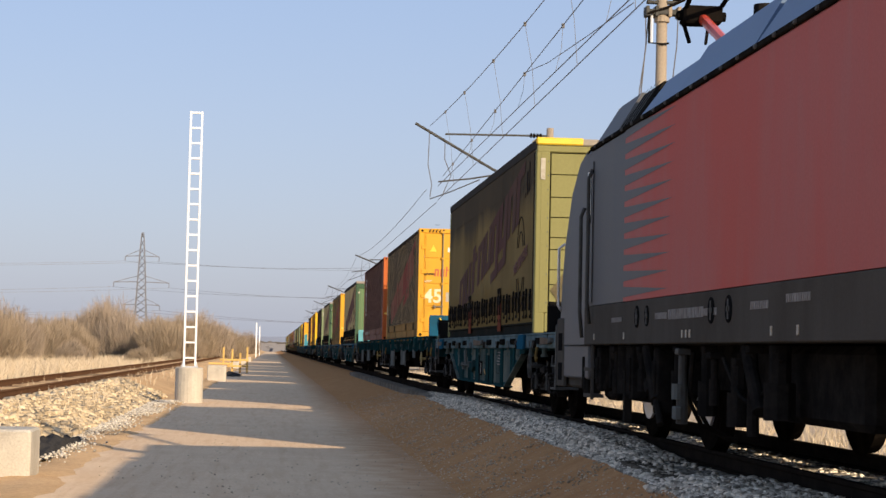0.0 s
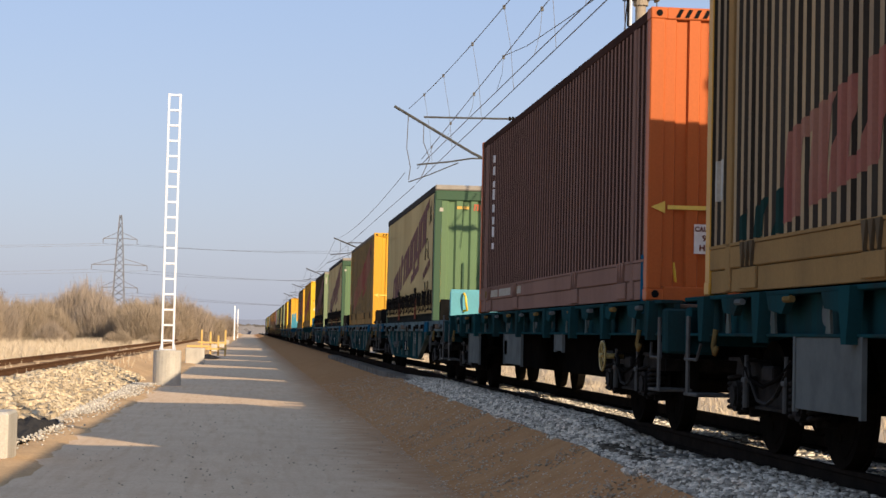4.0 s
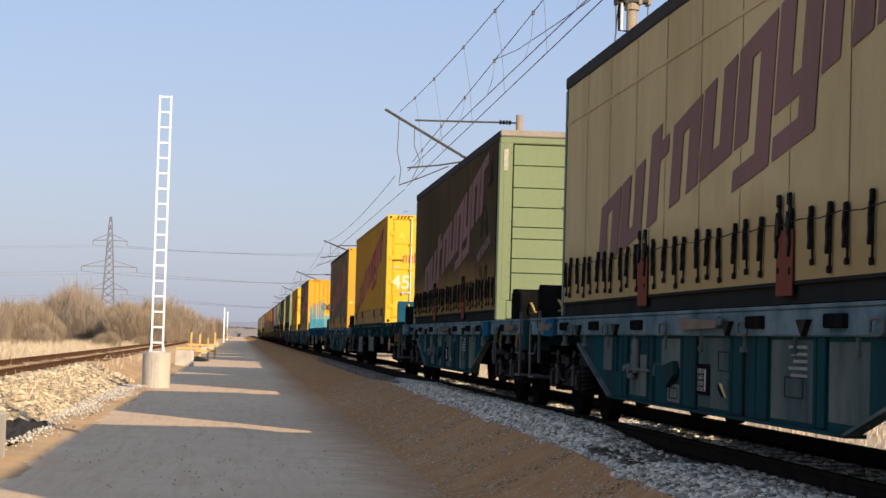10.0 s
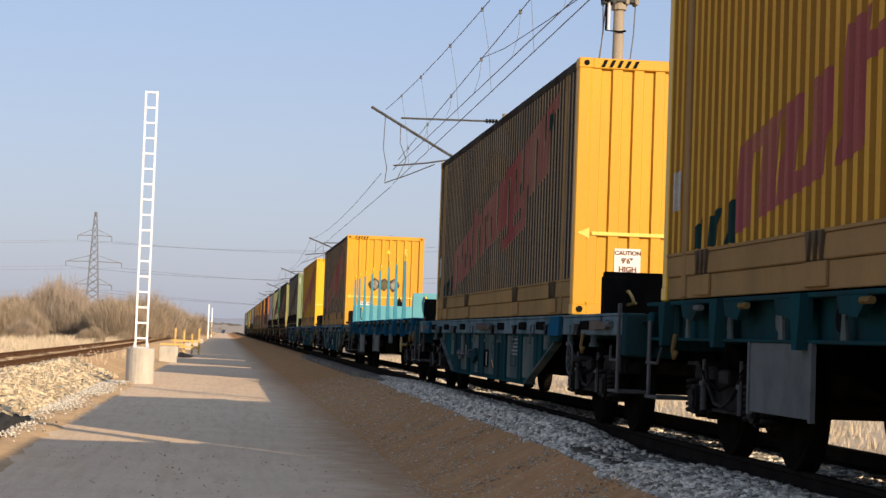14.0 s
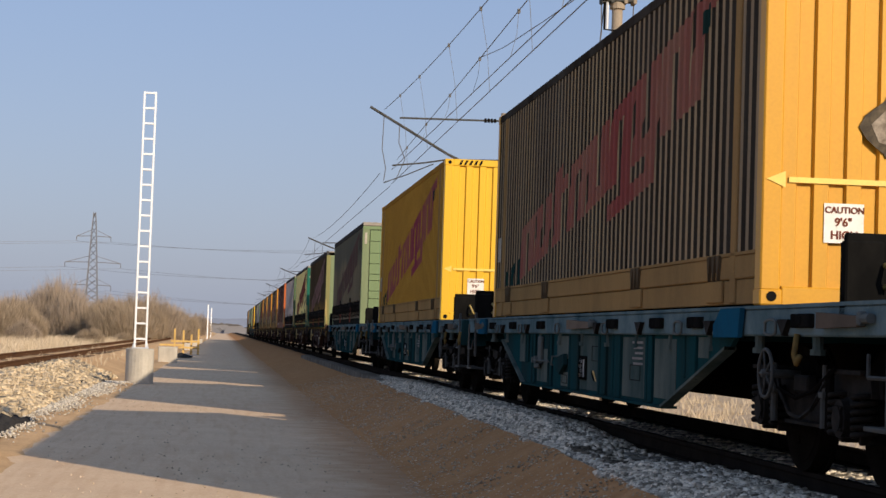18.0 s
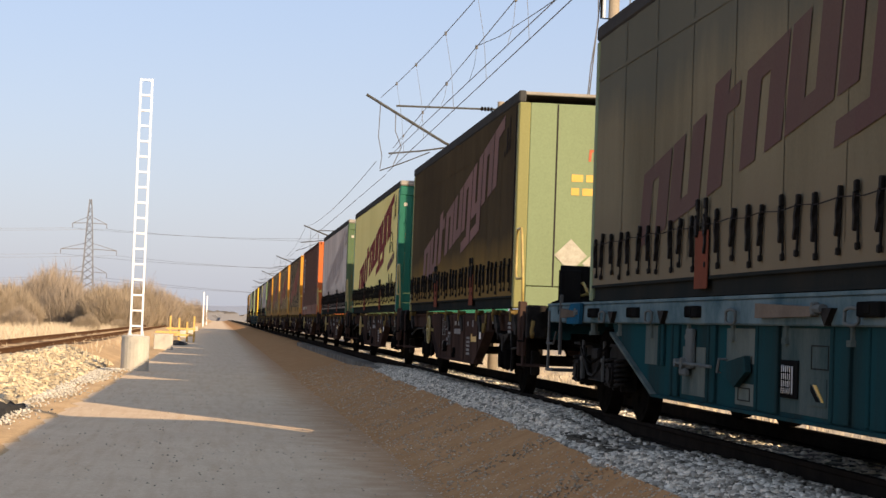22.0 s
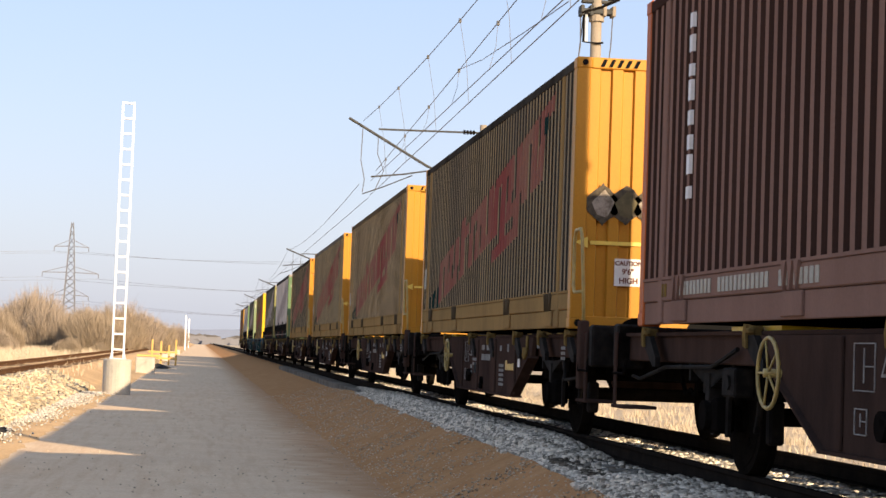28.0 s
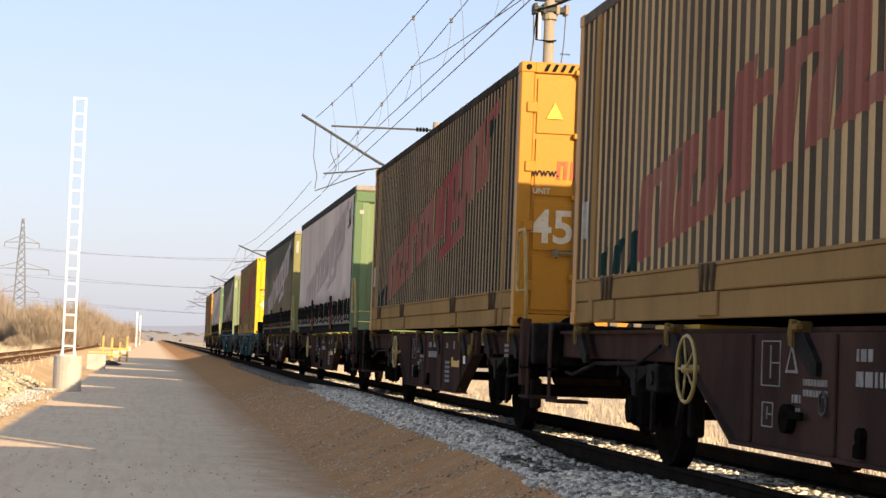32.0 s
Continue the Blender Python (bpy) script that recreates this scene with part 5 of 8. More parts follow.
    for y in (1.0, n - 1.0):
        part("bright_panel", shared(("bright_panel", y), lambda y=y: (lambda q: Geo().prism([(q - 0.3, 0.97), (q + 0.4, 0.97), (q + 0.42, 1.06), (q + 0.2, 1.19), (q - 0.36, 1.19)], "x", -1.30, -1.262))(4.1 if y < 5 else n - 2.4), "wagon_blue"), None, w, "clean blue folded bracket on the sill")
        part("tow_hook", shared(("tow_hook", y), lambda y=y: Geo().tube([(-1.27, y + 1.4, 1.0), (-1.29, y + 1.4, 0.86), (-1.29, y + 1.34, 0.80), (-1.29, y + 1.28, 0.85)], 0.022, 6), "hook_gold", True), None, w)
        part("post_lamp_bracket", shared(("lamp_bracket", y), lambda y=y: Geo().box(-1.27, -1.235, y - 0.42, y - 0.36, 0.62, 1.3, 0.008), "dirty_grey"), None, w)
    for k in range(12):
        y = 2.2 + k * 1.37
        part("sill_stud", shared(("sill_stud", k), lambda y=y: Geo().cyl((-1.19, y, 0.90), (-1.19, y, 0.985), 0.038, 8).cyl((-1.19, y, 0.86), (-1.19, y, 0.90), 0.055, 8), "panel_grey"), None, w)
    part("valve_gear", Geo().box(-1.25, -1.205, 12.92, 13.12, 0.62, 0.95, 0.012).cyl((-1.285, 13.12, 0.66), (-1.2, 13.12, 0.66), 0.05, 9).cyl((-1.27, 13.3, 0.66), (-1.27, 12.2, 0.655), 0.013, 6).cyl((-1.28, 13.36, 0.66), (-1.24, 13.36, 0.66), 0.036, 8).box(-1.275, -1.225, 13.02, 13.22, 0.56, 0.62, 0.012), "plate_grey", w, "grimy brake valve with lever")
    part("chock_bracket", Geo().prism([(11.28, 0.76), (11.99, 0.68), (11.99, 0.64), (11.55, 0.52), (11.25, 0.64)], "x", -1.26, -1.215), "wagon_teal", w)
    part("hand_loop", Geo().tube([(-1.21, 11.95, 0.72), (-1.27, 11.95, 0.72), (-1.27, 12.0, 0.62), (-1.21, 12.0, 0.62)], 0.012, 6), "plate_grey", w)
    part("card_frame", Geo().box(-1.222, -1.204, 10.12, 10.50, 0.49, 0.75, 0.004), "bulkhead_black", w, "dark recess round a white card")
    card = part("label_card", Geo().box(-1.236, -1.220, 10.20, 10.45, 0.52, 0.71, 0.004), "white_paint", w, "white consignment card behind wire mesh")
    for k in range(6):
        part("card_wire", Geo().box(-1.241, -1.236, 10.20 + k * 0.045, 10.212 + k * 0.045, 0.52, 0.71), "bulkhead_black", card)
    for k in range(3):
        part("card_wire", Geo().box(-1.243, -1.238, 10.20, 10.45, 0.56 + k * 0.05, 0.568 + k * 0.05), "bulkhead_black", card)
    part("data_label", Geo().box(-1.210, -1.204, 9.52, 9.88, 0.46, 0.64), "panel_grey", w, "small weathered data label")
    part("label_print", Geo().prism([(9.56, 0.49), (9.60, 0.49), (9.80, 0.60), (9.72, 0.60)], "x", -1.214, -1.209), "yellow_print", w)
    part("label_print", Geo().prism([(9.64, 0.49), (9.72, 0.49), (9.84, 0.56), (9.84, 0.60)], "x", -1.214, -1.209), "black_paint", w)
    for y0, y1, z0, z1 in ((11.3, 11.62, 0.42, 0.52), (9.5, 9.86, 0.70, 0.86), (7.5, 7.95, 0.55, 0.70)):
        frame_line = Geo().box(-1.209, -1.204, y0, y1, z0, z0 + 0.008).box(-1.209, -1.204, y0, y1, z1 - 0.008, z1).box(-1.209, -1.204, y0, y0 + 0.01, z0, z1).box(-1.209, -1.204, y1 - 0.01, y1, z0, z1)
        part("stencil_frame", frame_line, "frame_iron", w)
    for k in range(5):
        part("stencil_bar", Geo().box(-1.210, -1.204, 7.4, 7.85 - 0.06 * (k % 3), 0.90 - k * 0.05, 0.922 - k * 0.05), "stencil_white", w)
    bulkhead(w, 1.55, "bulkhead_black", "black dented bulkhead plate")
    bulkhead(w, n - 1.2, "bulkhead_black", "black dented bulkhead plate")
    handwheel(w, 3.1, r=0.17, paint="dirty_grey", label="grimy handbrake wheel")
    part("air_tank", Geo().cyl((-0.62, 7.2, 0.62), (-0.62, 8.7, 0.62), 0.17, 14), "black_steel", w)
    return w


def platform_wagon(stakes=False, ends=(True, False)):
    """Bogie platform wagon with a fish-bellied centre girder and grey plates hung from the sill."""
    n = 20.3
    label = "empty blue-green stake wagon with upright cyan stakes" if stakes else "dirty blue-green platform wagon with hanging grey plates"
    w = thing("stake_wagon" if stakes else "platform_wagon", label, "wagon", "wagons of the train")
    sill = "wagon_blue" if stakes else "wagon_teal"
    for m in (-1, 1):
        part("side_sill", shared(("flat_sill", m), lambda m=m: Geo().box(m * 1.14, m * 1.08, 0.55, n - 0.55, 0.97, 1.25).box(m * 1.27, m * 1.05, 0.55, n - 0.55, 1.25, 1.285, 0.006).box(m * 1.25, m * 1.05, 0.55, n - 0.55, 0.945, 0.97, 0.006), sill), None, w)
        for k in range(9):
            y = (0.95, 3.3, 5.4, 7.4, 9.95, 12.5, 15.05, 17.2, 18.95)[k]
            part("stake_pocket", shared(("stake_pocket", m, k), lambda m=m, y=y: Geo().prism([(y - 0.12, 1.28), (y + 0.12, 1.28), (y + 0.10, 1.13), (y + 0.05, 0.9), (y - 0.05, 0.9), (y - 0.10, 1.13)], "x", m * 1.225, m * 1.32), sill), None, w)
            if stakes and k > 0:
                st = part("stake", shared(("stake", m, k), lambda m=m, y=y: Geo().add(
                    [(m * 1.30, y - 0.042, 1.27), (m * 1.30, y + 0.042, 1.27), (m * 1.21, y + 0.042, 1.27), (m * 1.21, y - 0.042, 1.27),
                     (m * 1.28, y - 0.024, 2.52), (m * 1.28, y + 0.024, 2.52), (m * 1.24, y + 0.024, 2.52), (m * 1.24, y - 0.024, 2.52)],
                    [(0, 1, 5, 4), (1, 2, 6, 5), (2, 3, 7, 6), (3, 0, 4, 7), (4, 5, 6, 7), (0, 3, 2, 1)]), "cyan_dull"), None, w, "tapered cyan steel stake")
                part("stake_hook", shared(("stake_hook", m, k), lambda m=m, y=y: Geo().tube([(m * 1.26, y, 2.50), (m * 1.26, y, 2.62), (m * 1.25, y - 0.03, 2.66), (m * 1.25, y - 0.07, 2.64), (m * 1.25, y - 0.08, 2.58)], 0.015, 6), "sign_yellow", True), None, st, "yellow hook on the stake's top")
    for k in range(12):
        part("deck_board" if k else "deck_board", shared(("deck_board", k), lambda k=k: Geo().box(-1.05, 1.05, 0.7 + k * 1.52, 0.7 + k * 1.52 + 1.48, 1.21, 1.25, 0.006), "deck_wood"), None, w)
    part("centre_girder", shared("centre_girder", lambda: Geo().box(-0.28, 0.28, 0.6, n - 0.6, 0.70, 1.21).prism([(4.0, 0.94), (n - 4.0, 0.94), (n - 4.3, 0.74), (n - 6.0, 0.42), (6.0, 0.42), (4.3, 0.74)], "x", -0.62, -0.58)
         .prism([(4.2, 0.88), (n - 4.2, 0.88), (n - 4.6, 0.70), (n - 6.4, 0.34), (6.4, 0.34), (4.6, 0.70)], "x", 0.58, 0.62), "black_steel"), None, w)
    for y in (2.77, n - 2.77):
        add_bogie(w, y)
    end_gear(w, n, "wagon_teal")
    for y0, y1, z0 in ((6.3, 6.9, 0.74), (9.9, 11.75, 0.50), (14.9, 16.4, 0.44)):
        part("hanging_plate", shared(("hanging_plate", y0), lambda y0=y0, y1=y1, z0=z0: Geo().box(-1.24, -1.225, y0, y1, z0, 0.945, 0.004).box(-1.25, -1.215, y0 - 0.02, y0 + 0.03, z0 - 0.02, 0.95).box(-1.25, -1.215, y1 - 0.03, y1 + 0.02, z0 - 0.02, 0.95), "plate_grey"), None, w, "dusty grey hanging plate")
    for k in range(13):
        y = 1.7 + k * 1.36
        part("sill_lug", shared(("sill_lug", k), lambda y=y: Geo().prism([(y - 0.3, 1.25), (y + 0.3, 1.25), (y + 0.24, 1.14), (y - 0.1, 1.11)], "x", -1.30, -1.24), "wagon_teal"), None, w)
        part("sill_hole", shared(("sill_hole", k), lambda y=y: Geo().cyl((-1.15, y + 0.68, 1.11), (-1.138, y + 0.68, 1.11), 0.085, 14), "plate_grey" if k % 3 else "black_paint"), None, w)
        part("sill_gusset", shared(("sill_gusset", k), lambda y=y: Geo().prism([(y + 0.30, 1.25), (y + 0.46, 1.25), (y + 0.41, 1.12), (y + 0.44, 0.97), (y + 0.32, 0.97), (y + 0.35, 1.12)], "x", -1.225, -1.205), "panel_grey"), None, w)
        part("lug_nose", shared(("lug_nose", k), lambda y=y: Geo().cyl((-1.29, y - 0.34, 1.215), (-1.29, y - 0.16, 1.215), 0.026, 7), "hook_gold" if k % 2 else "plate_grey"), None, w)
    paint = "cyan" if stakes else "wagon_blue"
    if ends[0]:
        bulkhead(w, 1.55, paint, "blue hinged bulkhead plate", 1.28, 1.80)
    if ends[1]:
        bulkhead(w, n - 0.6, "cyan", "bright cyan bulkhead plate", 1.28, 1.80)
    handwheel(w, 3.4, r=0.155, z=0.72)
    for y in (1.5, n - 1.7):
        part("tow_hook", shared(("tow_hook", y), lambda y=y: Geo().tube([(-1.27, y, 1.0), (-1.29, y, 0.86), (-1.29, y - 0.06, 0.80), (-1.29, y - 0.12, 0.85)], 0.022, 6), "hook_gold", True), None, w)
    part("valve_box", Geo().box(-1.24, -1.0, 11.4, 11.75, 0.62, 0.86, 0.015), "dirty_grey", w)
    return w


def leaf_spring(y, x):
    """A stack of bowed spring leaves held by a buckle."""
    g = Geo()
    for k in range(8):
        half = 0.64 - 0.065 * k
        rows = [(y + half * u, 0.842 - 0.0175 * k - 0.035 * (1 - u * u)) for u in (-1, -0.6, -0.2, 0.2, 0.6, 1)]
        g.prism([(a, b + 0.008) for a, b in rows] + [(a, b - 0.008) for a, b in reversed(rows)], "x", x - 0.05, x + 0.05)
    return g.box(x - 0.065, x + 0.065, y - 0.06, y + 0.06, 0.55, 0.79, 0.01)


def two_axle_wagon():
    """Short brown two-axle container wagon with a deep side plate between the wheels."""
    n = 16.8
    w = thing("two_axle_wagon", "brown two-axle container wagon with white stencilled side plates", "wagon", "short wagons of the train")
    for m in (-1, 1):
        part("side_sill", shared(("brown_sill", m), lambda m=m: Geo().box(m * 1.12, m * 1.0, 0.55, n - 0.55, 0.86, 1.10, 0.012).box(m * 1.16, m * 0.98, 0.55, n - 0.55, 1.085, 1.115), "wagon_brown"), None, w)
        plate_ob = part("side_plate", shared(("brown_plate", m), lambda m=m: Geo().prism([(4.0, 1.08), (11.7, 1.08), (11.35, 0.86), (10.25, 0.36), (5.35, 0.36), (4.1, 0.86)], "x", m * 1.16, m * 1.21), "wagon_brown"), None, w)
        for k in range(4):
            y = (5.2, 6.8, 8.4, 9.95)[k]
            part("plate_rib", shared(("plate_rib", m, k), lambda m=m, y=y: Geo().box(m * 1.21, m * 1.235, y - 0.03, y + 0.03, 0.37, 1.07, 0.006), "wagon_brown"), None, plate_ob)
        part("lower_flange", shared(("brown_flange", m), lambda m=m: Geo().box(m * 1.1, m * 1.25, 5.3, 10.3, 0.335, 0.36), "wagon_brown"), None, plate_ob)
        for k, (ya, za, yb, zb) in enumerate(((4.1, 0.86, 5.35, 0.36), (11.35, 0.86, 10.25, 0.36))):
            part("slant_flange", shared(("slant_flange", m, k), lambda m=m, ya=ya, za=za, yb=yb, zb=zb: Geo().prism([(ya, za), (yb, zb), (yb, zb - 0.025), (ya, za - 0.025)], "x", m * 1.12, m * 1.255), "wagon_brown"), None, plate_ob)
        for y in (3.25, n - 3.45):
            part("leaf_spring", shared(("leaf_spring", m, y), lambda m=m, y=y: leaf_spring(y, m * 1.07), "bogie_iron"), None, w)
            part("axle_box", shared(("axle_box", m, y), lambda m=m, y=y: Geo().box(m * 0.94, m * 1.12, y - 0.15, y + 0.15, 0.32, 0.60, 0.03).cyl((m * 1.12, y, 0.46), (m * 1.17, y, 0.46), 0.12, 12), "black_steel"), None, w)
            for u in (-1, 1):
                part("axle_guard", shared(("axle_guard", m, y, u), lambda m=m, y=y, u=u: Geo().prism([(y + u * 0.50, 0.88), (y + u * 0.40, 0.88), (y + u * 0.17, 0.60), (y + u * 0.17, 0.30), (y + u * 0.24, 0.30), (y + u * 0.25, 0.58)], "x", m * 1.0, m * 1.03), "bogie_iron"), None, w)
        for k, y in enumerate((1.75, 3.4, 5.15, 7.3, 9.05, 11.9, n - 1.75)):
            part("container_lug", shared(("container_lug", m, k), lambda m=m, y=y: Geo().box(m * 1.14, m * 1.24, y - 0.06, y + 0.06, 1.075, 1.15, 0.012).prism([(y - 0.02, 1.15), (y + 0.04, 1.16), (y + 0.07, 1.08), (y + 0.05, 1.0), (y - 0.02, 0.985), (y - 0.01, 1.05)], "x", m * 1.225, m * 1.265).box(m * 1.22, m * 1.275, y - 0.10, y - 0.03, 1.09, 1.13, 0.01), "hook_gold"), None, w, "worn brass-coloured container lug")
            part("lug_bracket", shared(("lug_bracket", m, k), lambda m=m, y=y: Geo().prism([(y + 0.10, 1.08), (y - 0.16, 1.08), (y - 0.40, 0.90), (y - 0.40, 0.82), (y - 0.30, 0.82), (y + 0.02, 0.99)], "x", m * 1.20, m * 1.245), "bogie_iron"), None, w)
    part("centre_beam", shared("brown_centre", lambda: Geo().box(-0.28, 0.28, 0.6, n - 0.6, 0.66, 1.06).box(-1.0, 1.0, 4.2, 4.4, 0.6, 1.05).box(-1.0, 1.0, n - 4.4, n - 4.2, 0.6, 1.05), "black_steel"), None, w)
    for k in range(9):
        part("cross_beam", shared(("brown_cross", k), lambda k=k: Geo().box(-1.05, 1.05, 0.9 + k * 1.85, 1.02 + k * 1.85, 0.9, 1.08), "wagon_brown"), None, w)
    for y in (3.25, n - 3.45):
        add_wheelset(w, (0, y, WHEEL_R))
    end_gear(w, n, "wagon_brown")
    handwheel(w, 11.2, x=-1.30, r=0.24, z=0.82)
    part("yellow_hoop", Geo().tube([(-1.2, 1.05, 0.95), (-1.22, 1.05, 1.55), (-1.25, 1.05, 2.1), (-1.25, 1.12, 2.2), (-1.25, 1.38, 2.2), (-1.25, 1.45, 2.1), (-1.25, 1.45, 1.62), (-1.25, 1.38, 1.55), (-1.22, 1.05, 1.55)], 0.018, 6), "handwheel_yellow", w, "tall yellow grab hoop at the wagon's end", True)
    part("hoop_post", Geo().box(-1.26, -1.16, 0.98, 1.12, 0.55, 1.25, 0.012), "wagon_brown", w)
    part("pipe_run", Geo().tube([(-1.1, 1.3, 0.9), (-1.14, 1.5, 0.66), (-1.14, 2.3, 0.62), (-1.1, 2.6, 0.9)], 0.018, 5), "bogie_iron", w)
    part("yellow_strip", Geo().box(-1.12, 0.9, 11.5, 12.75, 1.118, 1.15), "sign_yellow", w, "yellow strip across the deck")
    for k in range(7):
        part("striped_edge", Geo().box(-1.19, -1.15, 2.3 + k * 0.32, 2.61 + k * 0.32, 1.117, 1.130), ("hook_gold", "black_paint")[k % 2], w, "" if k else "black and yellow striped deck edge")
    part("drop_hook", Geo().box(-1.235, -1.215, 4.28, 4.38, 0.93, 1.10, 0.006).tube([(-1.245, 4.26, 0.96), (-1.25, 4.26, 0.86), (-1.25, 4.33, 0.83), (-1.25, 4.40, 0.86), (-1.245, 4.40, 0.96)], 0.022, 6), "hook_gold", w, "brass-coloured drop hook", True)
    for y in (3.25, n - 3.45):
        for u in (-0.62, 0.62):
            part("spring_shackle", shared(("spring_shackle", y, u), lambda y=y, u=u: Geo().prism([(y + u - 0.03, 0.90), (y + u + 0.03, 0.90), (y + u * 1.04 + 0.03, 0.72), (y + u * 1.04 - 0.03, 0.72)], "x", -1.11, -1.05), "bogie_iron"), None, w)
            part("brake_hanger", shared(("brake_hanger", y, u), lambda y=y, u=u: Geo().tube([(-0.92, y + u * 1.25, 0.88), (-0.92, y + u * 1.15, 0.5), (-0.90, y + u * 0.92, 0.36)], 0.025, 6).box(-0.80, -0.68, y + u * 0.86 - 0.06, y + u * 0.86 + 0.06, 0.26, 0.60, 0.02), "bogie_iron"), None, w)
    part("brake_cylinder", Geo().cyl((-0.55, 13.7, 0.78), (-0.55, 14.5, 0.78), 0.15, 14).box(-1.0, -0.5, 13.9, 13.98, 0.62, 0.94, 0.01), "bogie_iron", w)
    part("air_pipe", Geo().tube([(-1.17, 12.4, 0.98), (-1.17, 13.1, 0.84), (-1.16, 14.6, 0.82), (-1.15, 15.6, 0.70), (-1.1, 16.1, 0.72)], 0.018, 6), "bogie_iron", w)
    part("valve_block", Geo().box(-1.16, -1.0, 12.5, 12.85, 0.62, 0.84, 0.015).cyl((-1.18, 12.65, 0.73), (-1.1, 12.65, 0.73), 0.06, 9), "bogie_iron", w)
    # stencilled panels: unreadable writing as bars, frames as outlines
    def stencil(y, z, width, rows, h, seed):
        rnd = random.Random(seed)
        for r in range(rows):
            g, u = Geo(), 0.0
            while u < width:
                s = min(width - u, h * rnd.uniform(0.4, 1.3))
                g.box(-1.216, -1.211, y - u - s, y - u, z - r * h * 1.6 - h, z - r * h * 1.6)
                u += s + h * 0.4
            tagged(part("stencil_bar", g, "stencil_white", w), kind="stuff")
    stencil(8.08, 0.985, 0.24, 1, 0.07, 1)
    stencil(7.62, 0.985, 0.30, 1, 0.07, 7)
    stencil(8.08, 0.86, 0.78, 1, 0.085, 2)
    stencil(8.95, 0.80, 0.42, 2, 0.04, 3)
    stencil(6.5, 0.74, 0.36, 5, 0.038, 4)
    stencil(6.45, 0.98, 0.12, 1, 0.07, 5)
    stencil(5.85, 1.0, 0.10, 1, 0.10, 6)
    stencil(9.15, 0.70, 0.16, 2, 0.05, 8)
    stencil(2.2, 0.98, 0.22, 3, 0.035, 9)
    stencil(3.7, 1.0, 0.20, 1, 0.045, 10)
    part("stencil_triangle", Geo().prism([(9.28, 0.83), (9.05, 0.83), (9.165, 1.02)], "x", -1.217, -1.211), "stencil_white", w)
    part("triangle_core", Geo().prism([(9.235, 0.85), (9.095, 0.85), (9.165, 0.97)], "x", -1.220, -1.214), "wagon_brown", w)
    for a, b, c, d in ((9.75, 9.38, 0.74, 1.03), (9.72, 9.5, 0.48, 0.64)):
        g = Geo()
        for y0, y1, z0, z1 in ((b, a, c, c + 0.008), (b, a, d - 0.008, d), (b, b + 0.012, c, d), (a - 0.012, a, c, d), (b + 0.02, (a + b) / 2, (c + d) / 2, (c + d) / 2 + 0.008), ((a + b) / 2, (a + b) / 2 + 0.012, c + 0.05, d - 0.03)):
            g.box(-1.217, -1.211, y0, y1, z0, z1)
        part("stencil_frame", g, "stencil_white", w)
    u = 5.98
    for k, h in enumerate((0.12, 0.08, 0.08, 0.08, 0.09)):
        part("maker_bar", Geo().box(-1.216, -1.211, u - 0.11, u, 0.67, 0.67 + h), "yellow_print", w)
        u -= 0.135
    part("label_plate", Geo().box(-1.218, -1.211, 4.88, 5.02, 0.72, 0.82), "white_paint", w)
    part("release_valve", Geo().cyl((-1.25, 7.95, 0.50), (-1.21, 7.95, 0.50), 0.05, 8).box(-1.26, -1.22, 7.9, 8.0, 0.38, 0.46, 0.01), "black_steel", w)
    part("brake_lever", Geo().cyl((-1.27, 9.15, 0.55), (-1.21, 9.15, 0.55), 0.09, 10).box(-1.27, -1.24, 8.85, 9.15, 0.55, 0.60, 0.01), "black_steel", w)
    part("pull_ring", Geo().tube([(-1.235, 8.55 + 0.06 * math.cos(k), 0.66 + 0.07 * math.sin(k)) for k in [i * 0.785 for i in range(8)]], 0.010, 5, True), "dirty_grey", w)
    return w


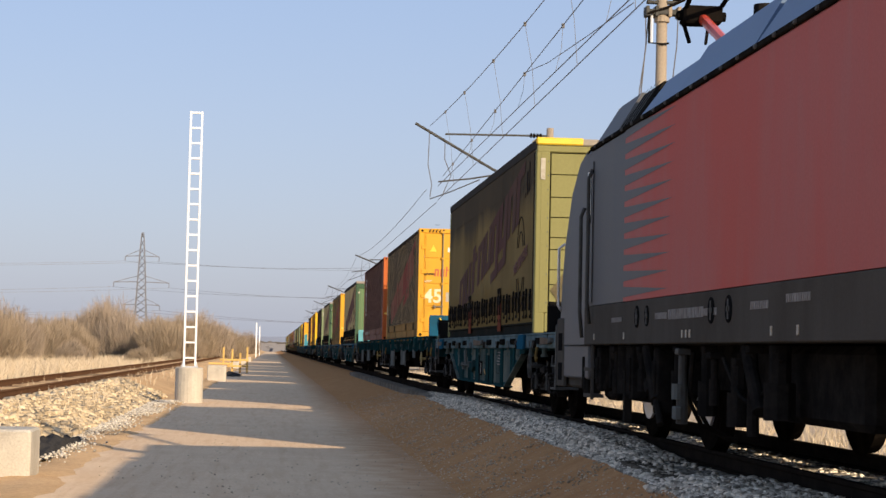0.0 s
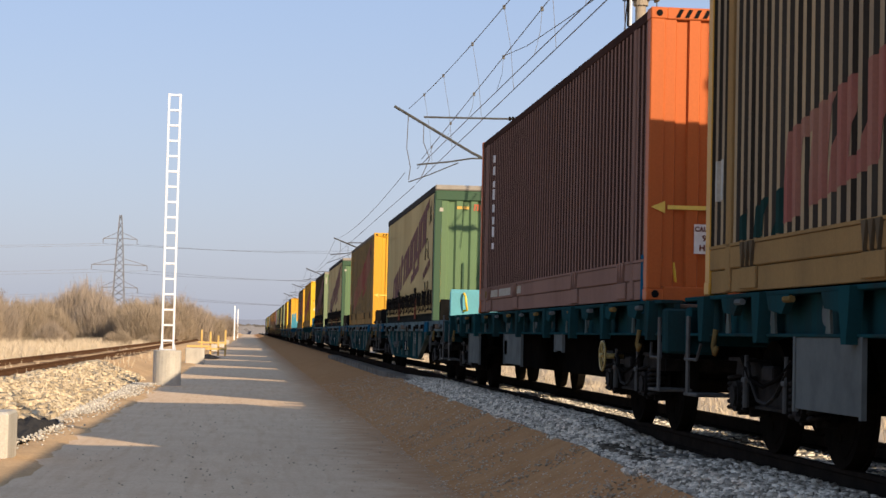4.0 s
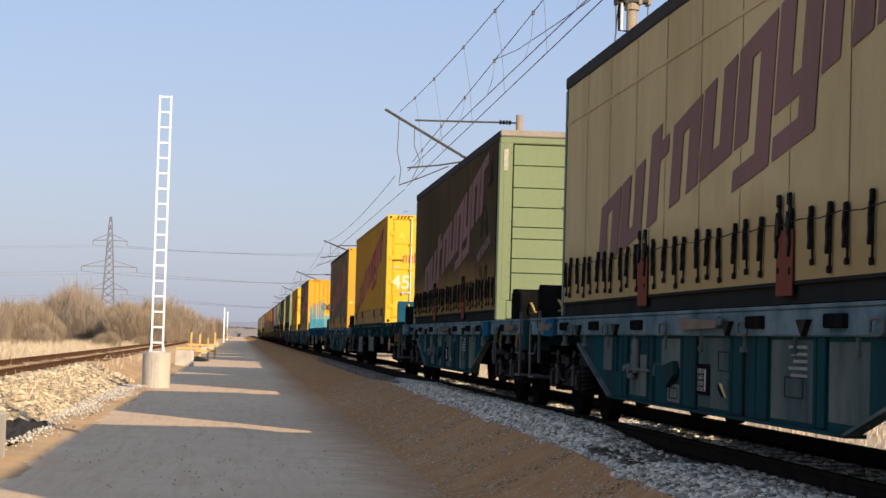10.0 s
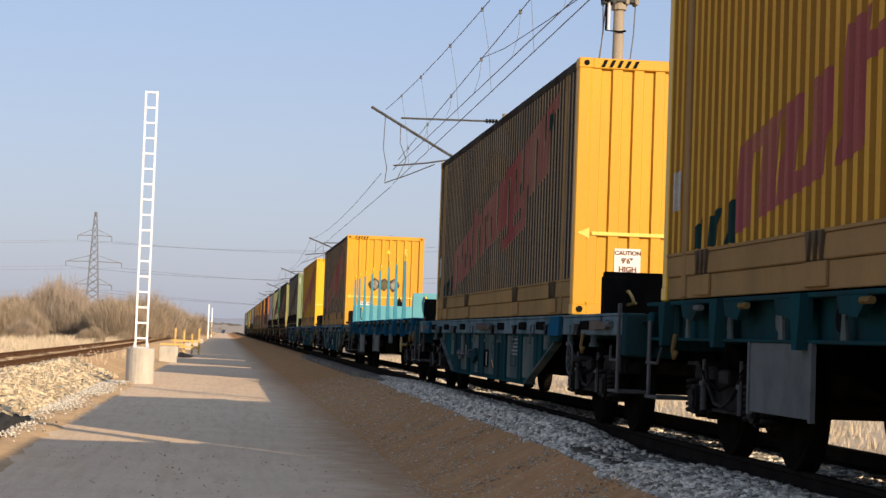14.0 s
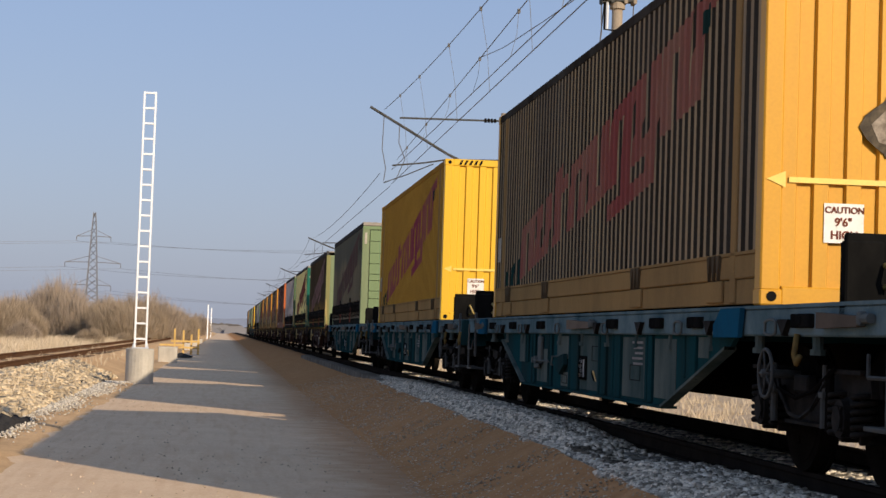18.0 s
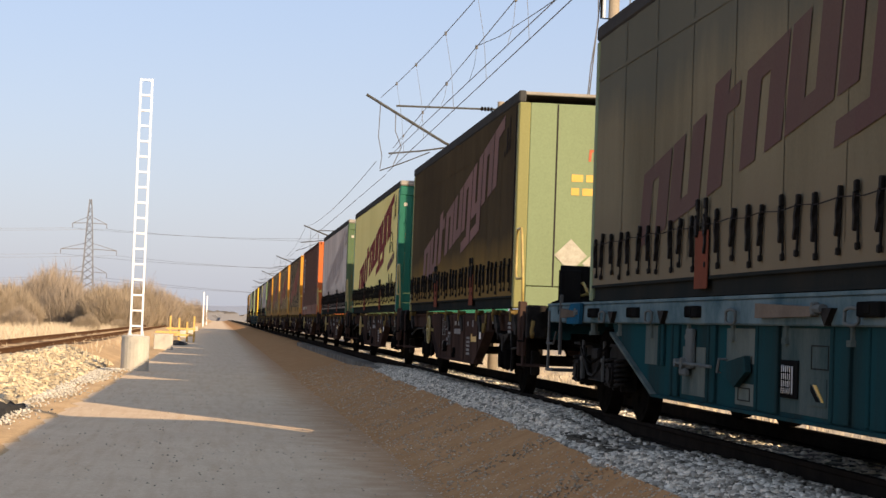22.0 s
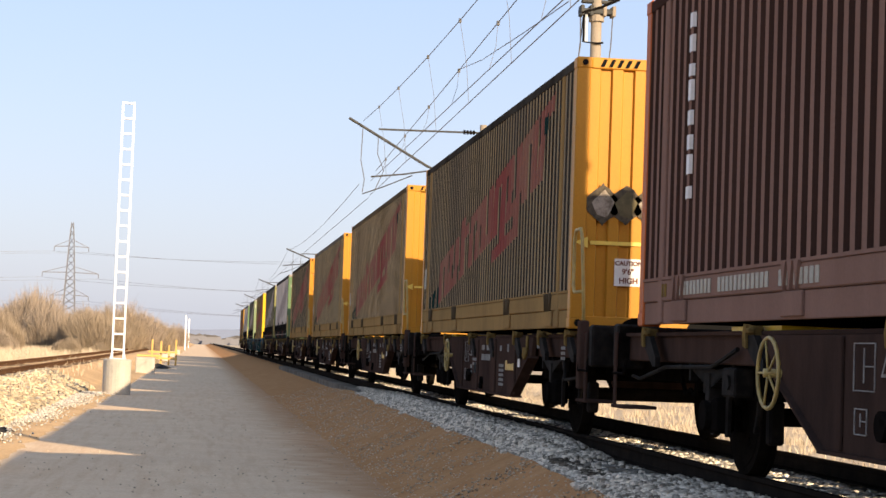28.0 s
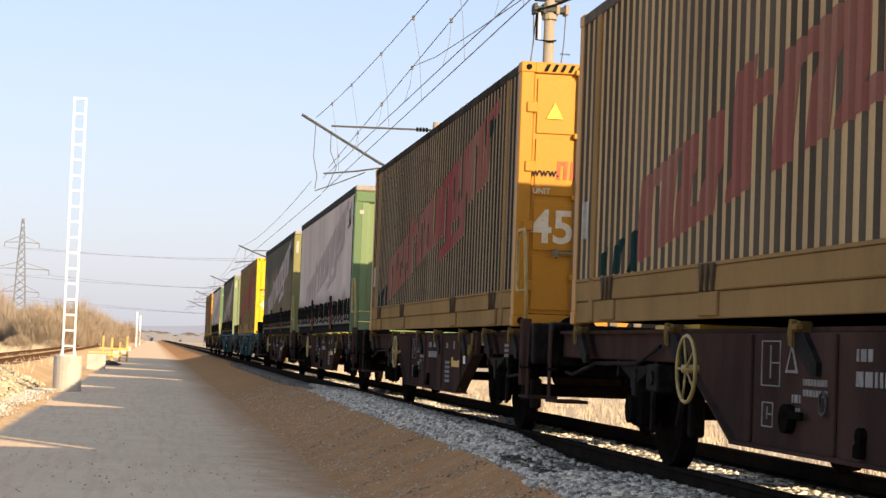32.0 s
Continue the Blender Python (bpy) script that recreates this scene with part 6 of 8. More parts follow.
# ---------------------------------------------------------------- locomotive
def locomotive():
    """Red and grey electric locomotive seen from its side; y = 0 is the hidden end, 18.9 the cab towards the wagons."""
    n = 18.9
    loco = thing("electric_locomotive", "dusty red and dark grey electric locomotive with raised pantograph", "locomotive")
    bow = [(-1.5, 1.02), (-1.5, 3.22), (-1.44, 3.29), (1.44, 3.29), (1.5, 3.22), (1.5, 1.02)]
    part("body", Geo().prism([(x, max(z, 1.46)) for x, z in bow], "y", 2.6, n - 4.3), "red", loco, "dusty faded red body side")
    for a, b in ((n - 4.3, n - 1.9), (1.9, 2.6)):
        part("cab_side", Geo().prism([(x, max(z, 1.46)) for x, z in bow], "y", a, b), "loco_grey", loco, "dark grey cab side")
    for s, y in ((1, n - 1.9), (-1, 1.9)):
        g = Geo()
        sections = [(0.0, 1.0, 3.34), (0.6, 0.99, 3.25), (1.3, 0.975, 2.95), (1.9, 0.965, 2.35), (2.2, 0.955, 1.85), (2.33, 0.95, 1.45), (2.38, 0.95, 1.02)]
        verts = []
        for d, k, top in sections:
            verts += [(-1.5 * k, y + s * d, 1.02), (-1.5 * k, y + s * d, min(3.28, top - 0.08)), (-1.42 * k, y + s * d, top), (1.42 * k, y + s * d, top), (1.5 * k, y + s * d, min(3.28, top - 0.08)), (1.5 * k, y + s * d, 1.02)]
        faces = [(i * 6 + j, i * 6 + (j + 1) % 6, (i + 1) * 6 + (j + 1) % 6, (i + 1) * 6 + j) for i in range(len(sections) - 1) for j in range(6)]
        g.add(verts, faces + [tuple(range(36, 42))])
        part("nose", g, "loco_grey", loco, "grey sloping cab front", False)
        part("windscreen", Geo().add([(-1.2, y + s * 0.72, 3.22), (1.2, y + s * 0.72, 3.22), (1.15, y + s * 1.62, 2.68), (-1.15, y + s * 1.62, 2.68)], [(0, 1, 2, 3)]), "dark_glass", loco)
        for m in (-1, 1):
            part("cab_handrail", Geo().tube([(m * 1.54, y - s * 0.55, 1.25), (m * 1.57, y - s * 0.55, 1.5), (m * 1.57, y - s * 0.55, 2.9), (m * 1.53, y - s * 0.55, 3.0)], 0.022, 6), "dirty_grey", loco, "", True)
            part("cab_handrail", Geo().tube([(m * 1.54, y - s * 0.05, 1.1), (m * 1.57, y - s * 0.05, 1.4), (m * 1.57, y - s * 0.05, 2.5), (m * 1.53, y - s * 0.05, 2.6)], 0.022, 6), "dirty_grey", loco, "", True)
            dr = part("cab_door", Geo().box(m * 1.505, m * 1.515, y - s * 0.5 if s < 0 else y - 0.5, y - s * 0.1 if s < 0 else y - 0.1, 1.5, 3.1, 0.004), "loco_grey", loco)
            part("door_window", Geo().box(m * 1.515, m * 1.522, min(y - s * 0.42, y - s * 0.18), max(y - s * 0.42, y - s * 0.18), 2.4, 3.0, 0.003), "dark_glass", dr)
            part("steps", Geo().box(m * 1.35, m * 1.5, min(y - s * 0.5, y), max(y - s * 0.5, y), 0.42, 0.46).box(m * 1.35, m * 1.5, min(y - s * 0.5, y), max(y - s * 0.5, y), 0.72, 0.76).box(m * 1.47, m * 1.5, y - 0.02 - (0.5 if s > 0 else 0), y + 0.02 - (0.5 if s > 0 else 0), 0.4, 1.05), "loco_band", loco)
        for x in (-0.875, 0.875):
            part("skirt", Geo().box(x - 0.5, x + 0.5, min(y + s * 0.9, y + s * 2.3), max(y + s * 0.9, y + s * 2.3), 0.50, 1.015, 0.03), "loco_band", loco, "grey front skirt beside the buffer")
            part("buffer", Geo().cyl((x, y + s * 2.3, 1.06), (x, y + s * 2.5, 1.06), 0.13, 14).box(x - 0.3, x + 0.3, y + s * 2.52 - 0.03, y + s * 2.52 + 0.03, 0.88, 1.24, 0.03), "loco_iron", loco, "square-plated buffer")
    for m in (-1, 1):
        panel = part("step_panel", Geo().box(m * 1.40, m * 1.46, n - 0.04, n + 0.48, 0.50, 1.36, 0.02), "loco_band", loco, "grey corner panel with two step openings")
        for z in (0.58, 0.95):
            part("step_opening", Geo().box(m * 1.458, m * 1.466, n + 0.02, n + 0.32, z, z + 0.22), "black_paint", panel)
        part("corner_skirt", Geo().box(m * 1.36, m * 1.45, n - 1.9, n - 0.06, 0.62, 1.02, 0.02), "loco_grey", loco)
        part("corner_handrail", Geo().tube([(m * 1.43, n + 0.30, 1.45), (m * 1.48, n + 0.30, 1.52), (m * 1.48, n + 0.30, 2.25), (m * 1.42, n + 0.22, 2.3)], 0.018, 6), "galvanised", loco, "bright corner handrail", True)
    part("lower_band", Geo().box(-1.503, 1.503, 1.9, n - 1.9, 1.02, 1.455, 0.01), "loco_band", loco, "grey lower body band with white lettering")
    # saw-tooth edge between red and grey
    for m in (-1, 1):
        for k in range(11):
            z = 1.50 + k * 0.165
            part("saw_tooth", Geo().add([(m * 1.504, n - 4.32, z), (m * 1.504, n - 6.55 - 0.03 * k, z + 0.03), (m * 1.504, n - 4.32, z + 0.11)], [(0, 1, 2)]), "loco_grey", loco)
    # sloping roof panels with gutter
    for m in (-1, 1):
        part("gutter", Geo().box(m * 1.44, m * 1.52, 2.2, n - 2.2, 3.235, 3.285, 0.008), "loco_iron", loco)
        for k in range(26):
            part("gutter_clip", shared(("gutter_clip", m), lambda m=m: Geo().box(m * 1.50, m * 1.535, -0.03, 0.03, 3.24, 3.275, 0.006), "dirty_grey"), None, loco).location = (0, 2.6 + k * 0.55, 0)
        for a, b, h, paint in ((2.4, 6.0, 3.80, "roof_blue"), (6.02, 9.6, 3.76, "roof_blue"), (9.62, 12.5, 3.79, "roof_blue"), (12.52, 14.3, 3.72, "roof_blue"), (14.32, 15.5, 3.74, "loco_iron"), (15.52, 16.9, 3.78, "loco_grey")):
            part("roof_hatch", Geo().add([(m * 1.45, a, 3.29), (m * 1.45, b, 3.29), (m * 1.14, b - 0.08, h), (m * 1.14, a + 0.08, h), (0, b - 0.08, h), (0, a + 0.08, h), (0, a, 3.29), (0, b, 3.29)],
                                         [(0, 1, 2, 3), (3, 2, 4, 5), (0, 3, 5, 6), (1, 7, 4, 2)]), paint, loco, "blue-grey sloped roof hatch" if paint == "roof_blue" else "")
        for y in (14.55, 14.75, 14.95, 15.15, 15.35):
            part("grille_bar", Geo().add([(m * 1.455, y - 0.03, 3.30), (m * 1.455, y + 0.03, 3.30), (m * 1.16, y + 0.03, 3.76), (m * 1.16, y - 0.03, 3.76)], [(0, 1, 2, 3)]), "dirty_grey", loco)
    part("roof", Geo().box(-1.42, 1.42, 2.0, n - 2.0, 3.25, 3.288), "loco_band", loco)
    part("cab_roof", Geo().add([(-1.44, 16.92, 3.29), (1.44, 16.92, 3.29), (1.14, 16.92, 3.78), (-1.14, 16.92, 3.78), (-1.3, 17.6, 3.30), (1.3, 17.6, 3.30)], [(0, 3, 4), (1, 5, 2), (3, 2, 5, 4), (0, 1, 2, 3)]), "loco_grey", loco, "grey sloping cab roof")
    part("pantograph_arm", Geo().cyl((0, 14.9, 3.86), (0, 17.75, 5.02), 0.065, 9), "lamp_red", loco, "raised red lower pantograph arm")
    part("pantograph_knee", Geo().box(-0.24, 0.24, 17.65, 17.95, 4.94, 5.16, 0.03).cyl((-0.3, 17.8, 5.05), (0.3, 17.8, 5.05), 0.06, 9).cyl((-0.2, 17.85, 4.95), (-0.14, 17.8, 4.72), 0.025, 6).cyl((0.1, 17.85, 4.95), (0.05, 17.75, 4.70), 0.02, 6), "black_steel", loco, "black knee joint of the pantograph")
    part("pantograph_upper_arm", Geo().tube([(-0.2, 17.8, 5.1), (-0.35, 15.4, 5.72)], 0.03, 6).tube([(0.2, 17.8, 5.1), (0.35, 15.4, 5.72)], 0.03, 6), "black_steel", loco)
    part("pantograph_head", Geo().tube([(-0.9, 15.3, 5.55), (-0.65, 15.3, 5.78), (0.65, 15.3, 5.78), (0.9, 15.3, 5.55)], 0.03, 6).tube([(-0.9, 15.0, 5.55), (-0.65, 15.0, 5.78), (0.65, 15.0, 5.78), (0.9, 15.0, 5.55)], 0.03, 6).box(-0.45, -0.35, 14.98, 15.42, 5.70, 5.77).box(0.35, 0.45, 14.98, 15.42, 5.70, 5.77), "black_steel", loco, "black pantograph head")
    part("pantograph_base", Geo().box(-0.55, 0.55, 14.4, 15.1, 3.78, 3.87, 0.02), "black_steel", loco)
    for x, y, r in ((-0.66, 12.25, 0.10), (0.6, 12.25, 0.10), (0, 9.4, 0.12)):
        part("insulator", Geo().cyl((x, y, 3.75), (x, y, 4.16), r, 12), "loco_iron", loco)
    for y, r in ((n - 5.1, 0.11), (n - 5.6, 0.10), (n - 8.3, 0.11), (n - 8.9, 0.11)):
        part("round_port", Geo().cyl((-1.512, y, 1.29), (-1.50, y, 1.29), r, 16), "black_paint", loco, "round black opening")
        part("port_cross", Geo().box(-1.516, -1.511, y - 0.02, y + 0.02, 1.21, 1.37).box(-1.516, -1.511, y - 0.05, y + 0.05, 1.27, 1.31), "dirty_grey", loco)
    rnd = random.Random(8)
    for y0, wdt, z, h in ((n - 6.0, 0.5, 1.31, 0.06), (n - 6.6, 1.4, 1.33, 0.09), (n - 8.0, 0.5, 1.31, 0.06), (n - 9.6, 0.5, 1.33, 0.06), (n - 10.6, 0.6, 1.36, 0.06), (n - 3.7, 0.55, 1.3, 0.05)):
        g, u = Geo(), 0.0
        while u < wdt:
            s = h * rnd.uniform(0.35, 0.8)
            g.box(-1.510, -1.503, y0 - u - s, y0 - u, z - h, z)
            u += s + h * 0.35
        part("lettering_bar", g, "stencil_white", loco)
    for k, y in enumerate((n - 2.6, n - 4.4, n - 7.2, n - 7.35, n - 7.5, n - 10.2, n - 10.9)):
        part("white_tick", Geo().box(-1.510, -1.503, y - 0.025, y + 0.025, 1.07, 1.14), "grimy_white", loco)
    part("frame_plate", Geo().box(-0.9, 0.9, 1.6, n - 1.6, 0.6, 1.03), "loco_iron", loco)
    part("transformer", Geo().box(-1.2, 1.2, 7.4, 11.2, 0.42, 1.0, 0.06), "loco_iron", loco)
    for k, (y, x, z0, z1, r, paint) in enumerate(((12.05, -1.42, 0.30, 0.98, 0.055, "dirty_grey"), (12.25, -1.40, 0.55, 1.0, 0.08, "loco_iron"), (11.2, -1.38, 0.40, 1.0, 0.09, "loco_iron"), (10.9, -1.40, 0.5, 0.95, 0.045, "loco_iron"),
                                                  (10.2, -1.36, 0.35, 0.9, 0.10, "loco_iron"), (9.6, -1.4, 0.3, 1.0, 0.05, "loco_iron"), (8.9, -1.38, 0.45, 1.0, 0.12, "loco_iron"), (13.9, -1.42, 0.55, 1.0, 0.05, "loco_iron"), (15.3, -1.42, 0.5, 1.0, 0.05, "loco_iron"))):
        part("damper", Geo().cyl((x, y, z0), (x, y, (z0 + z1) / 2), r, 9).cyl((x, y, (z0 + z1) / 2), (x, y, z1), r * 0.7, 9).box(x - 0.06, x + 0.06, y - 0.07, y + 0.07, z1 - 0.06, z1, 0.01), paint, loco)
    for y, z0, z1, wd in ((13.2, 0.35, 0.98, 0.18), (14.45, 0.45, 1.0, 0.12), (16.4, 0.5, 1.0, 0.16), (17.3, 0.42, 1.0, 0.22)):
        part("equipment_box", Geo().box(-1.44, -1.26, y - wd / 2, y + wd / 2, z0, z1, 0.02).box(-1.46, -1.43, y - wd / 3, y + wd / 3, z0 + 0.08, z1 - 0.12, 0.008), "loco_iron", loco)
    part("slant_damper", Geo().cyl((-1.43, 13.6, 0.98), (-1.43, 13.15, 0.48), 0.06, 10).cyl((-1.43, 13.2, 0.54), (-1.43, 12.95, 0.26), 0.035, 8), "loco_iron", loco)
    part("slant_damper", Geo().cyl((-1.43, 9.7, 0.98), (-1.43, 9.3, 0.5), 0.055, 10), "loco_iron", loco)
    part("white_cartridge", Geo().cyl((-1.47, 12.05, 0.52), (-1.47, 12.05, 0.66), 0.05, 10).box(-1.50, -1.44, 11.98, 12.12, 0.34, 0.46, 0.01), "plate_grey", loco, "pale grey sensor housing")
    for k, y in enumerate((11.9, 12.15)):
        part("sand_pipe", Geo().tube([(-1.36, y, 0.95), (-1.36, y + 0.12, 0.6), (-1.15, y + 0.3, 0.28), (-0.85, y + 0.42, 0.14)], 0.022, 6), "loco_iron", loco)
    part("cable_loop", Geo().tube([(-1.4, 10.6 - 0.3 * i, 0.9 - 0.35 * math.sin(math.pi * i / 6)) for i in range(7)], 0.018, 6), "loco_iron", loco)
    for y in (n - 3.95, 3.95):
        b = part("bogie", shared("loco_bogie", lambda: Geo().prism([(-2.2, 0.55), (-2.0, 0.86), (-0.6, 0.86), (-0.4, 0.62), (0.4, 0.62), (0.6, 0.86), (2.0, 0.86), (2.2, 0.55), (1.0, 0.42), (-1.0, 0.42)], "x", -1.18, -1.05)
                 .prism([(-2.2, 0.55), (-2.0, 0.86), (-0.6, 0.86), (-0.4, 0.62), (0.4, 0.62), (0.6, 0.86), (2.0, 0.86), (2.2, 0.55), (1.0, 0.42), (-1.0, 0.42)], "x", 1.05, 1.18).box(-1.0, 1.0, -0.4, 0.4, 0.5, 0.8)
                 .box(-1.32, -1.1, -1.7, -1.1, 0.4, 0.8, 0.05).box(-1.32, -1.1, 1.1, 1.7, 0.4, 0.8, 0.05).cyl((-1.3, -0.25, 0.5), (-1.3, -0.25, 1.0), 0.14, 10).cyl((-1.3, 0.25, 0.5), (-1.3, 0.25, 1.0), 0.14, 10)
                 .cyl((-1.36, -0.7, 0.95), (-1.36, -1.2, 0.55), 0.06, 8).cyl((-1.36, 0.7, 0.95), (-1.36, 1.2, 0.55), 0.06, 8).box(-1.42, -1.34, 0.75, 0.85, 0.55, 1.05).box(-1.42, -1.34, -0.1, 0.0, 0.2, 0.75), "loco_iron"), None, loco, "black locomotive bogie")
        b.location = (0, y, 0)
        for dy in (-1.4, 1.4):
            ob = part("drive_wheelset", shared("drive_wheelset", lambda: wheel_geo(0.6), "wheel_steel"), None, b, "large drive wheelset with bright brake discs")
            ob.matrix_parent_inverse = Matrix.Translation((0, dy, 0.6))
            for m in (-1, 1):
                part("brake_disc", shared(("brake_disc", m), lambda m=m: Geo().cyl((m * 0.835, 0, 0), (m * 0.86, 0, 0), 0.40, 24), "galvanised"), None, b).location = (0, dy, 0.6)
    return loco



# ---------------------------------------------------------------- the train's make-up, from the locomotive back
on_train(locomotive(), 4.8, 0)

POCKET = pocket_wagon()
PLATFORM_NEAR = platform_wagon(ends=(True, False))
PLATFORM_FAR = platform_wagon(ends=(True, True))
STAKE = platform_wagon(True, (True, True))
SHORT = two_axle_wagon()
used = set()


def wagon_at(proto, y):
    ob = proto if proto not in used else copy_thing(proto, Matrix.Identity(4))
    used.add(proto)
    on_train(ob, y, 0)


on_train(curtain_unit("curtain_grimy", "olive_yellow", "olive_yellow", "grimy brown-beige curtain swap body with yellow-green boarded end", "dim_print", "slats", "WIR BRINGENS", extras=("brown_diamond",)), 27.9, 1.21)
wagon_at(POCKET, 24.95)
on_train(container("sooty_drab", "yellow", "soot-grey container with yellow door end marked 45", True, "crimson_print"), 50.6, 1.29)
wagon_at(PLATFORM_NEAR, 45.2)
on_train(container("brown", "orange", "dark brown corrugated container with orange-red end"), 66.7, 1.29)
wagon_at(PLATFORM_FAR, 65.4)
on_train(curtain_unit("curtain_beige", "green_dark", "green", "beige curtain swap body with green corrugated end", "maroon_print", "folds", "WIR BRINGENS"), 88.6, 1.21)
wagon_at(POCKET, 85.55)
on_train(container("sooty_yellow", "yellow", "soot-streaked yellow container with a crimson slanted mark", False, "crimson_print"), 108.6, 1.21)
wagon_at(POCKET, 105.65)
on_train(curtain_unit("curtain_beige", "green_dark", "green", "faded beige curtain swap body with green corrugated end", "faded_print", "folds"), 129.4, 1.21)
wagon_at(POCKET, 125.8)
on_train(curtain_unit("curtain_dark", "olive", "olive", "dark brown curtain swap body with pale green boarded end", "faded_print", "slats", "WIR BRINGENS", extras=("diamonds",)), 149.0, 1.21)
wagon_at(POCKET, 145.75)
on_train(container("clean_yellow", "yellow_bright", "dusty yellow container with bright door end marked 45", True, "magenta_print"), 171.15, 1.29)
wagon_at(PLATFORM_NEAR, 165.6)
on_train(container("sooty_drab", "yellow", "brown-streaked yellow container with a faint crimson mark", False, "crimson_print"), 189.25, 1.21)
wagon_at(POCKET, 186.0)
on_train(STAKE, 205.9, 0)
on_train(container("sooty_drab", "yellow", "soot-grey yellow container with torn diamond placards on its end", False, "crimson_print", signs=("diamonds",)), 229.6, 1.21)
wagon_at(POCKET, 226.2)
on_train(container("clean_yellow", "yellow_bright", "bright yellow container with a magenta slanted mark", False, "magenta_print"), 250.0, 1.21)
wagon_at(POCKET, 246.45)
on_train(curtain_unit("curtain_olive", "olive", "pale_green", "dark olive curtain swap body with pale green boarded end", "dim_print", "slats"), 270.2, 1.21)
wagon_at(POCKET, 266.6)
SHORTS = [
    (289.1, curtain_unit("curtain_dark", "olive_yellow", "olive", "nearly black curtain swap body with pale maroon mark", "faded_print", "plain", extras=("white_diamonds",))),
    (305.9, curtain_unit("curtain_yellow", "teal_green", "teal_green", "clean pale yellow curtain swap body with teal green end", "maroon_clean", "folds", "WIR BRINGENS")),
    (322.65, curtain_unit("curtain_pale", "forest_green", "forest_green", "whitish sooty curtain swap body with dark green corrugated end", "pink_print", "folds")),
    (340.0, container("brown", "orange", "dark brown corrugated container with an orange end")),
    (356.9, container("sooty_drab", "amber", "grey-brown streaked container with stained placards on its amber end", False, "crimson_print", signs=("side_diamonds",))),
    (373.7, container("sooty_amber", "amber", "dusty amber container with a faint crimson mark", False, "crimson_print")),
    (390.2, container("dusty_ochre", "amber", "dusty ochre container with a broad crimson mark and amber end", False, "crimson_print")),
    (406.8, container("sooty_drab", "amber", "grey-brown streaked container with amber door end marked 45", True, "crimson_print")),
    (423.9, curtain_unit("curtain_pale", "green", "pale_green", "greyish curtain swap body with pale green end", "pink_print", "folds")),
    (440.2, curtain_unit("curtain_olive", "olive_yellow", "olive_yellow", "brownish curtain swap body with olive end", "pink_print", "slats")),
]
for y, load in SHORTS:
    on_train(load, y, 1.17)
    wagon_at(SHORT, y - 1.6)
for y, load in ((459.6, container("sooty_yellow", "yellow_bright", "yellow container with bright end near the train's tail", True, "magenta_print")),
                (480.0, curtain_unit("curtain_olive", "olive", "olive", "olive curtain swap body near the train's tail", "pink_print", "slats"))):
    on_train(load, y, 1.21)
    wagon_at(POCKET, y - 3.7)
for y, load in ((498.8, curtain_unit("curtain_pale", "green", "green", "pale curtain swap body near the train's tail", "pink_print", "folds")),
                (515.6, container("sooty_yellow", "yellow", "dusty yellow container at the train's tail", False, "crimson_print"))):
    on_train(load, y, 1.17)
    wagon_at(SHORT, y - 1.6)


# ---------------------------------------------------------------- overhead line
def lattice_mast(x, y, z0, z1, w=0.33):
    m = thing("lattice_mast", "white-painted flat lattice mast on a concrete footing", "mast")
    for s in (-1, 1):
        part("upright", Geo().box(x + s * w / 2 - 0.028, x + s * w / 2 + 0.028, y - 0.05, y + 0.05, z0, z1, 0.006), "mast_paint", m)
    n = 16
    for i in range(n + 1):
        z = z0 + 0.25 + (z1 - z0 - 0.29) * i / n
        part("rung", shared("mast_rung", lambda: Geo().box(-w / 2 + 0.028, w / 2 - 0.028, -0.04, 0.04, -0.028, 0.028, 0.005), "mast_paint"), None, m).location = (x, y, z)
    part("base_plate", Geo().box(x - 0.24, x + 0.24, y - 0.2, y + 0.2, z0 - 0.03, z0, 0.006), "galvanised", m)
    for s in (-1, 1):
        part("base_gusset", Geo().prism([(x + s * 0.17, z0), (x + s * 0.24, z0), (x + s * 0.17, z0 + 0.28)], "y", y - 0.015, y + 0.015), "galvanised", m)
        part("anchor_bolt", Geo().cyl((x + s * 0.2, y - 0.15, z0 - 0.05), (x + s * 0.2, y - 0.15, z0 + 0.07), 0.018, 6), "galvanised", m)
    return m


def footing(x, y, z0, z1, r, label, square=False):
    f = thing("concrete_footing", label, "footing", "footings beside the road")
    g = Geo()
    if square:
        g.box(x - r, x + r, y - r, y + r, z0, z1, 0.03)
    else:
        g.cyl((x, y, z0), (x, y, z1 - 0.03), r, 24).cyl((x, y, z1 - 0.03), (x, y, z1), r, 24, r - 0.03)
    part("footing_body", g, "concrete", f)
    return f


MX, MY = -2.39, 56.5
footing(MX, MY, -0.9, 0.285, 0.41, "pale round concrete footing under the lattice mast")
lattice_mast(MX, MY, 0.315, 7.86)
footing(-2.6, 92.7, -0.9, 0.02, 0.45, "pale concrete footing without a mast", True)
footing(-3.34, 23.9, -0.9, -0.15, 0.47, "bare square concrete footing at the road's edge", True)
for y, z in ((150, -0.2), (186, -0.2), (222, -0.2)):
    footing(-2.75, y, -0.9, z, 0.42, "distant concrete footing at the road's edge", True)


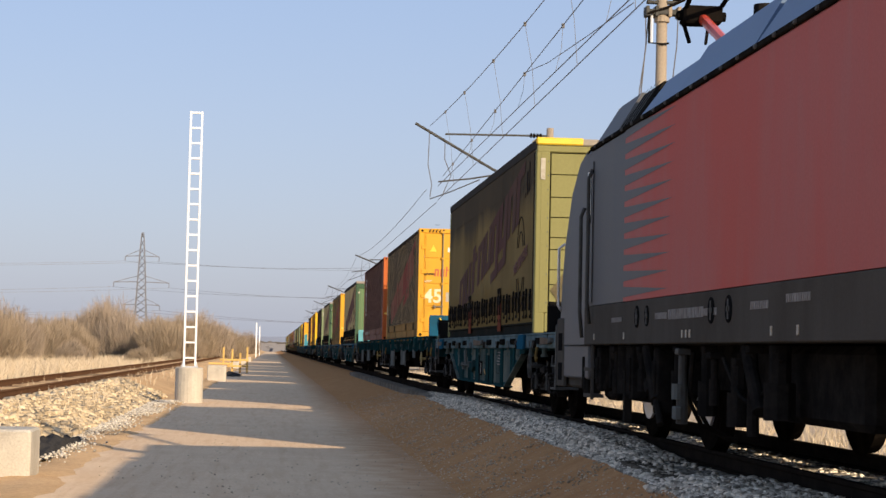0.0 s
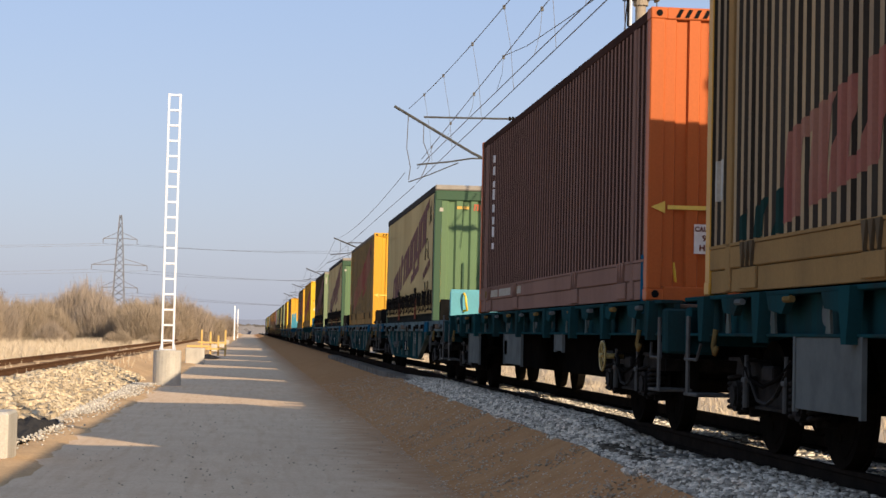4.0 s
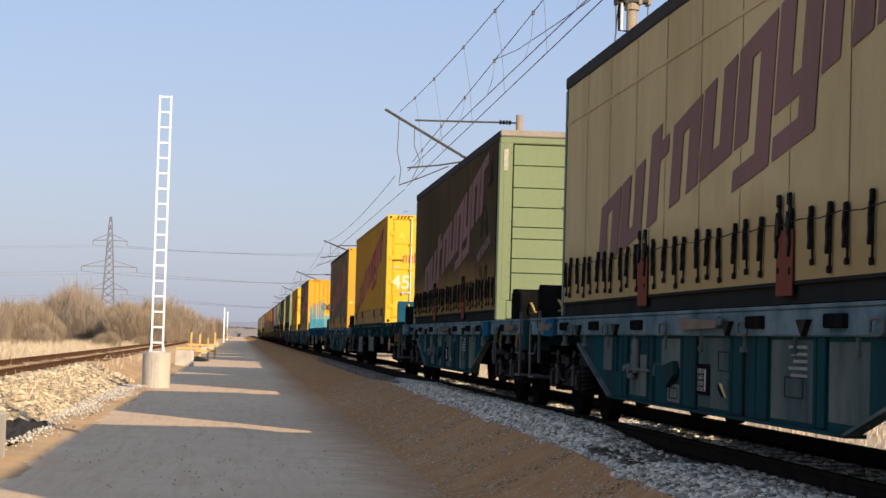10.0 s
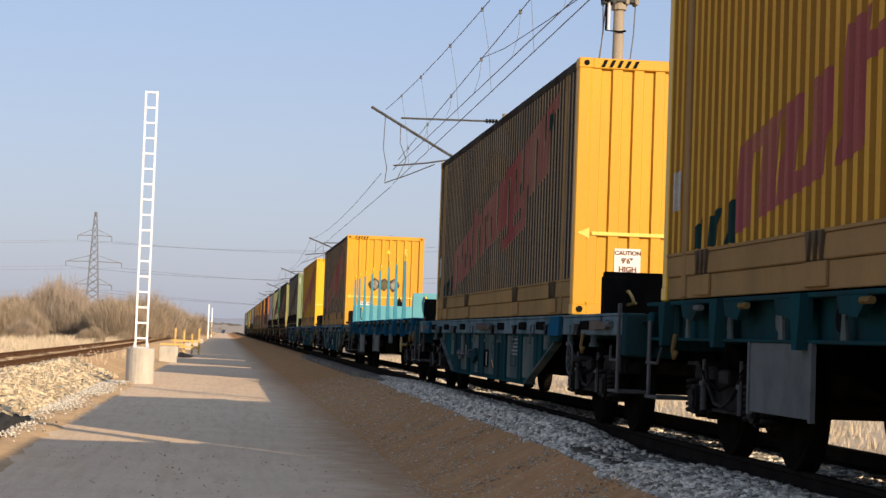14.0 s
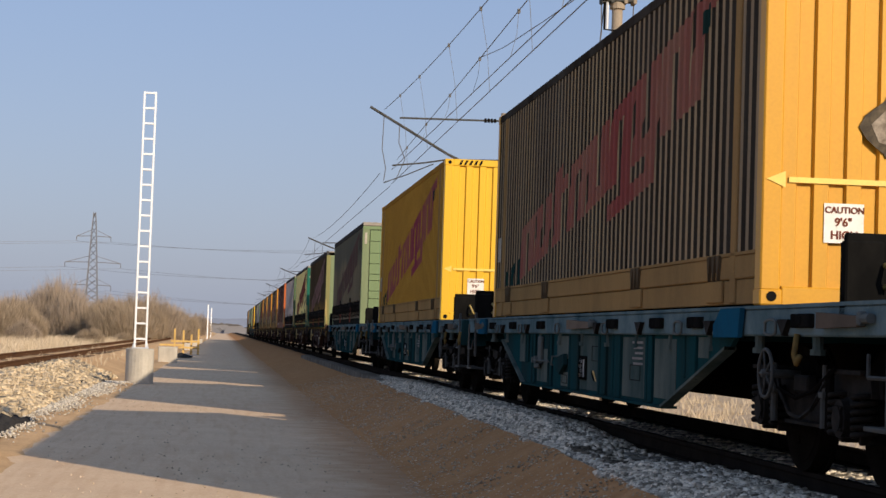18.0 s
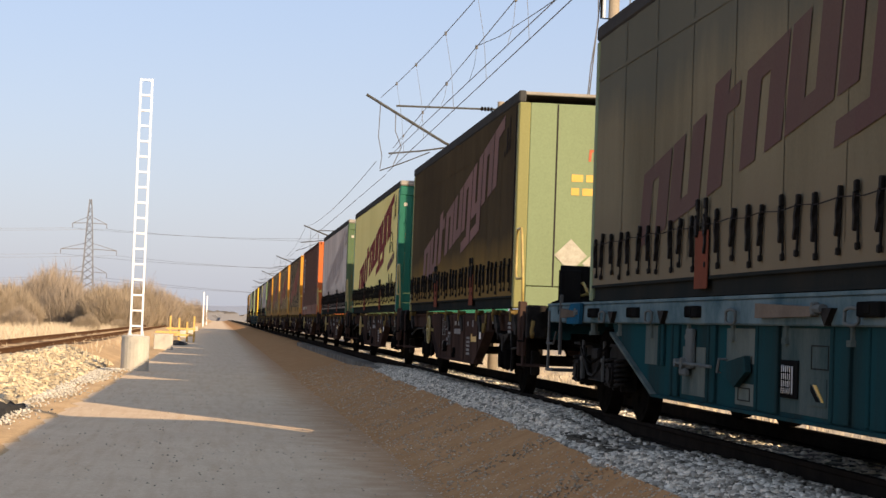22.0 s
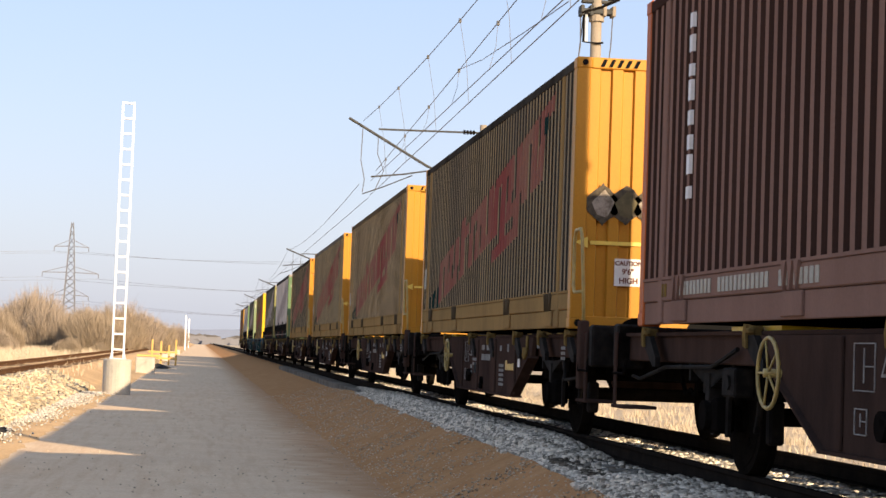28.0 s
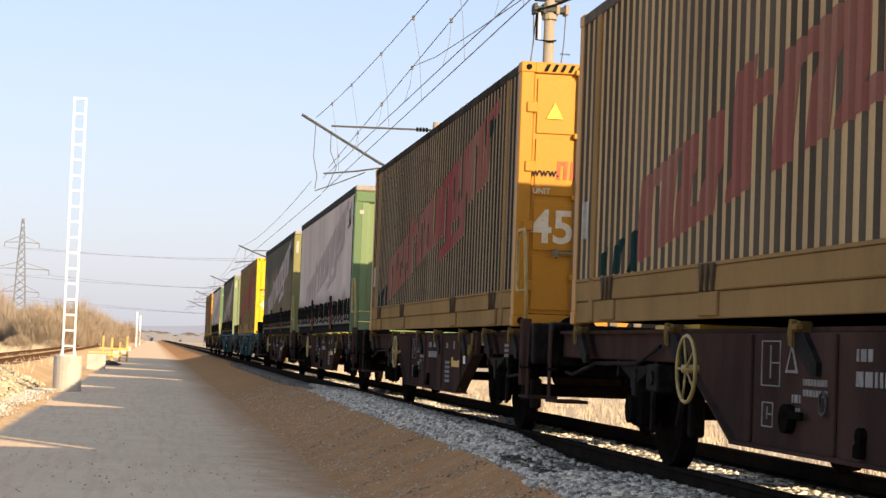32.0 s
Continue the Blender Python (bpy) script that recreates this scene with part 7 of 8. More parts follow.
def barrier():
    b = thing("timber_barrier", "yellow timber barrier with uneven posts", "barrier")
    for x, y, h in ((-3.1, 125, 0.90), (-2.5, 123.5, 0.80), (-2.0, 124, 0.55), (-1.55, 123.8, 0.92)):
        part("post", Geo().box(x - 0.06, x + 0.06, y - 0.06, y + 0.06, -0.85, h, 0.01), "wood", b)
    for z, x0, x1 in ((0.1, -3.3, -1.45), (-0.3, -2.8, -1.45), (-0.15, -4.0, -2.5)):
        part("plank", Geo().box(x0, x1, 123.2, 123.28, z - 0.06, z + 0.06, 0.008), "wood", b)
    return b


barrier()
for y, h in ((330, 5.2), (420, 5.6)):
    pm = thing("distant_mast", "slim white mast far along the road", "mast", "distant masts")
    part("shaft", Geo().box(-2.75, -2.55, y - 0.1, y + 0.1, -0.85, h), "mast_paint", pm)


def line_pole(x, y, top, r, bracket=False):
    p = thing("concrete_pole", "round grey-brown concrete pole beside the track", "pole", "poles of the overhead line")
    part("shaft", Geo().cyl((x, y, -0.7), (x, y, top), r * 1.15, 14, r * 0.85), "pole_concrete", p, "", True)
    for z in (2.2, 4.0, 5.6):
        part("band", Geo().cyl((x, y, z - 0.03), (x, y, z + 0.03), r * 1.13, 14), "dirty_grey", p)
    if bracket:
        for dy in (-0.10, 0.10):
            part("head_beam", Geo().box(x - 0.34, x + 0.36, y + dy - 0.025, y + dy + 0.025, 7.50, 7.60, 0.008), "dirty_grey", p, "grey steel head beam")
        part("head_beam", Geo().box(x - 0.30, x + 0.30, y - 0.07, y + 0.07, 7.72, 7.78, 0.008), "dirty_grey", p)
        for u in (-0.30, -0.12, 0.14, 0.32):
            part("beam_clamp", Geo().box(x + u - 0.035, x + u + 0.035, y - 0.14, y + 0.14, 7.46, 7.66, 0.01), "pole_concrete" if u > 0 else "dirty_grey", p)
        part("collar", Geo().cyl((x, y, 7.36), (x, y, 7.46), r * 1.25, 12), "pole_concrete", p)
        part("side_tube", Geo().cyl((x - 0.21, y - 0.04, 6.95), (x - 0.21, y - 0.04, 7.5), 0.035, 8), "galvanised", p, "pale tube beside the pole")
        part("tube_bracket", Geo().tube([(x - 0.26, y - 0.05, 7.48), (x - 0.26, y - 0.05, 6.95), (x, y - 0.13, 6.92), (x + 0.12, y - 0.13, 6.94)], 0.02, 6), "black_steel", p)
        for s, low in ((-1, -0.42), (1, 0.20)):
            part("side_cable", Geo().tube([(x + s * 0.32, y, 7.5), (x + s * 0.30, y, 6.9), (x + low, y, 6.0), (x + low - 0.1, y, 4.6)], 0.012, 5), "wire", p)
        for u in (-0.28, 0.28):
            for k in range(3):
                part("insulator", Geo().cyl((x + u, y, 7.80 + k * 0.1), (x + u, y, 7.86 + k * 0.1), 0.07, 10), "black_steel", p)
        part("cross_rod", Geo().tube([(x - 0.32, y - 0.12, 7.50), (x + 0.05, y - 0.12, 7.62), (x + 0.42, y - 0.12, 7.80)], 0.03, 6), "black_steel", p)
    return p


line_pole(7.36, 36.0, 8.2, 0.118, True)
line_pole(7.42, 13.5, 8.2, 0.165)
anchor = thing("anchor_insulator", "dark rod insulator on the anchor wire beside the pole", "insulator")
part("rod", Geo().cyl((6.62, 36, 5.05), (7.24, 36, 5.03), 0.03, 8), "black_steel", anchor)
for k in range(5):
    part("shed", shared("insulator_shed", lambda: Geo().cyl((-0.02, 0, 0), (0.02, 0, 0), 0.065, 10), "black_steel"), None, anchor).location = (6.72 + k * 0.09, 36, 5.045)
part("anchor_wire", Geo().tube([(6.62, 36, 5.05), (6.0, 38, 4.9)], 0.012, 5).tube([(7.24, 36, 5.03), (11.2, 34, 7.7), (16, 31, 11)], 0.012, 5).tube([(6.9, 36, 5.1), (7.0, 36, 6.3), (7.1, 36, 7.5)], 0.012, 5), "wire", anchor)


def cantilever(y, px, tip, low, tube_z, drop):
    """A pole with its bracket: upper tube, slanting tube and registration arm over the track."""
    p = line_pole(px, y, tube_z + 0.25, 0.13)
    part("slant_tube", Geo().tube([(tip[0], y, tip[1]), (low[0], y, low[1]), (px - 0.12, y, low[1] - 0.75)], 0.045, 7), "dirty_grey", p)
    part("upper_tube", Geo().tube([(tip[0] + 0.94, y, tube_z - 0.04), (px - 0.1, y, tube_z)], 0.032, 7), "dirty_grey", p)
    part("registration_arm", Geo().tube([(drop[0], y, drop[1]), (drop[0] + 1.0, y, drop[1] + 0.12), (drop[0] + 1.7, y, drop[1] + 0.25), (px - 0.1, y, drop[1] + 0.3)], 0.026, 6), "dirty_grey", p)
    part("steady_arm", Geo().tube([(drop[0] - 0.25, y, drop[1] - 0.55), (drop[0] + 0.4, y, drop[1] - 0.3), (drop[0] + 1.3, y, drop[1] + 0.1)], 0.018, 5), "dirty_grey", p)
    part("hanger", Geo().tube([(tip[0] + 0.45, y, tip[1] - 0.25), (tip[0] + 0.42, y, tip[1] - 1.3), (tip[0] + 0.55, y, tip[1] - 1.9), (tip[0] + 0.5, y, tip[1] - 2.3)], 0.014, 5), "wire", p)
    part("hanger", Geo().tube([(tip[0] + 0.94, y, tip[1] - 0.5), (tip[0] + 0.94, y, tip[1] - 1.1), (tip[0] + 1.15, y, tip[1] - 1.6), (tip[0] + 0.9, y, tip[1] - 2.2)], 0.014, 5), "wire", p)
    for k in range(4):
        part("insulator", shared("tube_insulator", lambda: Geo().cyl((-0.03, 0, 0), (0.03, 0, 0), 0.07, 8), "black_steel"), None, p).location = (px - 0.3 - 0.1 * k, y, tube_z)
    return p


cantilever(59, 8.55, (4.30, 8.02), (6.77, 6.64), 7.75, (5.05, 6.21))
for y in (122, 182, 242, 302):
    cantilever(y, 8.6, (5.2, 7.0), (6.35, 6.55), 6.75, (5.0, 5.9))


def wire(name, pts, label, r=0.0095):
    w = thing(name, label, "wire", "wires over the track")
    part("strand", Geo().tube(pts, r, 5), "wire", w)
    return w


def sagging(x0, y0, z0, x1, y1, z1, sag, n=24):
    return [(x0 + (x1 - x0) * u, y0 + (y1 - y0) * u, z0 + (z1 - z0) * u - 4 * sag * u * (1 - u)) for u in [i / n for i in range(n + 1)]]


# two overlapping catenaries: each a bearer wire above a contact wire
MESSENGER = [sagging(4.95, 9, 7.95, 4.75, 59, 7.95, 0.52, 48), sagging(5.2, -5, 8.0, 5.2, 59, 6.4, 0.05, 60)]
CONTACT = [sagging(5.1, -6, 6.12, 5.05, 59, 6.08, 0.0, 60), sagging(5.1, -6, 6.12, 5.05, 59, 5.63, 0.0, 60)]
wire("bearer_wire", sagging(4.95, 9, 7.95, 5.0, -50, 7.9, 0.5), "thin dark bearer wire of the overhead line")
wire("stitch_wire", [(5.2, 40, 6.87), (5.15, 36, 6.5), (5.1, 31, 6.2), (5.1, 27, 6.02)], "thin dark stitch wire", 0.008)
for pts in MESSENGER:
    wire("bearer_wire", pts, "thin dark bearer wire of the overhead line")
for pts in CONTACT:
    wire("contact_wire", pts, "thin dark contact wire of the overhead line")
for y0, y1 in ((59, 122), (122, 182), (182, 242), (242, 302)):
    z0 = 5.95 if y0 == 59 else 6.9
    wire("bearer_wire", sagging(4.68 if y0 == 59 else 5.3, y0, z0, 5.3, y1, 6.9, 0.35 if y0 == 59 else 0.8), "thin dark bearer wire of the overhead line")
    wire("contact_wire", sagging(5.0, y0, 5.55, 5.05, y1, 5.6, 0.0), "thin dark contact wire of the overhead line")
for k, (a, b, n) in enumerate(((MESSENGER[0], CONTACT[1], 9), (MESSENGER[1], CONTACT[0], 9))):
    hang = thing("droppers", "thin dropper wires between the overhead wires", "wire", "wires over the track")
    for i in range(n):
        y = 11 + i * 5.3 + k * 2.5
        p = min(a, key=lambda q: abs(q[1] - y))
        q = min(b, key=lambda s: abs(s[1] - p[1]))
        part("dropper", Geo().tube([p, ((p[0] + q[0]) / 2 + 0.04, p[1], (p[2] + q[2]) / 2), (q[0], p[1], q[2])], 0.0055, 4), "wire", hang)
        part("clamp", Geo().box(p[0] - 0.025, p[0] + 0.025, p[1] - 0.04, p[1] + 0.04, p[2] - 0.05, p[2] + 0.03), "wire", hang)


# ---------------------------------------------------------------- power pylons
def pylon(x, y, top, arms, half=3.0):
    p = thing("lattice_pylon", "grey steel lattice power pylon", "pylon", "power pylons")
    base = -0.7

    def width(z):
        return half * (1 - (z - base) / (top - base)) ** 0.8 * 0.9 + 0.25
    levels = [base + (top - base) * k / 16 for k in range(17)]
    legs, braces = Geo(), Geo()
    for sx in (-1, 1):
        for sy in (-1, 1):
            legs.tube([(x + sx * width(z), y + sy * width(z), z) for z in levels], 0.16, 4)
    for a, b in zip(levels[:-1], levels[1:]):
        wa, wb = width(a), width(b)
        for sy in (-1, 1):
            braces.tube([(x - wa, y + sy * wa, a), (x + wb, y + sy * wb, b)], 0.08, 3)
            braces.tube([(x + wa, y + sy * wa, a), (x - wb, y + sy * wb, b)], 0.08, 3)
            braces.tube([(x + sy * wa, y - wa, a), (x + sy * wb, y + wb, b)], 0.08, 3)
    part("leg_frame", legs, "pylon_steel", p)
    part("bracing", braces, "pylon_steel", p)
    for z, reach in arms:
        g = Geo()
        for s in (-1, 1):
            g.tube([(x + s * width(z), y, z), (x + s * reach, y, z - 0.2)], 0.16, 4)
            g.tube([(x + s * width(z), y, z + 1.7), (x + s * reach, y, z - 0.2)], 0.12, 4)
            g.cyl((x + s * reach, y, z - 0.2), (x + s * reach, y, z - 1.5), 0.12, 5)
        part("cross_arm", g, "pylon_steel", p)
    return p


pylon(-38.3, 560, 33.9, ((27.0, 4.9), (19.4, 8.0), (12.8, 5.4)), 2.0)
pylon(118, 560, 60, ((46, 6), (36, 9), (28, 6)), 5)
POWER = thing("power_lines", "thin sagging power lines across the sky", "power line")
for z, reach in ((25.4, 4.9), (17.8, 8.0), (11.2, 5.4)):
    for s in (-1, 1):
        part("power_cable", Geo().tube(sagging(-38.4 + s * reach, 560, z, 118 + s * reach, 560 + 10 * s, z * 1.35, 4.5, 30), 0.045, 3), "pylon_steel", POWER)
        part("power_cable", Geo().tube(sagging(-38.4 + s * reach, 560, z, -300 + s * reach, 480 + 10 * s, z + 1, 5.0, 20), 0.045, 3), "pylon_steel", POWER)



# ---------------------------------------------------------------- stones, grass and shrubs
def rocks(count, region, size, material, name, label, flat=0.75, sink=0.3, seed=1):
    """Many small broken stones strewn by region(rng) -> x, y, z arrays, as one mesh."""
    rng = np.random.default_rng(seed)
    x, y, z = region(rng, count)
    count = len(x)
    base = np.array([(-1, -1, -1), (1, -1, -1), (1, 1, -1), (-1, 1, -1), (-1, -1, 1), (1, -1, 1), (1, 1, 1), (-1, 1, 1)], float) * 0.55
    quads = np.array([(0, 3, 2, 1), (4, 5, 6, 7), (0, 1, 5, 4), (1, 2, 6, 5), (2, 3, 7, 6), (3, 0, 4, 7)])
    v = base[None] * rng.uniform(0.55, 1.25, (count, 8, 3))
    s = size * rng.uniform(0.6, 1.5, (count, 1, 1))
    v = v * s
    v[..., 2] *= flat
    a, b = rng.uniform(0, 6.28, count), rng.uniform(-0.7, 0.7, count)
    ca, sa, cb, sb = np.cos(a)[:, None], np.sin(a)[:, None], np.cos(b)[:, None], np.sin(b)[:, None]
    vx, vz = v[..., 0] * cb + v[..., 2] * sb, -v[..., 0] * sb + v[..., 2] * cb
    vy = v[..., 1]
    out = np.stack([vx * ca - vy * sa + x[:, None], vx * sa + vy * ca + y[:, None], vz + (z + s[:, 0, 0] * (0.5 - sink))[:, None]], -1)
    me = bpy.data.meshes.new(name)
    n = count
    me.vertices.add(n * 8)
    me.vertices.foreach_set("co", out.reshape(-1))
    me.loops.add(n * 24)
    me.loops.foreach_set("vertex_index", (quads[None] + (np.arange(n) * 8)[:, None, None]).reshape(-1).astype(np.int32))
    me.polygons.add(n * 6)
    me.polygons.foreach_set("loop_start", np.arange(0, n * 24, 4, dtype=np.int32))
    me.update(calc_edges=True)
    me.materials.append(M[material])
    return tagged(new(name, me), label, "stones", "", "stuff")


def near_y(rng, n, a, b, bias=1.7):
    return a + (b - a) * rng.random(n) ** bias


def shoulder_region(rng, n):
    y = near_y(rng, n, 11, 56, 1.25)
    edge = np.interp(y, EDGE_Y, EDGE_X) + 0.03 + 0.05 * np.sin(y * 1.1) + 0.03 * np.sin(y * 3.7 + 1)
    x = edge + (4.27 - edge) * rng.random(n)
    rise = np.clip((x - edge) / 0.34, 0, 1)
    keep = ~((x > 3.62 + 0.08 * np.sin(y * 2.1)) & (y > 16.3) & (y < 19.4) & (rng.random(n) < 0.92))
    x, y, rise = x[keep], y[keep], rise[keep]
    return x, y, -0.27 + (0.05 + heap(y)) * rise + rng.uniform(-0.012, 0.02, len(x))


def dark_region(rng, n):
    y = rng.uniform(16.2, 19.6, n)
    return 3.6 + 0.67 * rng.random(n), y, -0.235 + heap(y) * 0.8


def between_region(rng, n):
    y = near_y(rng, n, 11, 75, 1.3)
    x = np.where(rng.random(n) < 0.5, rng.uniform(4.45, 5.78, n), rng.uniform(5.95, 7.3, n))
    return x, y, np.interp(x, [4.4, 6.6, 7.3], [-0.21, -0.21, -0.5])


def bank_region(rng, n):
    y = near_y(rng, n, 17, 62, 1.2)
    x = rng.uniform(-5.0, -3.35, n)
    return x, y, np.interp(x, [-5, -4.7, -4.1, -3.4], [-0.26, -0.25, -0.46, -0.72]) + rng.uniform(-0.03, 0.03, n)


def foot_region(rng, n):
    y = near_y(rng, n, 24, 56, 1.0)
    x = -3.62 + 0.011 * (y - 24) + 0.15 * np.sin(y * 0.7) + rng.normal(0, 0.27, n)
    return x, y, np.full(n, -0.72) + 0.05 * rng.random(n)


rocks(66000, shoulder_region, 0.037, "stones", "ballast_shoulder", "loose grey crushed stones beside the rail", seed=1)
rocks(30000, between_region, 0.043, "sun_pale_stones", "ballast_between_rails", "loose crushed stones between the rails, sun put into their pale colour", seed=2)
rocks(4200, dark_region, 0.038, "dark_stones", "dark_ballast_patch", "patch of dark crushed stones by the rail", seed=6)
rocks(9000, bank_region, 0.10, "yellow_stones", "bank_stones", "yellowish broken stones on the bank", seed=3)
rocks(16000, foot_region, 0.025, "pale_stones", "gravel_ridge", "low ridge of pale grey gravel along the verge", seed=4)


def road_grit(rng, n):
    y = near_y(rng, n, 13, 45, 1.5)
    return rng.uniform(-2.8, 2.3, n), y, np.full(n, ROAD_Z)


def soil_region(rng, n):
    y = near_y(rng, n, 11, 60, 1.5)
    e = np.interp(y, EDGE_Y, EDGE_X)
    u = rng.random(n)
    return 2.0 + (e - 2.0) * u, y, -0.76 + 0.542 * np.clip((u * (e - 2.0) - 0.2) / (e - 2.2), 0, 1) ** 1.25


rocks(9000, soil_region, 0.017, "pebbles", "soil_pebbles", "small pebbles strewn over the brown earth bank", 0.6, 0.35, seed=9)
rocks(700, road_grit, 0.012, "pebbles", "road_grit", "scattered grit on the road", seed=5)


def tarp(x, y, sx, sy):
    t = thing("black_sheeting", "crumpled black plastic sheeting with pale gravel on it", "sheeting")
    n = 14
    verts = []
    for j in range(n + 1):
        for i in range(n + 1):
            u, v = i / n - 0.5, j / n - 0.5
            h = max(0, 0.16 * (1 - 4 * u * u) * (1 - 4 * v * v)) + 0.10 * noise.noise((u * 6 + x, v * 6, 1.0)) * (1 - 3.2 * u * u)
            verts.append((x + sx * (u + 0.1 * noise.noise((u * 3, v * 3, 5.0 + x))), y + sy * (v + 0.1 * noise.noise((u * 3, v * 3, 9.0))), -0.71 + max(0.0, h)))
    part("sheet", Geo().add(verts, [(j * (n + 1) + i, j * (n + 1) + i + 1, (j + 1) * (n + 1) + i + 1, (j + 1) * (n + 1) + i) for j in range(n) for i in range(n)]), "tarp", t)
    return t


tarp(-3.42, 30.0, 0.75, 6.0)
tarp(-3.66, 50.0, 0.6, 4.5)
tarp(-3.75, 41.0, 0.5, 2.0)
tarp(-2.4, 112.0, 1.3, 6.0)


def blades(count, region, height, width, material, name, label, seed=1, lean=0.35):
    """Upright dry blades, each a thin bent strip of two quads narrowing to its tip."""
    rng = np.random.default_rng(seed)
    x, y, z = region(rng, count)
    h = height * rng.uniform(0.4, 1.3, count)
    a = rng.uniform(0, 6.28, count)
    dx, dy = np.cos(a), np.sin(a)
    lx, ly = rng.normal(0, lean, count) * h, rng.normal(0, lean, count) * h
    w = width * rng.uniform(0.6, 1.4, count)
    rows = []
    for t, k in ((0, 1.0), (0.55, 0.75), (1.0, 0.12)):
        cx, cy, cz = x + lx * t * t, y + ly * t * t, z + h * t
        rows.append(np.stack([cx - dx * w * k, cy - dy * w * k, cz], -1))
        rows.append(np.stack([cx + dx * w * k, cy + dy * w * k, cz], -1))
    out = np.stack(rows, 1)
    quads = np.array([(0, 1, 3, 2), (2, 3, 5, 4)])
    me = bpy.data.meshes.new(name)
    me.vertices.add(count * 6)
    me.vertices.foreach_set("co", out.reshape(-1))
    me.loops.add(count * 8)
    me.loops.foreach_set("vertex_index", (quads[None] + (np.arange(count) * 6)[:, None, None]).reshape(-1).astype(np.int32))
    me.polygons.add(count * 2)
    me.polygons.foreach_set("loop_start", np.arange(0, count * 8, 4, dtype=np.int32))
    me.update(calc_edges=True)
    me.materials.append(M[material])
    return tagged(new(name, me), label, "grass", "", "stuff")


def right_field(rng, n):
    tuft_y, tuft_x = near_y(rng, 420, 18, 140, 1.4), 10.0 + 11 * rng.random(420) ** 1.2
    k = rng.integers(0, 420, n)
    loose = rng.random(n) < 0.3
    y = np.where(loose, near_y(rng, n, 18, 140, 1.4), tuft_y[k] + rng.normal(0, 0.22, n))
    x = np.where(loose, 9.6 + 11.5 * rng.random(n) ** 1.2, tuft_x[k] + rng.normal(0, 0.22, n))
    return x, y, np.full(n, -0.76)


def left_field(rng, n):
    y = near_y(rng, n, 45, 260, 1.2)
    return -8.8 - (4 + 0.10 * y) * rng.random(n) ** 1.3, y, np.full(n, -0.62)


def bank_tufts(rng, n):
    y = near_y(rng, n, 22, 110, 1.2)
    return rng.choice([-4.9, -4.2, -8.4, -6.1], n) + rng.normal(0, 0.35, n), y, np.full(n, -0.34)


blades(26000, right_field, 0.25, 0.009, "straw", "dry_grass_beside_track", "tall dry straw grass beyond the track", 11)
blades(26000, left_field, 0.55, 0.016, "straw", "dry_grass_field", "tall dry straw grass behind the old track", 12)
blades(900, bank_tufts, 0.24, 0.012, "straw", "dry_tufts", "dry tufts of grass on the bank", 13)


def shrub_meshes(seed, height, spread, twigs):
    """Trunk stems and a crown of many thin upward twigs."""
    rnd = random.Random(seed)
    stems, crown = Geo(), Geo()
    for s in range(7):
        a, r = rnd.uniform(0, 6.28), rnd.uniform(0.0, 0.28) * spread
        x, y = r * math.cos(a), r * math.sin(a)
        k = rnd.uniform(0.5, 0.85)
        stems.tube([(x * 0.4, y * 0.4, -0.1), (x * 0.8, y * 0.8, height * 0.25 * k), (x * 1.5, y * 1.5, height * 0.55 * k), (x * 2.2, y * 2.2, height * 0.9 * k)], 0.022 * height / 3, 4)
    for t in range(twigs):
        a, q = rnd.uniform(0, 6.28), rnd.random() ** 0.5
        r = spread * q
        lump = 0.72 + 0.28 * math.sin(a * 3 + seed) * math.cos(a * 2 - seed) + 0.18 * rnd.random()
        top = height * lump * math.sqrt(max(0.05, 1 - 0.8 * q * q))
        z0 = top * rnd.uniform(0.12, 0.75)
        x, y = r * math.cos(a), r * math.sin(a)
        ln = height * rnd.uniform(0.09, 0.26)
        tx, ty = x * 0.10 + rnd.gauss(0, 0.26) * ln, y * 0.10 + rnd.gauss(0, 0.26) * ln
        w = rnd.uniform(0.006, 0.012) * height / 3
        b = rnd.uniform(0, 3.14)
        ux, uy = w * math.cos(b), w * math.sin(b)
        crown.add([(x - ux, y - uy, z0), (x + ux, y + uy, z0), (x + tx + ux * 0.3, y + ty + uy * 0.3, z0 + ln), (x + tx - ux * 0.3, y + ty - uy * 0.3, z0 + ln)], [(0, 1, 2, 3)])
    return stems, crown


def plant(me_stems, me_crown, x, y, s, turn, label):
    p = thing("bare_shrub", label, "shrub", "bare shrubs behind the old track")
    part("stem_clump", me_stems, None, p)
    part("crown", me_crown, None, p)
    p.matrix_basis = Matrix.LocRotScale((x, y, -0.66), Euler((0, 0, turn)), (s, s, s))


KINDS = []
for seed, h, sp, n, m in ((1, 4.2, 2.5, 17000, "twigs"), (2, 5.0, 2.3, 9500, "twigs_grey"), (3, 4.2, 2.7, 16000, "twigs"), (4, 5.4, 2.5, 8500, "twigs_grey")):
    a, b = shrub_meshes(seed, h, sp, n)
    KINDS.append((a.mesh("stems", "twigs_grey"), b.mesh("crown", m)))
rnd = random.Random(21)
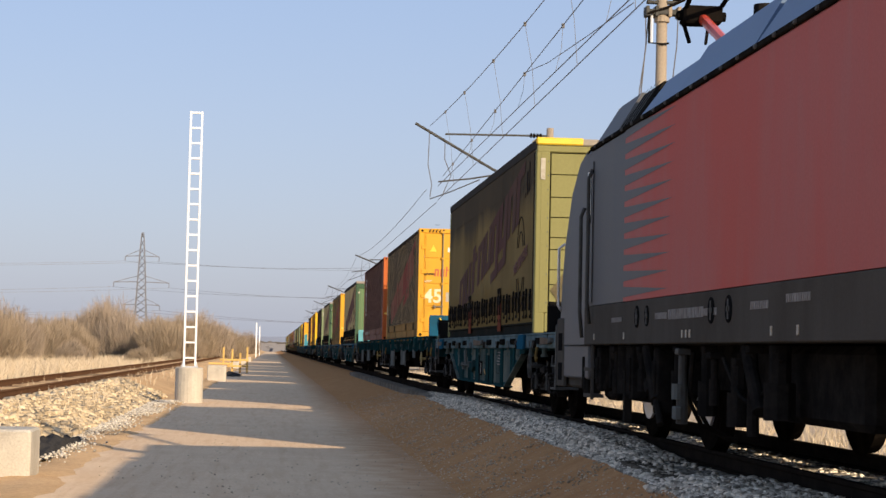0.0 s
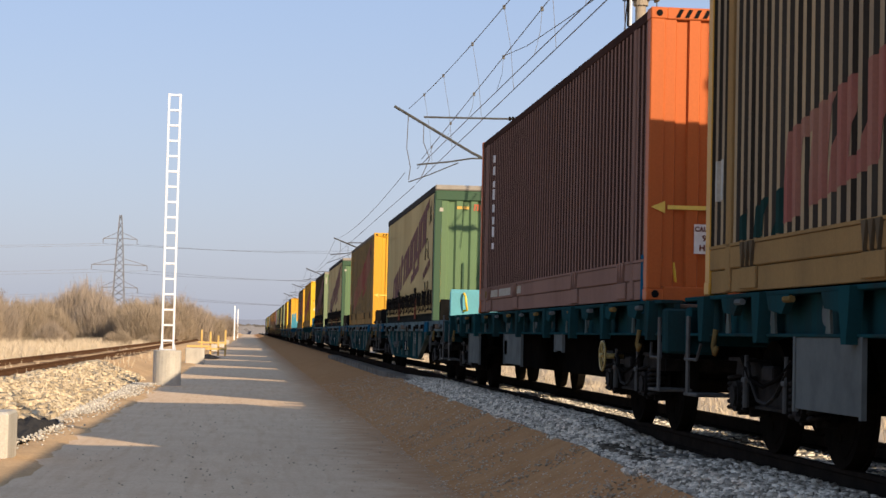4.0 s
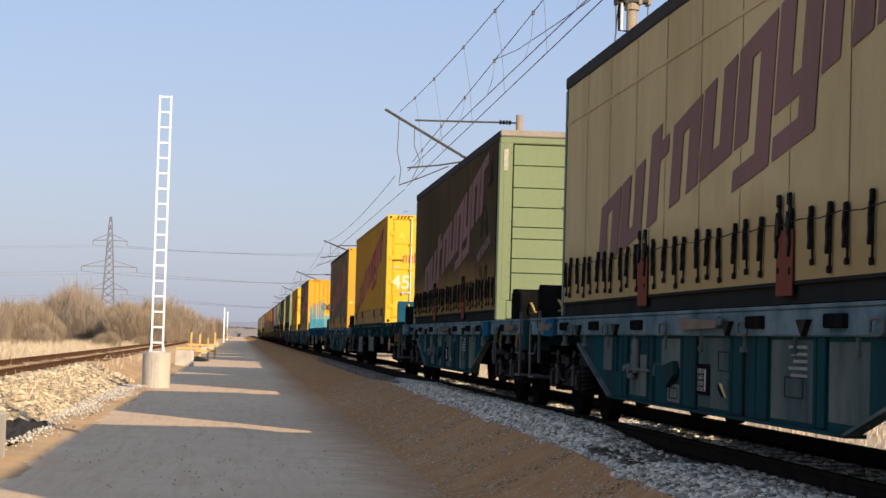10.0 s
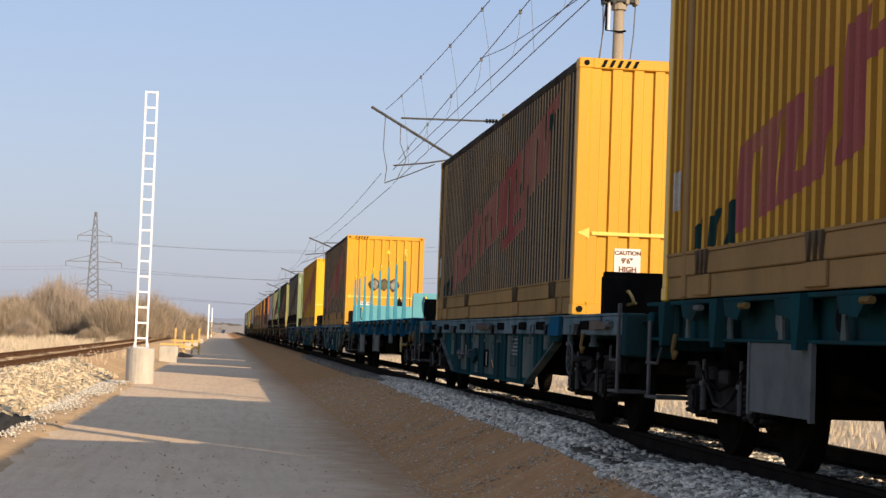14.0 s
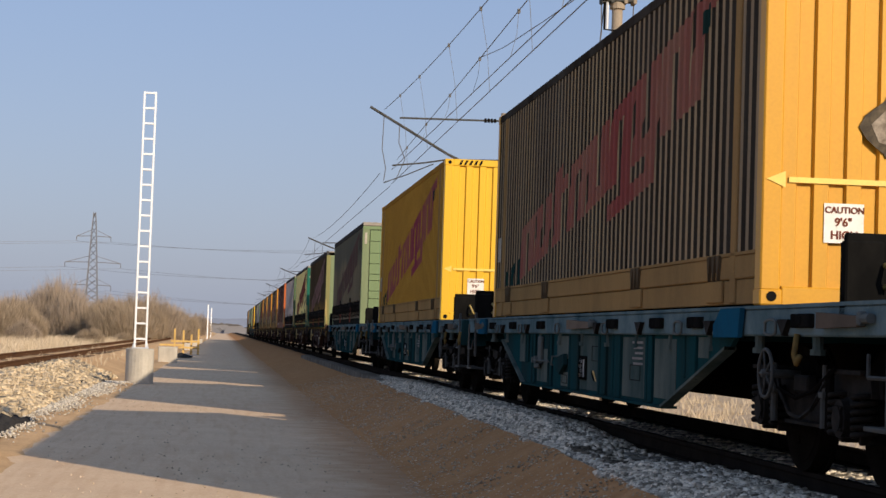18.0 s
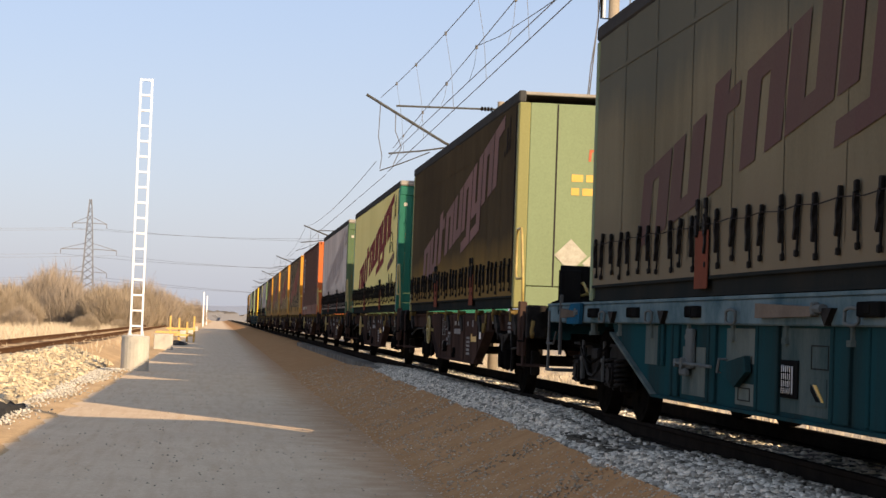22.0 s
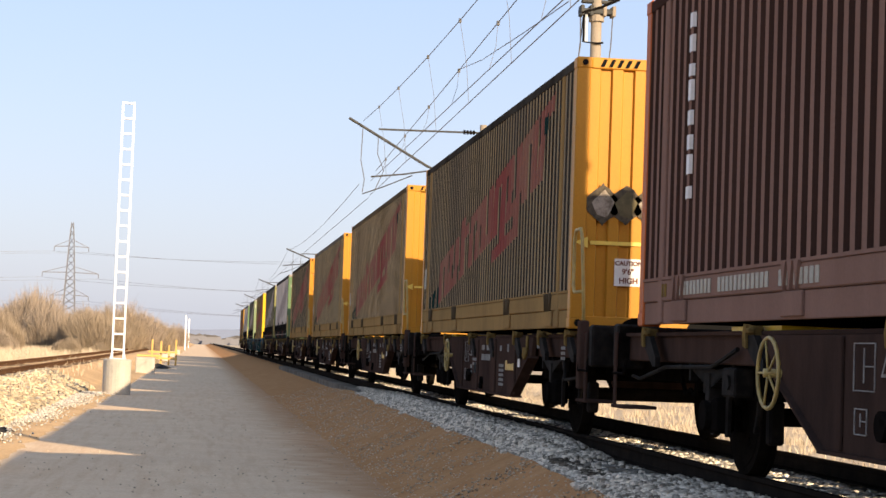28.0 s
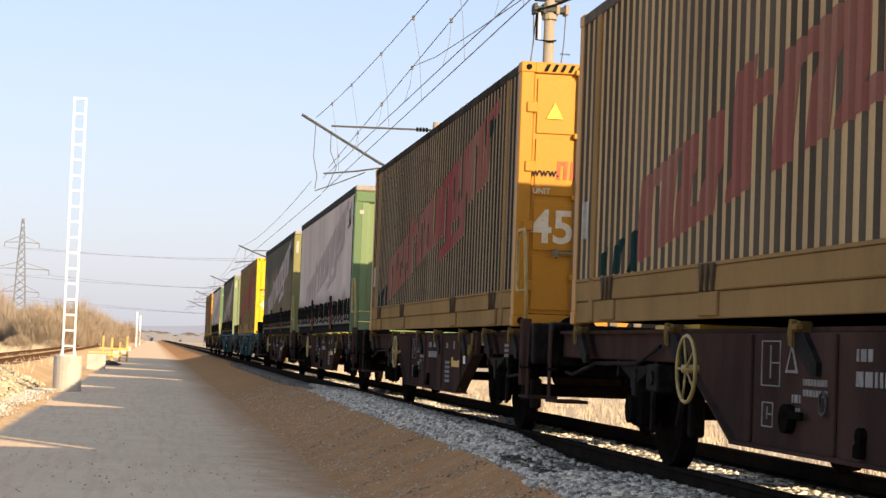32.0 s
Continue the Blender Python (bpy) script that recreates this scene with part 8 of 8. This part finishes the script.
# the clumps that stand out, by bearing, distance, size and kind, then lower brush between them
for bear, y, size, kind in ((-0.122, 165, 0.95, 0), (-0.112, 190, 1.05, 2), (-0.106, 170, 0.9, 0), (-0.093, 205, 1.25, 1), (-0.085, 215, 1.3, 3), (-0.078, 200, 1.0, 1), (-0.135, 150, 0.95, 1),
                            (-0.056, 190, 1.12, 0), (-0.048, 196, 1.18, 2), (-0.052, 185, 1.0, 2), (-0.034, 200, 1.05, 1), (-0.027, 206, 1.0, 0), (-0.150, 140, 1.0, 2), (-0.165, 150, 1.1, 0), (-0.18, 160, 1.2, 1)):
    plant(*KINDS[kind], bear * y, y, size * 1.12, rnd.uniform(0, 6.28), "rounded leafless brown winter shrub" if kind in (0, 2) else "leafless grey-brown winter thicket")
for k in range(12):
    y = rnd.uniform(120, 230)
    x = -(0.036 + 0.14 * rnd.random()) * y
    kind = KINDS[rnd.randrange(4)]
    plant(*kind, x, y, rnd.uniform(0.3, 0.55), rnd.uniform(0, 6.28), "low leafless brown brush")
for k in range(16):
    y = rnd.uniform(330, 520)
    plant(*KINDS[rnd.randrange(4)], -(0.012 + 0.05 * rnd.random()) * y, y, rnd.uniform(0.9, 1.5), rnd.uniform(0, 6.28), "leafless winter shrub far along the road")
for k in range(14):
    y = rnd.uniform(150, 420)
    plant(*KINDS[rnd.randrange(4)], 11 + rnd.random() * 10, y, rnd.uniform(0.8, 1.3), rnd.uniform(0, 6.28), "leafless winter shrub beyond the track")


def bare_tree(x, y, h, seed):
    """A slim bare tree grown by forking limbs."""
    rnd2 = random.Random(seed)
    t = thing("bare_tree", "tall leafless tree with fine grey branches", "tree", "bare trees")
    trunk, crown = Geo(), Geo()

    def grow(p, d, ln, r, depth):
        q = p + d * ln
        (trunk if depth < 2 else crown).tube([p, p + d * ln * 0.5 + Vector((rnd2.gauss(0, 0.04), rnd2.gauss(0, 0.04), 0)) * ln, q], r, 4 if depth < 3 else 3)
        if depth < 6:
            for i in range(3 if depth else 4):
                nd = (d + Vector((rnd2.gauss(0, 0.42), rnd2.gauss(0, 0.42), rnd2.uniform(0.0, 0.25)))).normalized()
                grow(p + d * ln * rnd2.uniform(0.55, 1.0), nd, ln * rnd2.uniform(0.55, 0.78), r * 0.58, depth + 1)
    grow(Vector((x, y, -0.7)), Vector((0, 0, 1)), h * 0.30, 0.13, 0)
    part("trunk", trunk, "twigs_grey", t)
    part("crown", crown, "twigs_grey", t)


bare_tree(17.5, 57, 8.5, 3)
bare_tree(-26, 200, 8.0, 5)
bare_tree(-31, 205, 7.0, 8)

woods = Geo()
rnd = random.Random(5)
for k in range(900):
    x = -700 + 1500 * rnd.random()
    y = 900 + 250 * rnd.random()
    h, w = rnd.uniform(1.5, 5.5), rnd.uniform(3, 8)
    woods.add([(x - w, y, -1), (x + w, y, -1), (x + w * 0.6, y + 3, h * 0.8), (x, y + 2, h), (x - w * 0.7, y + 3, h * 0.7)], [(0, 1, 2, 3, 4)])
tagged(part("distant_woods", woods, "far_woods"), "hazy grey distant tree line on the horizon", "woods", "", "stuff")
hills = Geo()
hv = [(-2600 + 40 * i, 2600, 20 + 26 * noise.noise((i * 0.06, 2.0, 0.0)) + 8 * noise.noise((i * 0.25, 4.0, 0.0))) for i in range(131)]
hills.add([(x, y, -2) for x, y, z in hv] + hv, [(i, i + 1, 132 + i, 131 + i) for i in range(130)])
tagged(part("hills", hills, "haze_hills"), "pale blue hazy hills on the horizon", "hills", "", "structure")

# ---------------------------------------------------------------- sleepers
SLEEPERS = thing("sleepers", "grey concrete sleepers under the running rails", "sleeper", "", "structure")
sl = Geo().prism([(-0.13, -0.34), (0.13, -0.34), (0.12, -0.175), (-0.12, -0.175)], "x", -1.25, 1.25).mesh("sleeper", "sleeper")
for k in range(150):
    part("sleeper", sl, None, SLEEPERS).location = (XC, 4 + k * 0.6, 0)
OLD = thing("old_sleepers", "weathered dark timber sleepers of the old track", "sleeper", "", "structure")
so = Geo().box(-1.25, 1.25, -0.12, 0.12, -0.36, -0.225, 0.012).mesh("sleeper", "old_sleeper")
for k in range(150):
    part("sleeper", so, None, OLD).location = (XL, 12 + k * 0.65, 0)


# ---------------------------------------------------------------- motion
def motions():
    for ob, y, z in MOVING:
        walk(ob, [(t, pose(XC, y - travel(t), z)) for t in range(33)])
    for kind, r in (("wheelset", WHEEL_R), ("drive_wheelset", 0.6)):
        wheels = [o for o in scene.objects if o.name.split(".")[0] == kind]
        first = wheels[0]
        walk(first, [((f - 1) / FPS, Matrix.Rotation(travel((f - 1) / FPS) / r, 4, "X")) for f in range(1, frame(32) + 1)])
        for o in wheels[1:]:
            o.rotation_mode = "QUATERNION"
            keys = o.animation_data_create()
            keys.action = first.animation_data.action
            keys.action_slot = first.animation_data.action_slot


motions()
